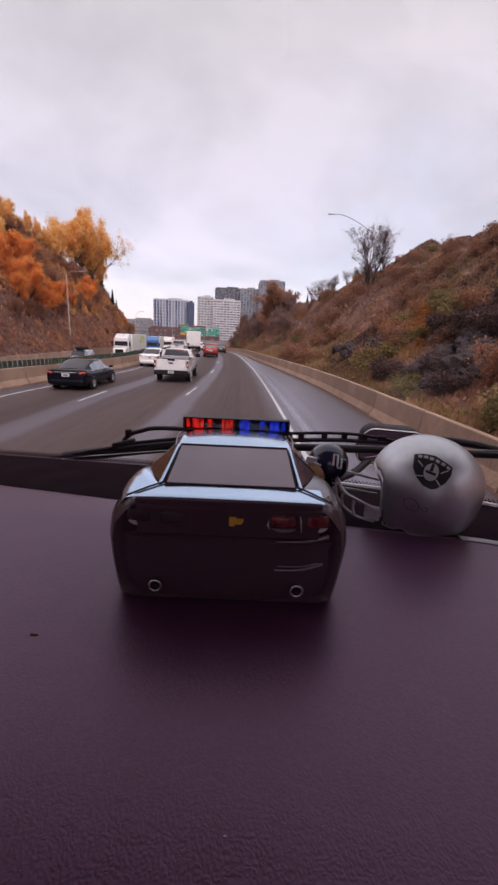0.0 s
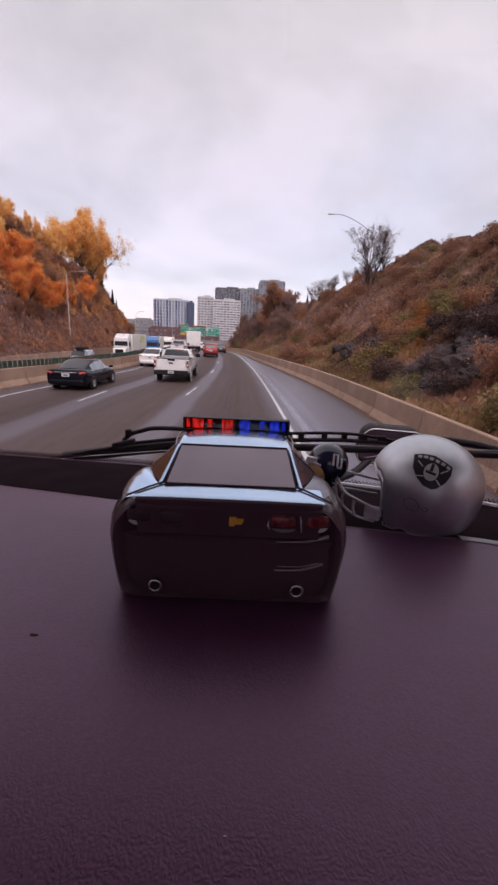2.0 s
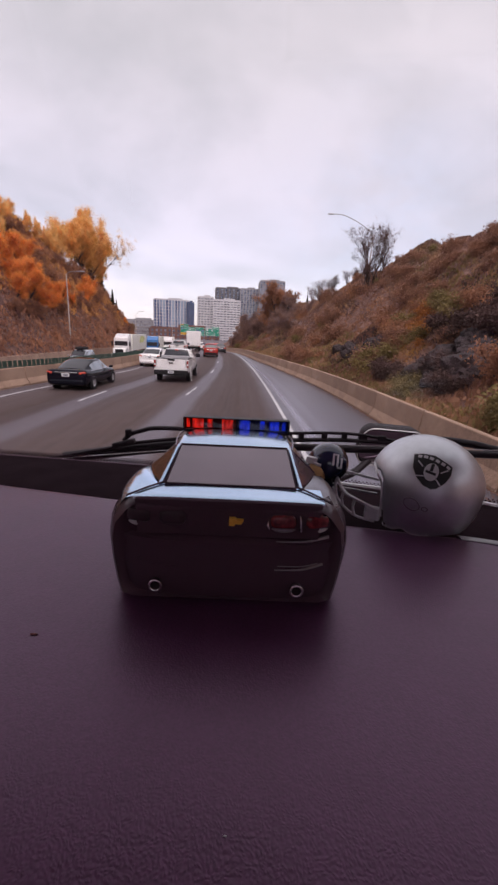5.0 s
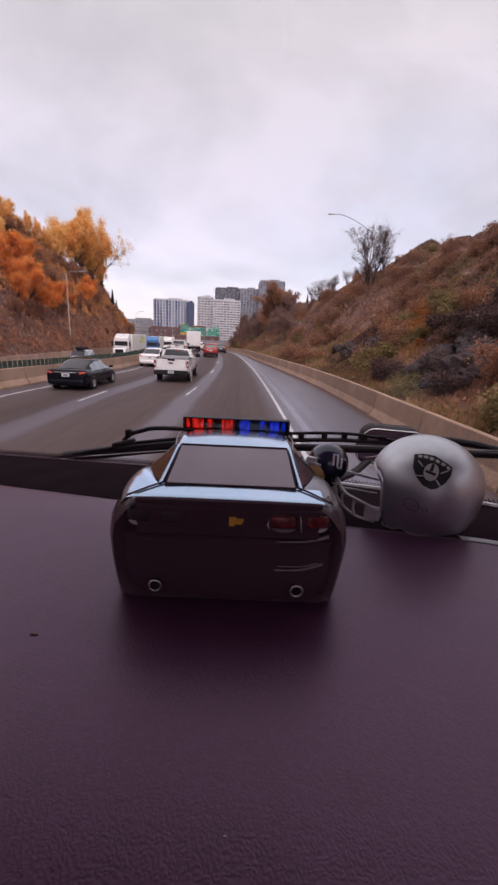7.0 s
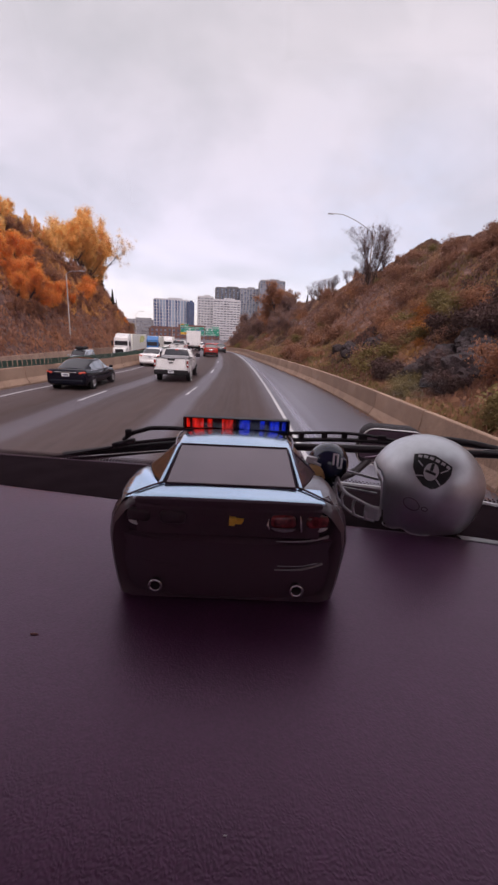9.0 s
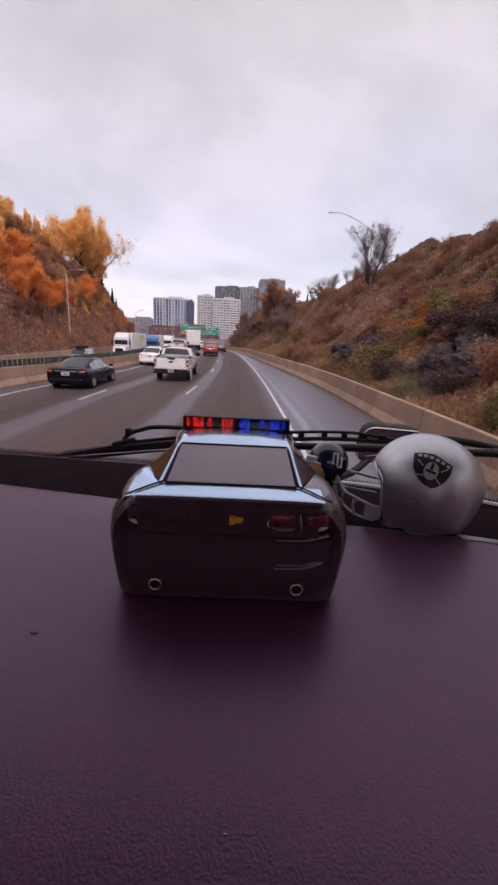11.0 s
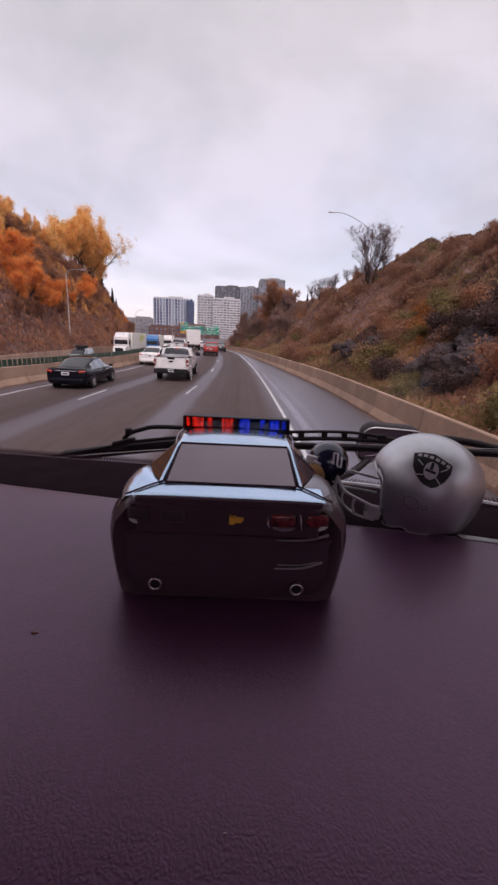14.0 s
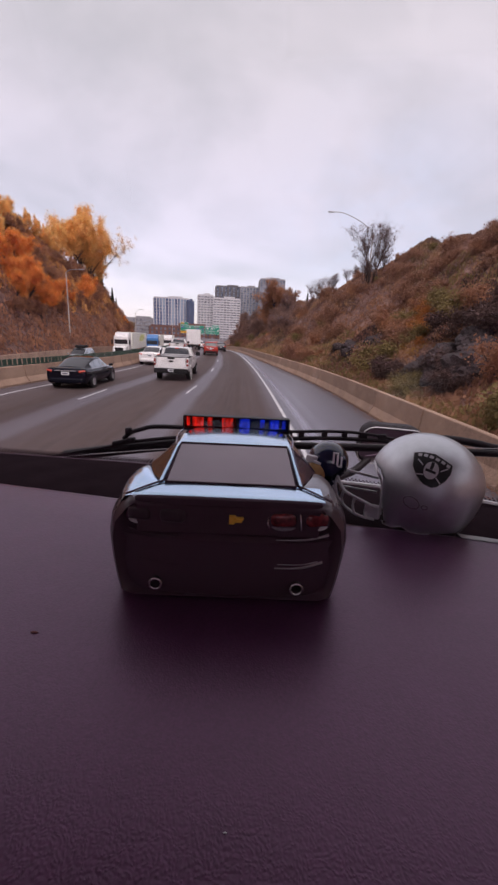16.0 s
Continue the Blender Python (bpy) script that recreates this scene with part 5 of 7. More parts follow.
def semi(label, m, pm, trailer, box_len=14.0):
    """A tractor with its trailer; the cab's nose is at y = 0 and looks along -y."""
    t = thing("semi_truck", label, "truck", m, "traffic on the highway")
    part("hood", loft([[(x * w, y, z) for x, z in ((-1, 0.7), (-1, top - 0.15), (-0.8, top), (0.8, top), (1, top - 0.15), (1, 0.7))] for y, w, top in ((0.0, 0.95, 1.55), (0.15, 1.05, 1.75), (1.5, 1.1, 2.0))]), pm, t, smooth=40)
    part("cab", boxes(((0, 2.6, 2.05), (2.4, 2.3, 2.7), 0.12)), pm, t)
    part("windscreen", boxes(((0, 1.43, 2.45), (2.1, 0.06, 0.75), 0.03)), M["carglass"], t)
    part("fairing", loft([[(x * w, y, z) for x, z in ((-1, 3.3), (-0.95, top), (0.95, top), (1, 3.3))] for y, w, top in ((1.6, 1.05, 3.4), (2.4, 1.15, 3.85), (3.7, 1.2, 4.05))]), pm, t, smooth=40)
    part("grille", boxes(((0, -0.03, 1.15), (1.3, 0.08, 0.75), 0.05)), M["bumper"], t)
    part("front_bumper", boxes(((0, -0.10, 0.62), (2.4, 0.25, 0.38), 0.06)), pm, t)
    for sg in (-1, 1):
        part("headlight", boxes(((sg * 0.85, -0.02, 1.08), (0.32, 0.12, 0.25), 0.05)), M["headlamp"], t)
        part("mirror", boxes(((sg * 1.42, 1.35, 2.4), (0.22, 0.15, 0.75), 0.04)), M["bumper"], t)
        part("side_window", boxes(((sg * 1.205, 2.3, 2.45), (0.03, 0.95, 0.65), 0.02)), M["carglass"], t)
        wheel(t, sg * 1.08, 0.95, 0.52, 0.3, sg)
        for y in (4.4, 5.7, 5.2 + box_len - 2.6, 5.2 + box_len - 1.3):
            wheel(t, sg * 1.02, y, 0.52, 0.5, sg)
    part("chassis", boxes(((0, 5.0, 0.85), (1.0, 5.2, 0.3), 0.03)), M["bumper"], t)
    part("trailer", boxes(((0, 4.3 + box_len / 2, 2.6), (2.6, box_len, 2.85), 0.04)), trailer, t)
    return t


def box_truck(label, m, pm):
    """A delivery truck seen from behind; its back is at y = 0."""
    t = thing("box_truck", label, "truck", m, "traffic on the highway")
    part("cargo_box", boxes(((0, 3.0, 2.25), (2.45, 6.0, 2.6), 0.05)), pm, t)
    part("roll_door", boxes(((0, -0.01, 2.2), (2.1, 0.05, 2.3), 0.02), ((0, -0.04, 1.6), (2.1, 0.02, 0.03)), ((0, -0.04, 2.1), (2.1, 0.02, 0.03)), ((0, -0.04, 2.6), (2.1, 0.02, 0.03))), M["p_white"], t)
    part("cab", boxes(((0, 6.9, 1.6), (2.1, 1.8, 1.9), 0.15)), pm, t)
    part("rear_bumper", boxes(((0, -0.05, 0.72), (2.3, 0.15, 0.2), 0.03)), M["bumper"], t)
    for sg in (-1, 1):
        part("tail_light", boxes(((sg * 1.05, -0.03, 0.98), (0.18, 0.08, 0.14), 0.03)), M["tail"], t)
        for y in (1.4, 6.8):
            wheel(t, sg * 0.98, y, 0.45, 0.4, sg)
    return t


def lane_pose(x, y, flip=0.0, dz=0.0):
    slope = 0.0043 + 2 * 0.000759 * y
    return Matrix.Translation((x, y, drop(y) + dz)) @ pose(0, 0, 0, 0, 0, math.degrees(math.atan(slope)) + flip)


car("sedan", "glossy black sedan with lit red tail lights", "car", lane_pose(-7.86, 19.15), M["p_black"], "sedan", 4.55, 1.76).scale = (1.0, 1.0, 0.90)
pickup("white pickup truck with a black step bumper", lane_pose(-4.20, 21.75), M["p_white"]).scale = (0.96, 0.96, 0.93)
car("sedan", "white sedan ahead of the pickup", "car", lane_pose(-7.95, 34.0), M["p_white"], "sedan", 4.7, 1.84)
car("suv", "red suv with lit brake lights", "car", lane_pose(-5.05, 54.0), M["p_red"], "suv", 4.6, 1.88)
car("hatchback", "dark grey hatchback further ahead", "car", lane_pose(-5.0, 71.0), M["p_grey"], "hatch", 4.3, 1.8)
car("hatchback", "orange-red hatchback in the queue", "car", lane_pose(-9.4, 95.0), M["p_orange"], "hatch", 4.3, 1.8)
car("suv", "white suv in the queue ahead", "car", lane_pose(-10.3, 84.0), M["p_white"], "suv", 4.6, 1.88)
car("suv", "red suv far ahead in the queue", "car", lane_pose(-7.4, 88.0), M["p_orange"], "suv", 4.6, 1.88)
pickup("white pickup truck further ahead in the queue", lane_pose(-9.1, 51.0), M["p_white"])
box_truck("white box truck in the queue ahead", lane_pose(-9.9, 72.0), M["p_white"])
box_truck("white box truck further ahead", lane_pose(-14.6, 112.0), M["p_white"])
lead = semi("white semi truck with a long pale trailer", lane_pose(-19.35, 60.0, 0, -1.25), M["p_white"], M["p_trailer"])
lead.scale = (0.92, 1.0, 0.90)
part("side_emblem", loft([[(x, 13.6 + a * 2.6 + 0.5 * b, 3.1 + b * 0.62) for a, b in ((-1, -1), (0.4, -1), (1, 0.2), (0.5, 1), (-0.6, 1), (-1.1, 0.1))] for x in (1.30, 1.306)]), M["emblem"], lead, "faded yellow-green emblem on the trailer side")
semi("blue semi truck with a pale trailer", lane_pose(-19.6, 81.0, 0, -1.6), M["p_blue"], M["p_trailer"], 10)
semi("white semi truck in the far queue", lane_pose(-20.2, 100.0, 0, -1.25), M["p_white"], M["p_trailer"], 10)
wagon = car("station_wagon", "silver wagon with a black roof box on the far carriageway", "car", lane_pose(-18.0, 43.0, 180, -1.16), M["p_silver"], "suv", 4.7, 1.86)
part("roof_box", boxes(((0, -0.4, 1.90), (0.9, 1.7, 0.26), 0.1)), M["bumper"], wagon)


# ------------------------------------------------------------------ the cab the camera rides in
DASH = 2.36


def dash_far(x):
    return float(np.interp(x, [-1.05, -0.30, -0.15, 0.11, 0.24, 0.27, 1.05], [0.54, 0.46, 0.432, 0.39, 0.37, 0.362, 0.20]))


def glass_foot(x):
    return float(np.interp(x, [-1.05, -0.42, -0.16, 0.144, 0.367, 1.05], [0.70, 0.655, 0.632, 0.585, 0.520, 0.34]))


xs = [-1.05 + 2.1 * i / 84 for i in range(85)]
rings = []
for x in xs:
    f = dash_far(x)
    prof = [(-0.30, 2.05), (-0.30, 2.30), (-0.285, 2.335), (-0.25, 2.353), (-0.20, DASH)]
    prof += [(-0.20 + (f + 0.19) * k / 12, DASH) for k in range(1, 13)]
    prof += [(f - 0.004, DASH - 0.001), (f - 0.001, DASH - 0.004), (f, DASH - 0.009), (f, 2.05)]
    rings.append([(x, y, z) for y, z in prof])
dash = thing("dashboard", "broad grained dark purplish-grey vinyl dashboard", "dashboard")
part("top_pad", loft(rings), M["vinyl"], dash, smooth=40)
part("lower_fascia", boxes(((0, -0.29, 1.80), (2.08, 0.05, 0.50), 0.015)), M["cab"], dash)
part("side_bracket", boxes(((-1.0, 0.0, 1.78), (0.05, 0.5, 0.56), 0.01)), M["cab"], dash)
part("side_bracket", boxes(((1.0, 0.0, 1.78), (0.05, 0.4, 0.56), 0.01)), M["cab"], dash)

# Light caught on the pad's far edge, built as a thin pale strip.
part("edge_trim", loft([[(x, dash_far(x) - 0.010, DASH + 0.0004), (x, dash_far(x) - 0.009, DASH + 0.0012), (x, dash_far(x) - 0.001, DASH + 0.0008), (x, dash_far(x) + 0.0012, DASH - 0.004), (x, dash_far(x) + 0.0004, DASH - 0.006)] for x in [0.228 + 0.02 * i for i in range(20)]]), M["steel"], dash, "pale strip standing for light on the far edge", smooth=50)
for x, y, s, mat, word in ((-0.1295, 0.2103, 0.0019, "crumb", "reddish-brown crumb"), (-0.0006, 0.1085, 0.0006, "decalgrey", "pale speck of lint")):
    bm = bmesh.new()
    bmesh.ops.create_icosphere(bm, subdivisions=2, radius=1)
    for v in bm.verts:
        v.co *= 0.8 + 0.4 * noise.noise(v.co * 2 + Vector((x, y, 3)))
    bit = part("crumb", bm, M[mat], None, "", 40)
    bit.matrix_basis = Matrix.Translation((x, y, DASH + 0.0004)) @ Matrix.Diagonal((s * 1.7, s * 0.7, s * 0.35, 1))
    tagged(bit, "tiny " + word + " lying on the dashboard", "debris")

trough = thing("defroster_trough", "matt black trough between dashboard and windscreen", "dash trough")
near_, far_ = [], []
for x in xs:
    f, g = dash_far(x), glass_foot(x)
    h = f + 0.62 * (g - f)
    near_.append([(x, f + 0.0015, 2.05), (x, f + 0.0015, 2.345), (x, f + 0.5 * (g - f), 2.342), (x, h - 0.001, 2.341), (x, h - 0.001, 2.05)])
    far_.append([(x, h, 2.05), (x, h, 2.3405), (x, h + 0.004, 2.3403), (x, g - 0.03, 2.3375), (x, g - 0.004, 2.334), (x, g - 0.004, 2.05)])
part("trough_floor", loft(near_), M["trough"], trough, smooth=40)
part("glass_ledge", loft(far_), M["trough"], trough, smooth=40)

cab = thing("cab_shell", "closed truck cab around the dashboard, trim paled to bounce light", "truck cab", kind="structure")
rings = []
for x in xs[::4]:
    g = glass_foot(x)
    rings.append([(x, g, 0.02), (x, g, 2.330), (x, g + 0.018, 2.328), (x, g + 0.05, 2.26), (x, g + 0.06, 0.02)])
part("front_wall", loft(rings), M["black"], cab)
for sg in (-1, 1):
    part("side_wall", boxes(((sg * 1.10, -0.45, 1.135), (0.07, 2.1, 2.23), 0.01), ((sg * 1.10, -1.2, 2.7), (0.07, 0.6, 1.0), 0.01), ((sg * 1.10, -0.45, 3.17), (0.07, 2.1, 0.12), 0.01)), M["cab"], cab)
    part("corner_post", tube([(sg * 1.09, glass_foot(sg * 1.05), 2.2), (sg * 1.07, glass_foot(sg * 1.05) - 0.25, 3.2)], 0.055, 8), M["cab"], cab)
    part("outer_panel", boxes(((sg * 1.145, -0.45, 1.13), (0.012, 2.12, 2.22), 0.004)), M["p_white"], cab, "white painted outer panel")
part("outer_panel", boxes(((0, -1.558, 1.35), (2.27, 0.012, 2.66), 0.004)), M["p_white"], cab, "white painted outer panel")
# Opening and pane behind the camera are added to light the toy's back.
part("back_wall", boxes(((0, -1.52, 1.36), (2.25, 0.06, 2.68), 0.01), ((0, -1.52, 3.12), (2.25, 0.06, 0.16), 0.01), ((-0.80, -1.52, 2.87), (0.65, 0.06, 0.34), 0.01), ((0.80, -1.52, 2.87), (0.65, 0.06, 0.34), 0.01)), M["cab"], cab)
added_pane = part("rear_window", boxes(((0, -1.535, 2.87), (0.96, 0.006, 0.35))), M["glass"], cab, "added unseen rear cab window that lets light onto the toy")
added_pane.visible_shadow = False
part("cab_floor", boxes(((0, -0.45, 0.9), (2.12, 2.0, 0.08), 0.01)), M["cab"], cab)
tagged(part("ceiling", boxes(((0, -0.6, 3.25), (2.28, 1.9, 0.06), 0.01)), M["cab"]), "unseen cab headliner, paled to bounce light", "ceiling", kind="structure")
part("header_rail", boxes(((0, 0.28, 3.20), (2.1, 0.14, 0.10), 0.02)), M["cab"], cab)
part("header_panel", loft([[(x, glass_foot(x) - 0.30 * (z - 2.326) - 0.02 - d, z) for z, d in ((2.93, 0.0), (2.93, 0.03), (3.19, 0.05), (3.19, 0.0))] for x in xs[::4]]), M["wiper"], cab, "black band above the windscreen")

rings = []
for x in xs[::4]:
    g = glass_foot(x) + 0.006
    rings.append([(x, g, 2.326), (x, g - 0.26, 3.20), (x, g - 0.255, 3.20), (x, g + 0.005, 2.326)])
window = part("window_1", loft(rings), M["glass"])
tagged(window, "clear sloping windscreen with a dotted black border", "windscreen", kind="structure")
window.visible_shadow = False

# dotted border of the windscreen
vs, fs = [], []
for row, (h, r) in enumerate(((0.0026, 0.0022), (0.0060, 0.0019), (0.0092, 0.0013))):
    for i in range(192):
        x = -0.52 + (i + 0.5 * (row % 2)) * 0.0054
        g = glass_foot(x) + 0.0025 - 0.297 * (h + 0.008)
        c = len(vs)
        for q in range(8):
            vs.append((x + r * math.cos(q * math.pi / 4), g, 2.334 + h + r * math.sin(q * math.pi / 4)))
        fs.append(tuple(range(c, c + 8)))
dots = raw("dot_border", vs, fs, M["black"], window)
tagged(dots, "black dot pattern along the glass", kind="stuff")

# wipers and cowl outside
wiper = thing("wiper", "black windscreen wiper with arm and blade", "wiper")
part("arm", tube(smooth_curve([(-0.236, 0.735, 2.347), (-0.222, 0.74, 2.3596), (-0.1997, 0.74, 2.3674), (-0.1743, 0.74, 2.3735), (-0.10, 0.74, 2.3735), (0.02, 0.73, 2.366)], 5), 0.0044, 8), M["wiper"], wiper, smooth=60)
part("pivot", boxes(((-0.226, 0.738, 2.362), (0.012, 0.012, 0.016), 0.003), ((-0.235, 0.735, 2.342), (0.045, 0.015, 0.010), 0.003, (0, -14, 0))), M["wiper"], wiper)
part("blade", tube(smooth_curve([(-0.396, 0.74, 2.299), (-0.337, 0.74, 2.314), (-0.28, 0.74, 2.3255), (-0.2415, 0.74, 2.335), (-0.2135, 0.74, 2.342), (-0.11, 0.74, 2.3565), (0.0, 0.73, 2.366)], 5), [0.002] * 8 + [0.0035] * 23, 8), M["wiper"], wiper, smooth=60)
part("spine", tube(smooth_curve([(-0.36, 0.75, 2.302), (-0.2417, 0.75, 2.322), (-0.1138, 0.75, 2.339), (0.0, 0.74, 2.35)], 5), 0.010, 8, flat=1.2), M["wiper"], wiper, smooth=60)
part("rubber_edge", tube([(-0.36, 0.705, 2.3115), (-0.2874, 0.705, 2.3225), (-0.1075, 0.705, 2.3445)], 0.0011, 6), M["trim"], wiper, "thin pale line along the blade")
wiper2 = thing("wiper", "black windscreen wiper with an open bridge frame", "wiper")
part("bridge", tube(smooth_curve([(0.0, 0.72, 2.376), (0.08, 0.72, 2.3800), (0.1624, 0.72, 2.3845), (0.2218, 0.72, 2.3835), (0.2881, 0.72, 2.3745), (0.3546, 0.72, 2.366)], 5), 0.0030, 8), M["wiper"], wiper2, smooth=60)
part("lower_bridge", tube(smooth_curve([(0.0, 0.72, 2.364), (0.08, 0.72, 2.3665), (0.18, 0.72, 2.3715), (0.2887, 0.72, 2.3700)], 5), 0.0042, 8), M["wiper"], wiper2, smooth=60)
for x in (0.085, 0.108, 0.152, 0.190, 0.226, 0.262):
    part("strut", boxes(((x, 0.72, 2.3765), (0.011 if x < 0.2 else 0.016, 0.006, 0.014), 0.002)), M["wiper"], wiper2)
part("blade", tube([(0.0, 0.70, 2.3585), (0.0795, 0.70, 2.3590), (0.219, 0.70, 2.3600), (0.3462, 0.70, 2.3615), (0.4763, 0.70, 2.3610), (0.56, 0.70, 2.360)], 0.0062, 8, flat=1.15), M["wiper"], wiper2, smooth=60)
part("rubber_edge", tube([(0.078, 0.692, 2.3672), (0.215, 0.692, 2.3700), (0.4677, 0.692, 2.3725), (0.55, 0.692, 2.373)], 0.0008, 6), M["trim"], wiper2, "thin pale line along the blade")
part("end_beam", tube(smooth_curve([(0.33, 0.72, 2.378), (0.3843, 0.72, 2.380), (0.4396, 0.72, 2.3745), (0.4878, 0.72, 2.366), (0.56, 0.72, 2.36)], 4), 0.0062, 8, flat=1.2), M["wiper"], wiper2, smooth=60)
strip_ = part("cowl_strip", loft([[(sx, glass_foot(sx) - 0.014 + dy, z + dz) for dy, dz in ((-0.0040, 0.0006), (-0.0030, 0.0034), (0.0020, 0.0036), (0.0024, 0.0006))] for sx, z in ((0.1300, 2.3385), (0.1743, 2.3392), (0.2155, 2.3403), (0.2748, 2.3394), (0.3442, 2.3391), (0.3740, 2.3368), (0.46, 2.336))]), M["whiteplastic"])
tagged(strip_, "thin pale strip along the foot of the windscreen", "trim", kind="structure")

fm = thing("front_mirror", "rounded convex front mirror with a dark rim on a bent arm", "mirror", Matrix.Translation((0.503, 1.3, 2.208)) @ pose(0, 0, 0, 16, 2.7, 0))


def round_rect(w, h, r, y, n=5):
    out = []
    for cx, cz, a0 in ((w - r, h - r, 0), (-w + r, h - r, 90), (-w + r, -h + r, 180), (w - r, -h + r, 270)):
        for k in range(n + 1):
            a = radians(a0 + 90 * k / n)
            out.append((cx + r * math.cos(a), y, cz + r * math.sin(a)))
    return out


part("housing", loft([round_rect(0.104, 0.070, 0.04, -0.002), round_rect(0.109, 0.074, 0.044, 0.012), round_rect(0.10, 0.066, 0.04, 0.05), round_rect(0.04, 0.03, 0.02, 0.07)]), M["wiper"], fm, smooth=50)
part("mirror_face", loft([round_rect(0.100, 0.066, 0.038, -0.004), round_rect(0.07, 0.045, 0.03, -0.012), round_rect(0.01, 0.008, 0.004, -0.016)]), M["mirror"], fm, "pale convex mirror glass", smooth=60)
rimpts = round_rect(0.106, 0.072, 0.042, -0.006)
part("rim", tube(rimpts + rimpts[:1], 0.0024, 6), M["trim"], fm, "pale worn rim", smooth=60)
part("arm", tube(smooth_curve([(-0.45, -0.45, -0.30), (-0.22, -0.10, -0.145), (-0.10, -0.03, -0.085), (0.0, 0.05, -0.02)], 5), 0.013, 8), M["wiper"], fm, smooth=60)


# ------------------------------------------------------------------ toy police car
TX, TY = -0.0085, 0.2500
toy = thing("toy_car", "glossy black toy police car with red and blue light bar", "toy car", Matrix.Translation((TX, TY, DASH)))


def toy_ring(s, w, zb, zt, pinch=1.0, crown=0.0):
    h = zt - zb
    half = [(0.84 * w, zb), (0.930 * w, zb + 0.003), (0.962 * w, zb + 0.20 * h), (0.992 * w, zb + 0.46 * h), (1.0 * w, zb + 0.62 * h), (0.975 * w, zb + 0.80 * h),
            (0.925 * w * pinch, zb + 0.94 * h), (0.85 * w * pinch, zt), (0.55 * w * pinch, zt + crown), (0.25 * w * pinch, zt + crown * 1.5)]
    return [(x, s, z) for x, z in half] + [(-x, s, z) for x, z in reversed(half)]


rear = [toy_ring(0.004, 0.0770, 0.005, 0.073, 0.96), toy_ring(-0.001, 0.0815, 0.003, 0.0755, 0.95), toy_ring(0.002, 0.0840, 0.0015, 0.0775, 0.95),
        toy_ring(0.012, 0.0880, 0.001, 0.0780, 0.96), toy_ring(0.030, 0.0915, 0.002, 0.0765, 0.97), toy_ring(0.050, 0.0920, 0.006, 0.0750, 0.98),
        toy_ring(0.080, 0.0880, 0.006, 0.0690, 0.98), toy_ring(0.120, 0.0830, 0.007, 0.0660, 1.0), toy_ring(0.160, 0.0850, 0.007, 0.0640, 1.0),
        toy_ring(0.195, 0.0820, 0.008, 0.0600, 1.0), toy_ring(0.215, 0.0740, 0.010, 0.0520, 1.0), toy_ring(0.222, 0.060, 0.014, 0.0440, 1.0)]
part("body", loft(rear), M["toyblack"], toy, smooth=55)
# cabin
cab_st = [(0.0225, 0.0540, 0.0500, 0.0760, 0.0815), (0.055, 0.0655, 0.0492, 0.0760, 0.0895), (0.083, 0.0725, 0.0488, 0.0755, 0.0970)]


def toy_house(s, wb, wt, zb, zt, k=1.0):
    half = [(wb, zb), (wt * 1.02 + (wb - wt) * 0.12, zb + 0.86 * (zt - zb)), (wt, zb + 0.97 * (zt - zb)), (wt * 0.93, zt), (wt * 0.4, zt + 0.0010)]
    return [(x * k, s, z) for x, z in half] + [(-x * k, s, z) for x, z in reversed(half)]


part("cabin", loft([toy_house(*c) for c in cab_st[:3]]), M["toyblack"], toy, smooth=50)
part("roof", loft([[(w, s, z - 0.006), (w * 0.99, s, z - 0.001), (w * 0.86, s, z + 0.0016), (w * 0.4, s, z + 0.0026), (-w * 0.4, s, z + 0.0026), (-w * 0.86, s, z + 0.0016), (-w * 0.99, s, z - 0.001), (-w, s, z - 0.006)] for s, w, z in ((0.0805, 0.0492, 0.0962), (0.090, 0.0500, 0.0980), (0.108, 0.0500, 0.0995), (0.133, 0.0490, 0.0980))]), M["toy_sky_silver"], toy, "polished roof panel with sky blue in its colour", smooth=60)
part("windscreen", loft([[(-0.047, 0.132, 0.0965), (0.047, 0.132, 0.0965), (0.056, 0.170, 0.0650), (-0.056, 0.170, 0.0650)], [(-0.047, 0.1335, 0.098), (0.047, 0.1335, 0.098), (0.056, 0.1715, 0.0665), (-0.056, 0.1715, 0.0665)]]), M["toyglass"], toy)
win = [(-0.0488, 0.0225, 0.0824), (0.0488, 0.0225, 0.0824), (0.0462, 0.0800, 0.0970), (-0.0462, 0.0800, 0.0970)]
n_ = Vector((0, -0.27, 0.96)) * 0.0012
part("rear_window", loft([[Vector(p) - n_ for p in win], [Vector(p) + n_ for p in win]]), M["toyglass"], toy, "smoky grey rear window reflecting the sky")
gas = [Vector(p) + n_ * 1.3 for p in win]
part("window_seal", tube([gas[0], gas[1], gas[2], gas[3], gas[0]], 0.0007, 6), M["black"], toy)
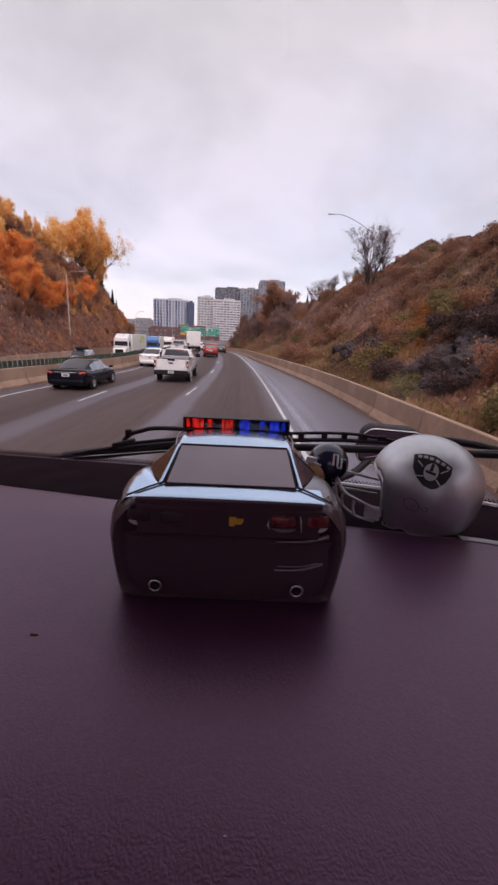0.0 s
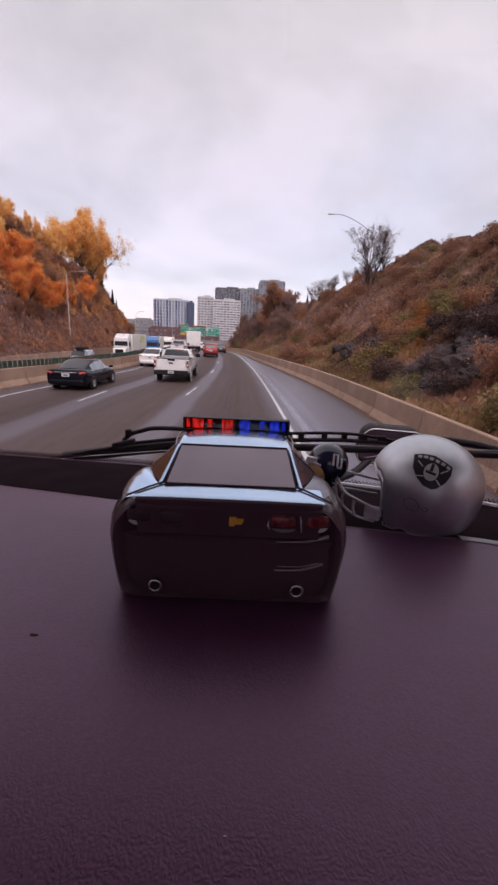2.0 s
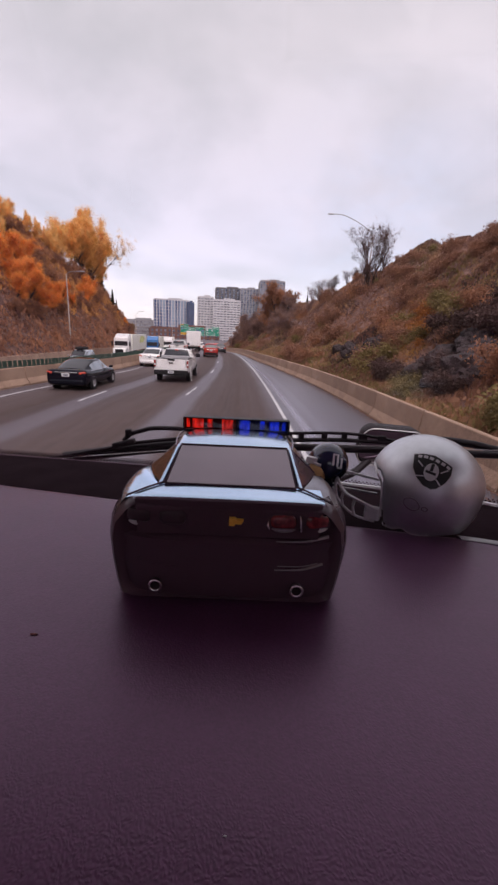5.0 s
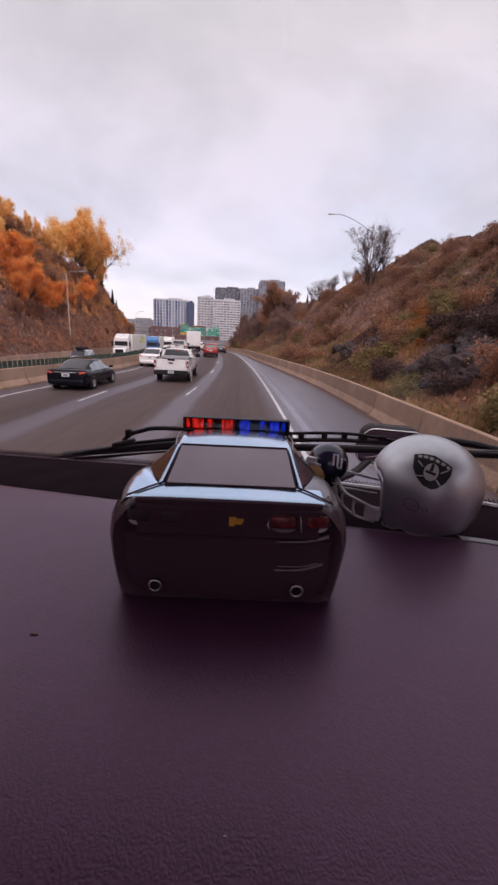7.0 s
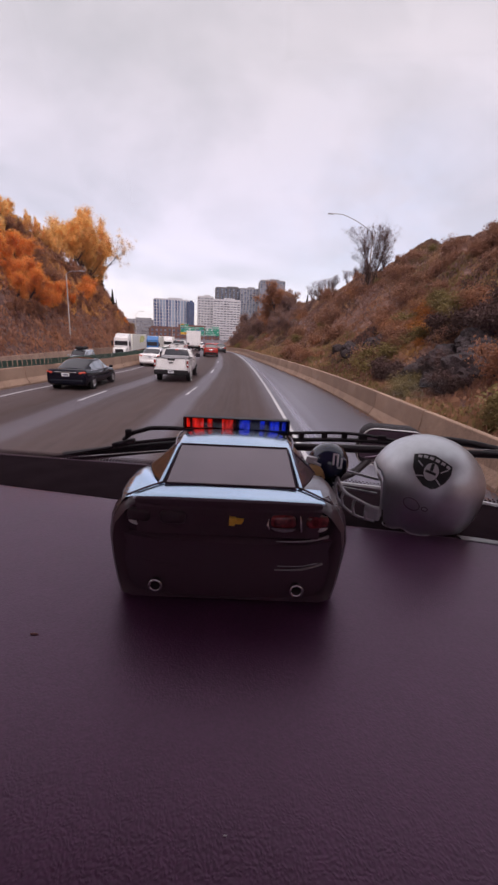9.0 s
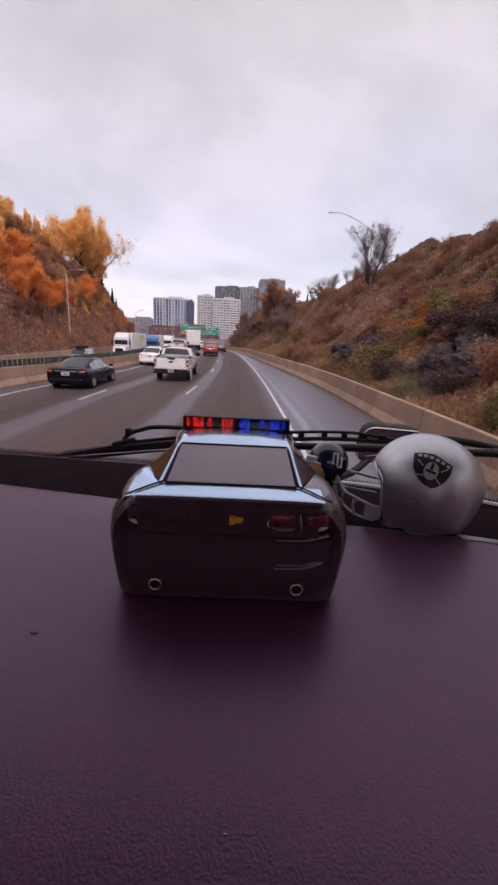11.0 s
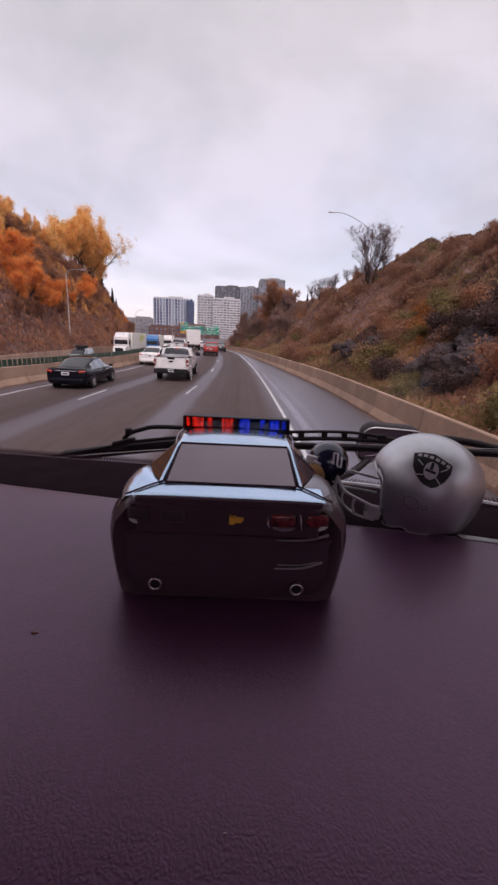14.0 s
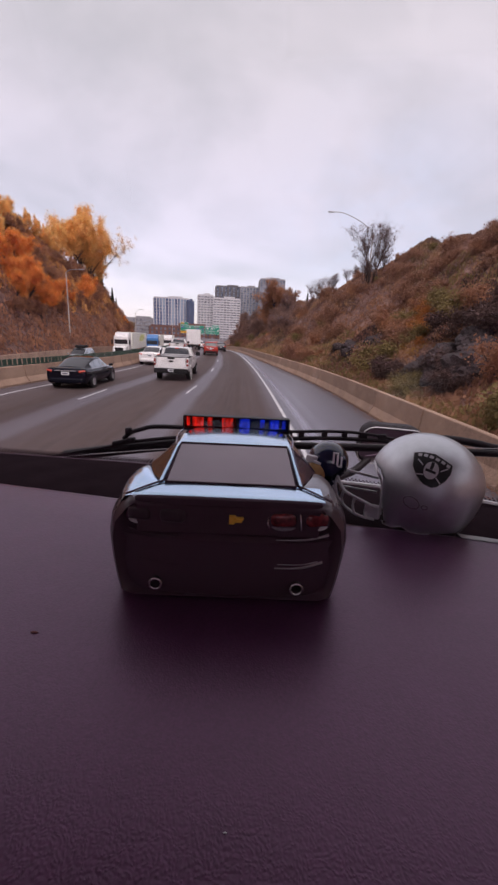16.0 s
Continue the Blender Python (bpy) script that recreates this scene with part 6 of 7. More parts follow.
for sg in (-1, 1):
    q = [(sg * 0.0725, 0.0835, 0.0755), (sg * 0.0512, 0.0840, 0.0955), (sg * 0.0500, 0.130, 0.0955), (sg * 0.0690, 0.150, 0.0670)]
    qq = [(sg * 0.0530, 0.030, 0.0815), (sg * 0.0508, 0.0800, 0.0948), (sg * 0.0722 - 0.003 * (sg > 0), 0.0815, 0.0764 - 0.002 * (sg > 0)), (sg * 0.0645 - 0.002 * (sg > 0), 0.054, 0.0775 - 0.001 * (sg > 0))]
    part("quarter_window", loft([[(x - sg * 0.002, y, z - 0.002) for x, y, z in qq], [(x + sg * 0.0012, y, z + 0.0012) for x, y, z in qq]]), M["amber"] if sg < 0 else M["toyglass"], toy, "translucent rear quarter window")
    part("side_window", loft([[(x - sg * 0.0008, y, z) for x, y, z in q], [(x + sg * 0.0012, y, z) for x, y, z in q]]), M["amber"] if sg < 0 else M["toyglass"], toy, "translucent side window")
    part("roof_pillar", tube([(sg * 0.0490, 0.0825, 0.0965), (sg * 0.0505, 0.055, 0.0900), (sg * 0.0528, 0.024, 0.0822)], [0.0014, 0.0016, 0.0018], 8), M["toy_sky_silver"], toy, smooth=60)
    arch = []
    for s, xi, zi, xo, zo, bulge in ((0.008, 0.0500, 0.0790, 0.0745, 0.0770, 0.001), (0.024, 0.0515, 0.0805, 0.0790, 0.0772, 0.0022), (0.040, 0.0590, 0.0790, 0.0805, 0.0782, 0.0032),
                                     (0.056, 0.0655, 0.0780, 0.0800, 0.0788, 0.0030), (0.072, 0.0705, 0.0772, 0.0785, 0.0772, 0.0016), (0.095, 0.0720, 0.0690, 0.0790, 0.0670, 0.001)):
        zo -= 0.0022 * (sg > 0)
        bulge *= 0.45 if sg > 0 else 0.9
        row = [(xi + (xo - xi) * k / 5, zi + (zo - zi) * k / 5 + bulge * math.sin(math.pi * k / 5)) for k in range(6)] + [(xo + 0.0028, zo - 0.0035), (xo + 0.0038, zo - 0.0075)]
        arch.append([(sg * x, s, z) for x, z in row])
    # The shoulders differ only by reflection: bright left and dim right are coloured in.
    part("haunch", loft(arch, None, False, False), M["toy_sky_silver"] if sg < 0 else M["dullsilver"], toy, "polished rear shoulder with the sky's reflection in its colour" if sg < 0 else "rear shoulder coloured darker for its dim reflection", smooth=80)
    part("panel_gap", tube(smooth_curve([(sg * 0.0495, 0.0250, 0.0838), (sg * 0.0600, 0.0170, 0.0822), (sg * 0.0730, 0.0060, 0.0795)], 5), 0.0007, 6), M["black"], toy)
deck = [[(x, s + 0.004 * (x / 0.066) ** 4, z - 0.0022 * (x / 0.066) ** 4) for x in [-0.0680 + 0.0068 * i for i in range(21)]] for s, z in ((0.0002, 0.0790), (0.0002, 0.0816), (0.0006, 0.0820), (0.006, 0.0822), (0.016, 0.0829), (0.0235, 0.0832), (0.0235, 0.076), (0.0002, 0.076))]
part("boot_lid", loft(deck, None, False, False), M["toy_sky_silver"], toy, "polished boot lid with sky blue in its colour", smooth=50)
part("lid_edge", loft([[(x, -0.0016 + 0.004 * (x / 0.066) ** 4 + d, z - 0.0022 * (x / 0.066) ** 4) for d, z in ((0.0, 0.0720), (-0.0010, 0.0780), (-0.0008, 0.0812), (0.0016, 0.0818), (0.003, 0.0790))] for x in [-0.0655 + 0.00655 * i for i in range(21)]]), M["black"], toy, smooth=60)
part("rear_panel", boxes(((0, -0.0012, 0.0660), (0.128, 0.004, 0.0215), 0.0015)), M["black"], toy, "recessed dull black light panel")


def lens_bulge(cx, cz, w, h, deep, y0, yaw):
    """A rounded, slightly domed lens that faces the cab."""
    rings = []
    for f, d in ((1.0, 0.0), (0.97, 0.5), (0.86, 0.8), (0.6, 0.95), (0.25, 1.0)):
        ring = round_rect(w / 2 * f, h / 2 * f, h * 0.36 * f, 0.0)
        rings.append([Matrix.Rotation(radians(yaw), 3, "Z") @ Vector((x, -deep * d, z)) + Vector((cx, y0, cz)) for x, _, z in ring])
    return loft(rings)


for sg in (-1, 1):
    for x, w, yaw in ((0.0385, 0.0180, 2), (0.0622, 0.0168, 12)):
        far_one = x > 0.05
        y0 = -0.0022 + 0.0022 * far_one
        rim = part("light_housing", lens_bulge(sg * x, 0.0672, w + 0.0040, 0.0150, 0.0012, y0, sg * yaw), M["toyblack"], toy, "black tail light housing", smooth=50)
        # Right lens keeps its red; the left is coloured black for shade.
        lamp = part("tail_light", lens_bulge(sg * x, 0.0688, w, 0.0094, 0.0026, y0 - 0.0010, sg * yaw), M["toytail"] if sg > 0 else M["smoked"], toy, "clear red rounded tail light" if sg > 0 else "tail light with its shade coloured in black", smooth=60)
        if sg < 0 and not far_one:
            continue
        bowl = [Vector((sg * x + w * 0.46 * u, y0 - 0.0016 + 0.0016 * u * u * far_one * (1 if u * sg > 0 else 0), 0.0634 - 0.0012 * (1 - u * u))) for u in (-1, -0.7, -0.35, 0, 0.35, 0.7, 1)]
        part("light_rim", tube(bowl, [0.0004, 0.0012, 0.0015, 0.0016, 0.0015, 0.0012, 0.0004], 8), M["mask"] if far_one else M["dullsilver"], lamp, "pale grey curved lower reflector", smooth=60)
    if sg > 0:
        part("chrome_edge", tube([(sg * 0.0505, -0.0046, 0.0625), (sg * 0.0502, -0.0050, 0.0690), (sg * 0.0496, -0.0042, 0.0738)], [0.0010, 0.0009, 0.0005], 8), M["chrome"], toy, smooth=60)
        part("chrome_edge", tube([(sg * 0.0282, -0.0042, 0.0705), (sg * 0.0272, -0.0046, 0.0665), (sg * 0.0285, -0.0042, 0.0628)], [0.0005, 0.0011, 0.0008], 8), M["chrome"], toy, smooth=60)
    for z0, rise, x0, x1, r0, r1 in ((0.0538, 0.0020, 0.034, 0.0715, 0.0005, 0.0017), (0.0344, 0.0006, 0.036, 0.0680, 0.0004, 0.0006), (0.0312, 0.0024, 0.034, 0.0690, 0.0006, 0.0015)):
        if sg < 0:
            r0, r1 = 0.0003, 0.0004
        pts = smooth_curve([(sg * x0, -0.0044, z0), (sg * (x0 * 0.45 + x1 * 0.55), -0.0038, z0 + 0.3 * rise), (sg * x1, 0.0022, z0 + rise)], 5)
        part("bumper_crease", tube(pts, [r0 + (r1 - r0) * (k / (len(pts) - 1)) ** 1.5 for k in range(len(pts))], 6), M["crease"] if sg > 0 else M["toyblack"], toy, "bumper edge with its highlight coloured in" if sg > 0 else "", smooth=60)
    circle = [(sg * 0.0508 + 0.0043 * math.cos(q * math.pi / 10), -0.0062, 0.0160 + 0.0043 * math.sin(q * math.pi / 10)) for q in range(21)]
    pipe = part("exhaust_tip", tube(circle, 0.0011, 8), M["chrome"], toy, "round chrome exhaust tip", smooth=60)
    part("exhaust_bore", spin([(0.0005, 0.0), (0.0040, 0.0), (0.0040, 0.006), (0.0005, 0.006)], 14, pose(sg * 0.0508, 0.0, 0.0160, 90, 0, 0)), M["wiper"], pipe)
bumper_st = [[(x, -0.0040 + 0.9 * (x / 0.08) ** 4 * 0.012 + dy, z) for dy, z in ((0.0035, 0.005), (0.0005, 0.013), (-0.0006, 0.030), (0.0002, 0.044), (-0.0008, 0.051), (0.004, 0.0545), (0.010, 0.053), (0.010, 0.005))] for x in [-0.0770 + 0.011 * i for i in range(15)]]
part("rear_bumper", loft(bumper_st), M["toyblack"], toy, smooth=45)
part("badge", loft([[(x * 0.0048 + 0.0054, yy, 0.0684 + z * 0.0025) for x, z in ((-1.0, 1.0), (-0.1, 1.0), (0.05, 0.55), (1.05, 0.55), (0.75, -0.45), (-0.1, -0.45), (-0.25, -1.0), (-1.0, -1.0))] for yy in (-0.0075, -0.0030)]), M["gold"], toy, "small gold badge")
for sg in (-1, 1):
    for s in (0.045, 0.178):
        w = part("wheel", spin([(0.016, -0.011), (0.0265, -0.011), (0.0285, -0.008), (0.0285, 0.008), (0.0265, 0.011), (0.016, 0.011)], 28, pose(sg * 0.0675, s, 0.0285, 0, 90, 0), None, False), M["tyre"], toy, smooth=40)
        part("rim", spin([(0.001, sg * 0.009), (0.006, sg * 0.010), (0.015, sg * 0.008), (0.017, sg * 0.0112), (0.017, 0), (0.001, 0)], 20, pose(sg * 0.0675, s, 0.0285, 0, 90, 0)), M["bumper"], w, smooth=40)
BS, BW = 0.135, 0.905
bar = part("light_bar", boxes(((0, BS, 0.0985), (0.1150 * BW, 0.010, 0.0030), 0.001), ((0, BS, 0.1118), (0.1170 * BW, 0.010, 0.0010), 0.0004), ((-0.0580 * BW, BS, 0.105), (0.0012, 0.010, 0.014)), ((0.0580 * BW, BS, 0.105), (0.0012, 0.010, 0.014)), ((0, BS, 0.105), (0.0016, 0.0095, 0.013)), ((0, BS + 0.0045, 0.105), (0.1150 * BW, 0.001, 0.013))), M["wiper"], toy, "black frame of the light bar")
for sg, mm, word in ((-1, "redbar", "red"), (1, "bluebar", "blue")):
    part("lens", boxes(((sg * 0.0290 * BW, BS - 0.0004, 0.1056), (0.0558 * BW, 0.0090, 0.0118), 0.001)), M[mm], bar, "clear " + word + " cover")
for x, w, h, mm in ((-0.0540, 0.0040, 0.0100, "redlamp"), (-0.0434, 0.0125, 0.0108, "redlamp"), (-0.0300, 0.0052, 0.0090, "redlamp"), (-0.0102, 0.0125, 0.0110, "redlamp"), (0.0090, 0.0115, 0.0104, "bluelamp"), (0.0288, 0.0056, 0.0086, "bluelamp"), (0.0418, 0.0115, 0.0104, "bluelamp"), (0.0530, 0.0040, 0.0095, "bluelamp")):
    x, w = x * BW, w * BW
    cell = boxes(((x, BS + 0.0015, 0.1056), (w, 0.0022, h), 0.0010))
    for q in range(3):
        box(cell, (x + (q - 1) * w * 0.3, BS - 0.0004, 0.1056 + 0.0012 * math.sin(q * 4 + x * 900)), (w * 0.2, 0.0024, h * (0.5 + 0.2 * (q % 2))), 0.0006)
    part("lamp", cell, M[mm], bar, "glowing lamp cell")
for sg in (-1, 1):
    part("bar_strap", tube(smooth_curve([(sg * 0.0520, BS - 0.005, 0.0985), (sg * 0.0538, BS - 0.030, 0.0985), (sg * 0.0515, BS - 0.052, 0.0955)], 5), 0.0010, 6), M["toyglass"], bar, smooth=60)


# ------------------------------------------------------------------ silver helmet
HC = Vector((0.2035, 0.4115, 2.4050))
RX, RY, RZ = 0.0605, 0.0605, 0.0545
AWAY = pose(0, 0, 0, 0, 0, -20)
helmet = thing("football_helmet", "silver miniature football helmet with black shield decal and grey mask", "helmet", Matrix.Translation(HC) @ Matrix.Scale(0.957, 4))


def brow(z):
    """How far forward the shell reaches at each height of the face opening."""
    return float(np.interp(z, [-0.060, -0.050, -0.040, -0.030, -0.012, 0.004, 0.014, 0.022], [-0.034, -0.038, -0.043, -0.045, -0.046, -0.048, -0.0530, -0.075]))


NZ, NA = 64, 120


def shell_point(z, a):
    """A place on the shell at height z (1 at the crown) and angle a."""
    ball = math.sqrt(max(0.0004, 1 - z * z))
    tuck = 0.10 + 0.15 * math.exp(-((math.degrees(a) - 292) / 38) ** 2)
    skirt = 1 - tuck * (z / 0.86) ** 2 if z < 0 else ball
    r = skirt + (ball - skirt) * 0.20 * max(0.0, math.cos(a - 0.1)) ** 0.7
    x, y, zz = RX * r * math.cos(a), RY * r * math.sin(a), RZ * z
    if x > 0:
        x *= 1.0 + 0.04 * (1 - abs(z))
    x = max(x, brow(zz)) if zz < 0.022 else x
    if zz < -0.040:
        zz += 0.006 * math.exp(-((x + 0.020) / 0.007) ** 2) * ((-0.040 - zz) / 0.009)
    return x, y, zz


Z_LOW = math.cos(radians(149.2))
rings = [[shell_point(math.cos(radians(2 + 147.2 * i / (NZ - 1))), 2 * math.pi * k / NA) for k in range(NA)] for i in range(NZ)]
rings.insert(0, [(0.0003 * math.cos(2 * math.pi * k / NA), 0.0003 * math.sin(2 * math.pi * k / NA), RZ) for k in range(NA)])
shell = part("shell", loft(rings, None, False), M["silver"], helmet, smooth=70)
bm = bmesh.new()
bm.from_mesh(shell.data)
gone = [f for f in bm.faces if f.calc_center_median().x < brow(f.calc_center_median().z) + 0.004 and f.calc_center_median().z < 0.016 and abs(f.calc_center_median().y) < 0.040]
bmesh.ops.delete(bm, geom=gone, context="FACES")
bm.to_mesh(shell.data)
bm.free()
thick = shell.modifiers.new("thickness", "SOLIDIFY")
thick.thickness, thick.offset = 0.0022, -1
shell.matrix_basis = AWAY
liner_r = [[(max(RX * 0.90 * math.cos(2 * math.pi * k / 32) * s, -0.034), RY * 0.90 * math.sin(2 * math.pi * k / 32) * s, z) for k in range(32)] for z, s in ((0.040, 0.55), (0.025, 0.85), (0.0, 0.98), (-0.025, 0.92), (-0.044, 0.84))]
part("liner", loft(liner_r), M["liner"], helmet, "black foam lining", smooth=60).matrix_basis = AWAY


DN = Vector((-0.0165, -0.0485, 0.0310))
DU = Vector((0.93, -0.36, -0.04)).normalized()
DV = Vector((DN.x / RX ** 2, DN.y / RY ** 2, DN.z / RZ ** 2)).cross(DU).normalized()
if DV.z < 0:
    DV = -DV


def on_shell(u, v, lift):
    """A place on the shell beside the decal's middle: u along it, v up."""
    p = DN + DU * u + DV * v
    k = 1 / math.sqrt((p.x / RX) ** 2 + (p.y / RY) ** 2 + (p.z / RZ) ** 2)
    p = p * k
    return p + Vector((p.x / RX ** 2, p.y / RY ** 2, p.z / RZ ** 2)).normalized() * lift


def decal(name, outline, material, lift, parent, rings_n=7):
    """A thin plate moulded to the near side of the shell."""
    cx = sum(p[0] for p in outline) / len(outline)
    cz = sum(p[1] for p in outline) / len(outline)
    bm = bmesh.new()
    mid = bm.verts.new(on_shell(cx, cz, lift))
    prev = None
    for k in range(1, rings_n + 1):
        f = k / rings_n
        cur = [bm.verts.new(on_shell(cx + (x - cx) * f, cz + (z - cz) * f, lift)) for x, z in outline]
        for i in range(len(cur)):
            j = (i + 1) % len(cur)
            if prev:
                bm.faces.new((prev[i], prev[j], cur[j], cur[i]))
            else:
                bm.faces.new((mid, cur[i], cur[j]))
        prev = cur
    low = [bm.verts.new(on_shell(x, z, -0.0005)) for x, z in outline]
    for i in range(len(low)):
        j = (i + 1) % len(low)
        bm.faces.new((prev[i], prev[j], low[j], low[i]))
    return part(name, bm, material, parent, smooth=60)


def shield_line(k):
    pts = [(-0.0225, 0.0165), (-0.012, 0.0178), (-0.001, 0.0170), (0.0005, 0.0172), (0.011, 0.0115), (0.0205, 0.0070), (0.0195, -0.004), (0.0145, -0.0140), (0.0065, -0.0225), (0.001, -0.0245), (-0.008, -0.0215), (-0.0160, -0.0130), (-0.0212, -0.002)]
    fine_ = []
    for i in range(len(pts)):
        a_, b_ = pts[i], pts[(i + 1) % len(pts)]
        fine_ += [(a_[0] + (b_[0] - a_[0]) * t / 3, a_[1] + (b_[1] - a_[1]) * t / 3) for t in range(3)]
    return [(x * k, z * k) for x, z in fine_]


decal("decal_border", shield_line(1.0), M["decalgrey"], 0.0004, helmet)
decal("decal", shield_line(0.95), M["shield"], 0.0007, helmet)


def patch(cx, cz, w, h, ang, n=8, oval=False):
    out = []
    a_ = radians(ang)
    for k in range(n * 4):
        if oval:
            t = 2 * math.pi * k / (n * 4)
            u, v = w / 2 * math.cos(t), h / 2 * math.sin(t)
        else:
            s_, f = divmod(k, n)
            f /= n
            u, v = ((-1 + 2 * f, 1), (1, 1 - 2 * f), (1 - 2 * f, -1), (-1, -1 + 2 * f))[s_]
            u, v = u * w / 2, v * h / 2
        out.append((cx + u * math.cos(a_) - v * math.sin(a_), cz + u * math.sin(a_) + v * math.cos(a_)))
    return out


for cx, cz, w, h, ang in ((-0.0145, 0.0130, 0.0042, 0.0034, -8), (-0.0085, 0.0128, 0.0042, 0.0034, -12), (-0.0025, 0.0115, 0.0042, 0.0034, -18), (0.0035, 0.0095, 0.0042, 0.0034, -22), (0.0092, 0.0072, 0.0042, 0.0034, -25), (0.0148, 0.0044, 0.0042, 0.0034, -28)):
    decal("print_bar", patch(cx, cz, w, h, ang, 3), M["decalgrey"], 0.0010, helmet, 2)
decal("print_shape", patch(-0.0015, -0.0040, 0.0145, 0.0200, -8, 6, True), M["decalgrey"], 0.0010, helmet, 3)
decal("print_shape", patch(-0.0010, 0.0010, 0.0030, 0.0085, -10, 3), M["shield"], 0.0013, helmet, 2)
decal("print_shape", patch(-0.0020, -0.0050, 0.0105, 0.0028, -14, 3), M["shield"], 0.0013, helmet, 2)
for cx, cz, ang in ((-0.0128, 0.0040, -48), (0.0112, -0.0010, 34), (-0.0125, -0.0100, 6), (0.0065, -0.0140, -48)):
    decal("print_stroke", patch(cx, cz, 0.0085, 0.0013, ang, 3), M["decalgrey"], 0.0010, helmet, 2)
for cx, cz, r in ((-0.0200, -0.0560, 0.0112), (-0.0010, -0.0585, 0.0040)):
    ringpts = [on_shell(cx + r * 1.05 * math.cos(t * math.pi / 8), cz + r * 1.25 * math.sin(t * math.pi / 8), 0.0017) for t in range(17)]
    part("ear_ring", tube(ringpts, 0.0006, 6), M["dullsilver"], helmet, smooth=60)
# light edging of the face opening and lower rim
edge_pts = [(-0.0570, 0.0190), (-0.0520, 0.0135), (-0.0470, 0.0040), (-0.0450, -0.012), (-0.0440, -0.028), (-0.0430, -0.036)]
part("edging", tube(smooth_curve([(x, -0.0405 * (1 if i else 0.4), z) for i, (x, z) in enumerate(edge_pts)], 5), 0.0013, 6), M["mask"], helmet, "pale moulded edge of the face opening", smooth=60).matrix_basis = AWAY
low_pts = [shell_point(Z_LOW, radians(215 + 3 * k)) for k in range(23)]
part("edging", tube([(x, y - 0.0004, z - 0.0002) for x, y, z in low_pts], 0.0007, 6), M["mask"], helmet, "pale moulded lower edge", smooth=60).matrix_basis = AWAY
# face mask of bent wire
mask = part("face_mask", tube(smooth_curve([(-0.0500, -0.040, -0.0285), (-0.0730, -0.0350, -0.0225), (-0.0870, -0.0250, -0.0195), (-0.0980, -0.012, -0.0080), (-0.1030, 0.0, -0.0040), (-0.0980, 0.014, -0.006), (-0.0860, 0.028, -0.012), (-0.050, 0.040, -0.020)], 6), 0.0019, 8), M["mask"], helmet, "grey bent-wire face mask", smooth=60)
mask.matrix_basis = AWAY
for pts in (
    [(-0.0490, -0.040, -0.0440), (-0.0700, -0.036, -0.0430), (-0.0880, -0.024, -0.0370), (-0.1010, -0.008, -0.0260), (-0.1030, 0.006, -0.0250), (-0.0900, 0.026, -0.034), (-0.050, 0.040, -0.040)],
    [(-0.0980, -0.012, -0.0080), (-0.0990, -0.012, -0.0180), (-0.0965, -0.014, -0.0300)],
    [(-0.0870, -0.0250, -0.0195), (-0.0890, -0.024, -0.0290), (-0.0870, -0.025, -0.0375)],
    [(-0.0730, -0.0350, -0.0225), (-0.0745, -0.0350, -0.0330), (-0.0720, -0.0355, -0.0425)],
    [(-0.0590, -0.0385, -0.0262), (-0.0600, -0.0385, -0.0350), (-0.0585, -0.0385, -0.0440)],
    [(-0.1030, 0.0, -0.0040), (-0.1045, 0.0, -0.014), (-0.1030, 0.0, -0.0255)],
):
    part("wire", tube(smooth_curve(pts, 5), 0.0016, 8), M["mask"], mask, smooth=60)
part("jaw_pad", boxes(((-0.052, -0.036, -0.036), (0.018, 0.006, 0.018), 0.003)), M["mask"], helmet).matrix_basis = AWAY

# ------------------------------------------------------------------ small helmeted figurine, one plain mesh
fig = bmesh.new()


def blob(c, r, mi, squash=(1, 1, 1)):
    g = bmesh.ops.create_uvsphere(fig, u_segments=28, v_segments=18, radius=1, matrix=pose(*c) @ Matrix.Diagonal((r * squash[0], r * squash[1], r * squash[2], 1)))
    for f in {f for v in g["verts"] for f in v.link_faces}:
        f.material_index = mi
        f.smooth = True


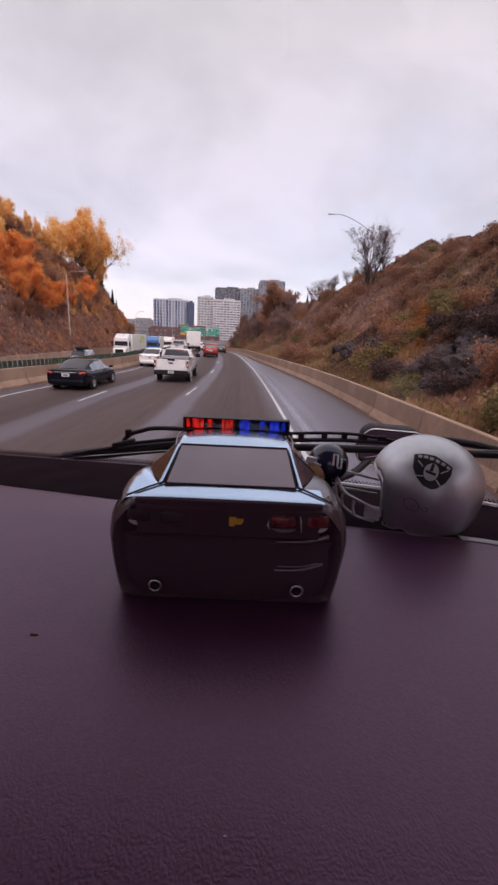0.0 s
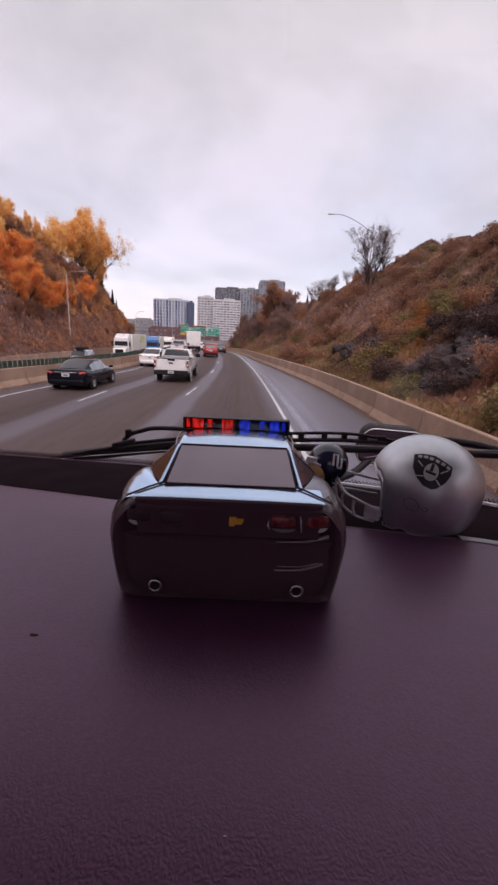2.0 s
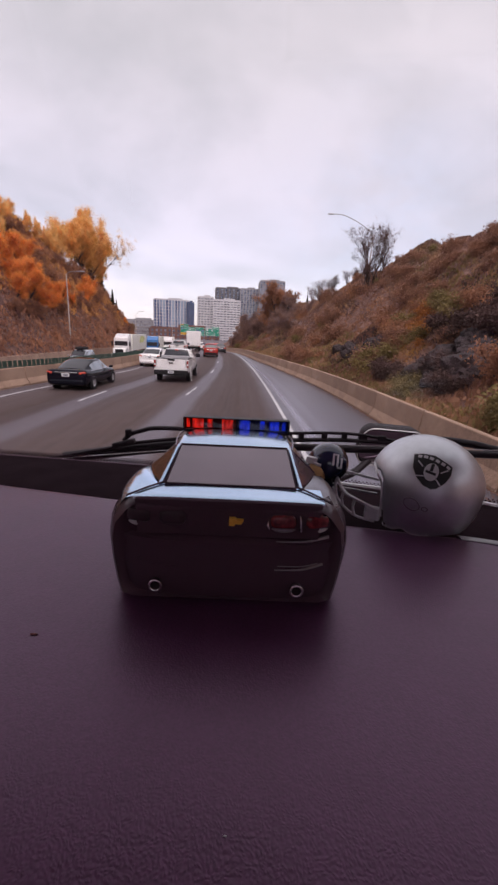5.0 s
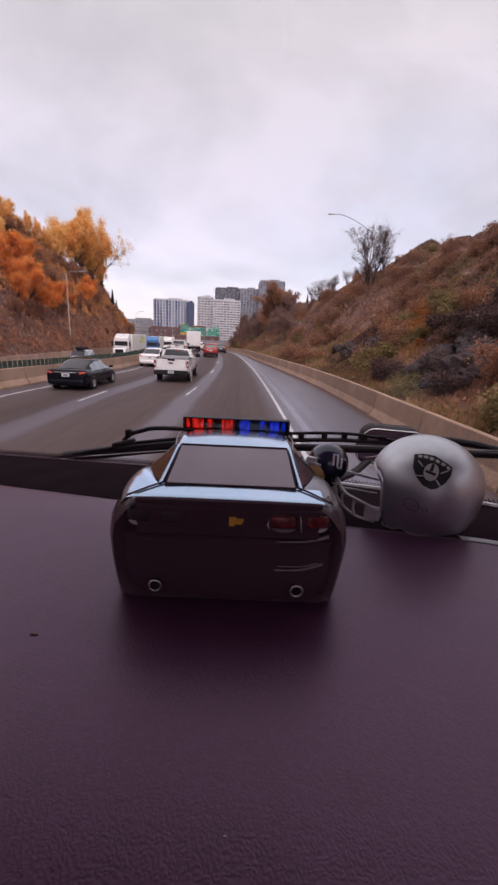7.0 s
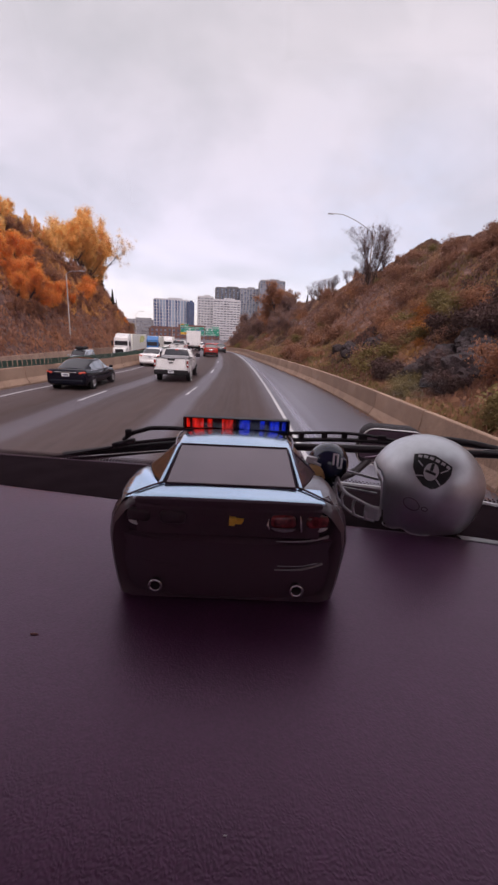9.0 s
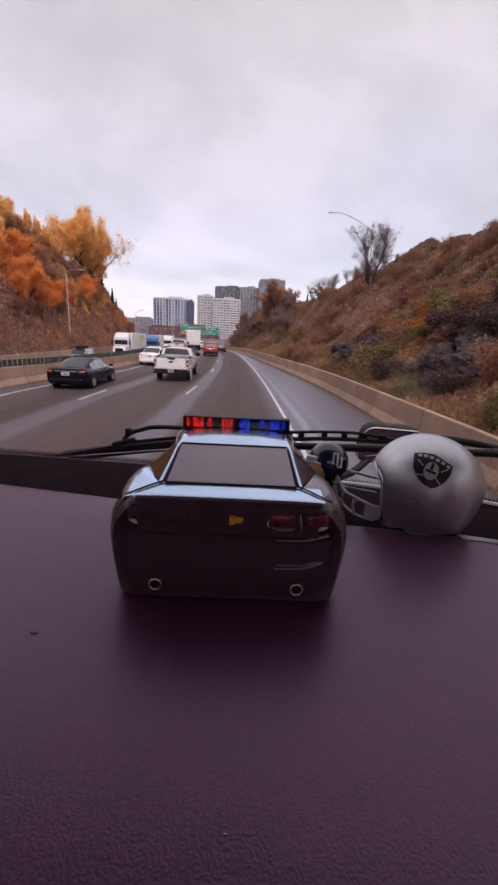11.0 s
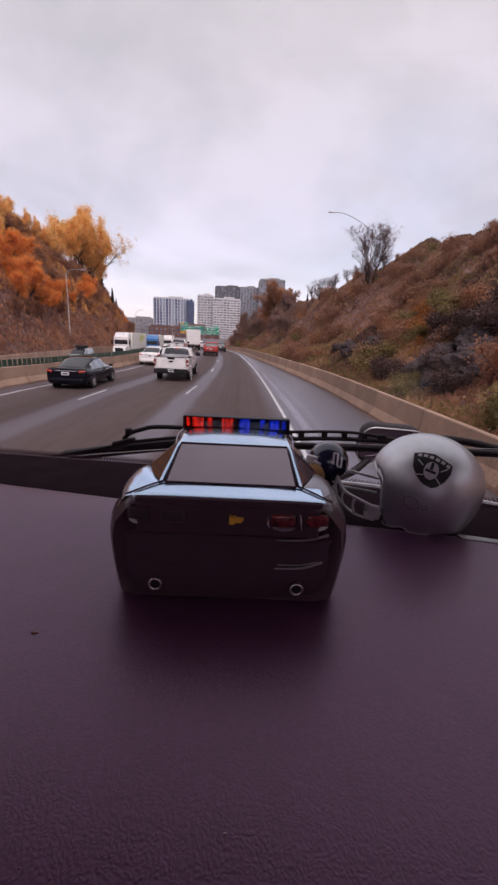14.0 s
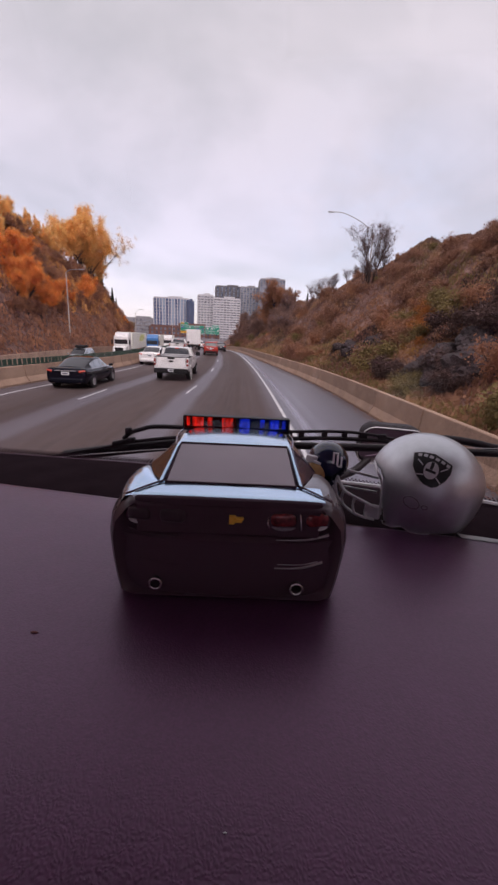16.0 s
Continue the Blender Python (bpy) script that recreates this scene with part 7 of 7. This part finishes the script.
def block(c, s, mi, rot=(0, 0, 0), bev=0.0008):
    n0 = len(fig.faces)
    box(fig, c, s, bev, rot)
    fig.faces.ensure_lookup_table()
    for f in fig.faces[n0:]:
        f.material_index = mi


blob((0.0, 0.0, 0.0650), 0.0245, 0, (1.0, 1.0, 1.0))


def brim(u, v, w):
    """A place on the figurine: u across, v up and w out towards the cab."""
    return (0.976 * u - 0.22 * w, -0.22 * u - 0.976 * w, 0.0650 + v)


blob(brim(-0.0135, -0.0105, 0.0180), 0.0125, 1, (0.95, 1.0, 1.12))
blob(brim(-0.0265, -0.0100, 0.0190), 0.0042, 1, (1.0, 1.0, 0.8))
block(brim(-0.0190, 0.0065, 0.0180), (0.0130, 0.006, 0.0080), 2, (0, 6, -13))
block(brim(-0.0120, 0.0035, 0.0225), (0.0090, 0.004, 0.0030), 2, (0, 14, -13))
block(brim(-0.0275, -0.0010, 0.0100), (0.0050, 0.008, 0.0075), 2, (0, 30, -13))
block(brim(-0.0160, -0.0060, 0.0318), (0.0070, 0.0020, 0.0016), 3, (0, 10, -13))
block(brim(-0.0090, -0.0090, 0.0318), (0.0070, 0.0020, 0.0016), 3, (0, -14, -13))
for u, v, wd, ht, tilt in ((0.0060, 0.0100, 0.0024, 0.0120, 6), (0.0105, 0.0085, 0.0024, 0.0125, 8), (0.0150, 0.0060, 0.0024, 0.0130, 12), (0.0083, 0.0155, 0.0070, 0.0020, 10), (0.0133, 0.0010, 0.0065, 0.0020, 12)):
    block(brim(u, v, math.sqrt(0.0245 ** 2 - u * u - v * v) - 0.0002), (wd, 0.0016, ht), 2, (-math.degrees(math.asin(v / 0.0245)), tilt, -13 + math.degrees(math.asin(u / 0.0245))), 0.0003)
blob((0.0, 0.0, 0.027), 0.0175, 0, (1.1, 0.9, 1.0))
blob((0.0, 0.0, 0.006), 0.0170, 3, (1.0, 1.0, 0.35))
figurine = part("figurine", fig, M["navy"])
for q in ("tan", "whiteplastic", "black"):
    figurine.data.materials.append(M[q])
figurine.matrix_basis = Matrix.Translation((0.1030, 0.452, 2.3440)) @ pose(0, 0, 0, 0, 0, 0)

tagged(figurine, "small plastic figurine in a navy football helmet", "figurine")
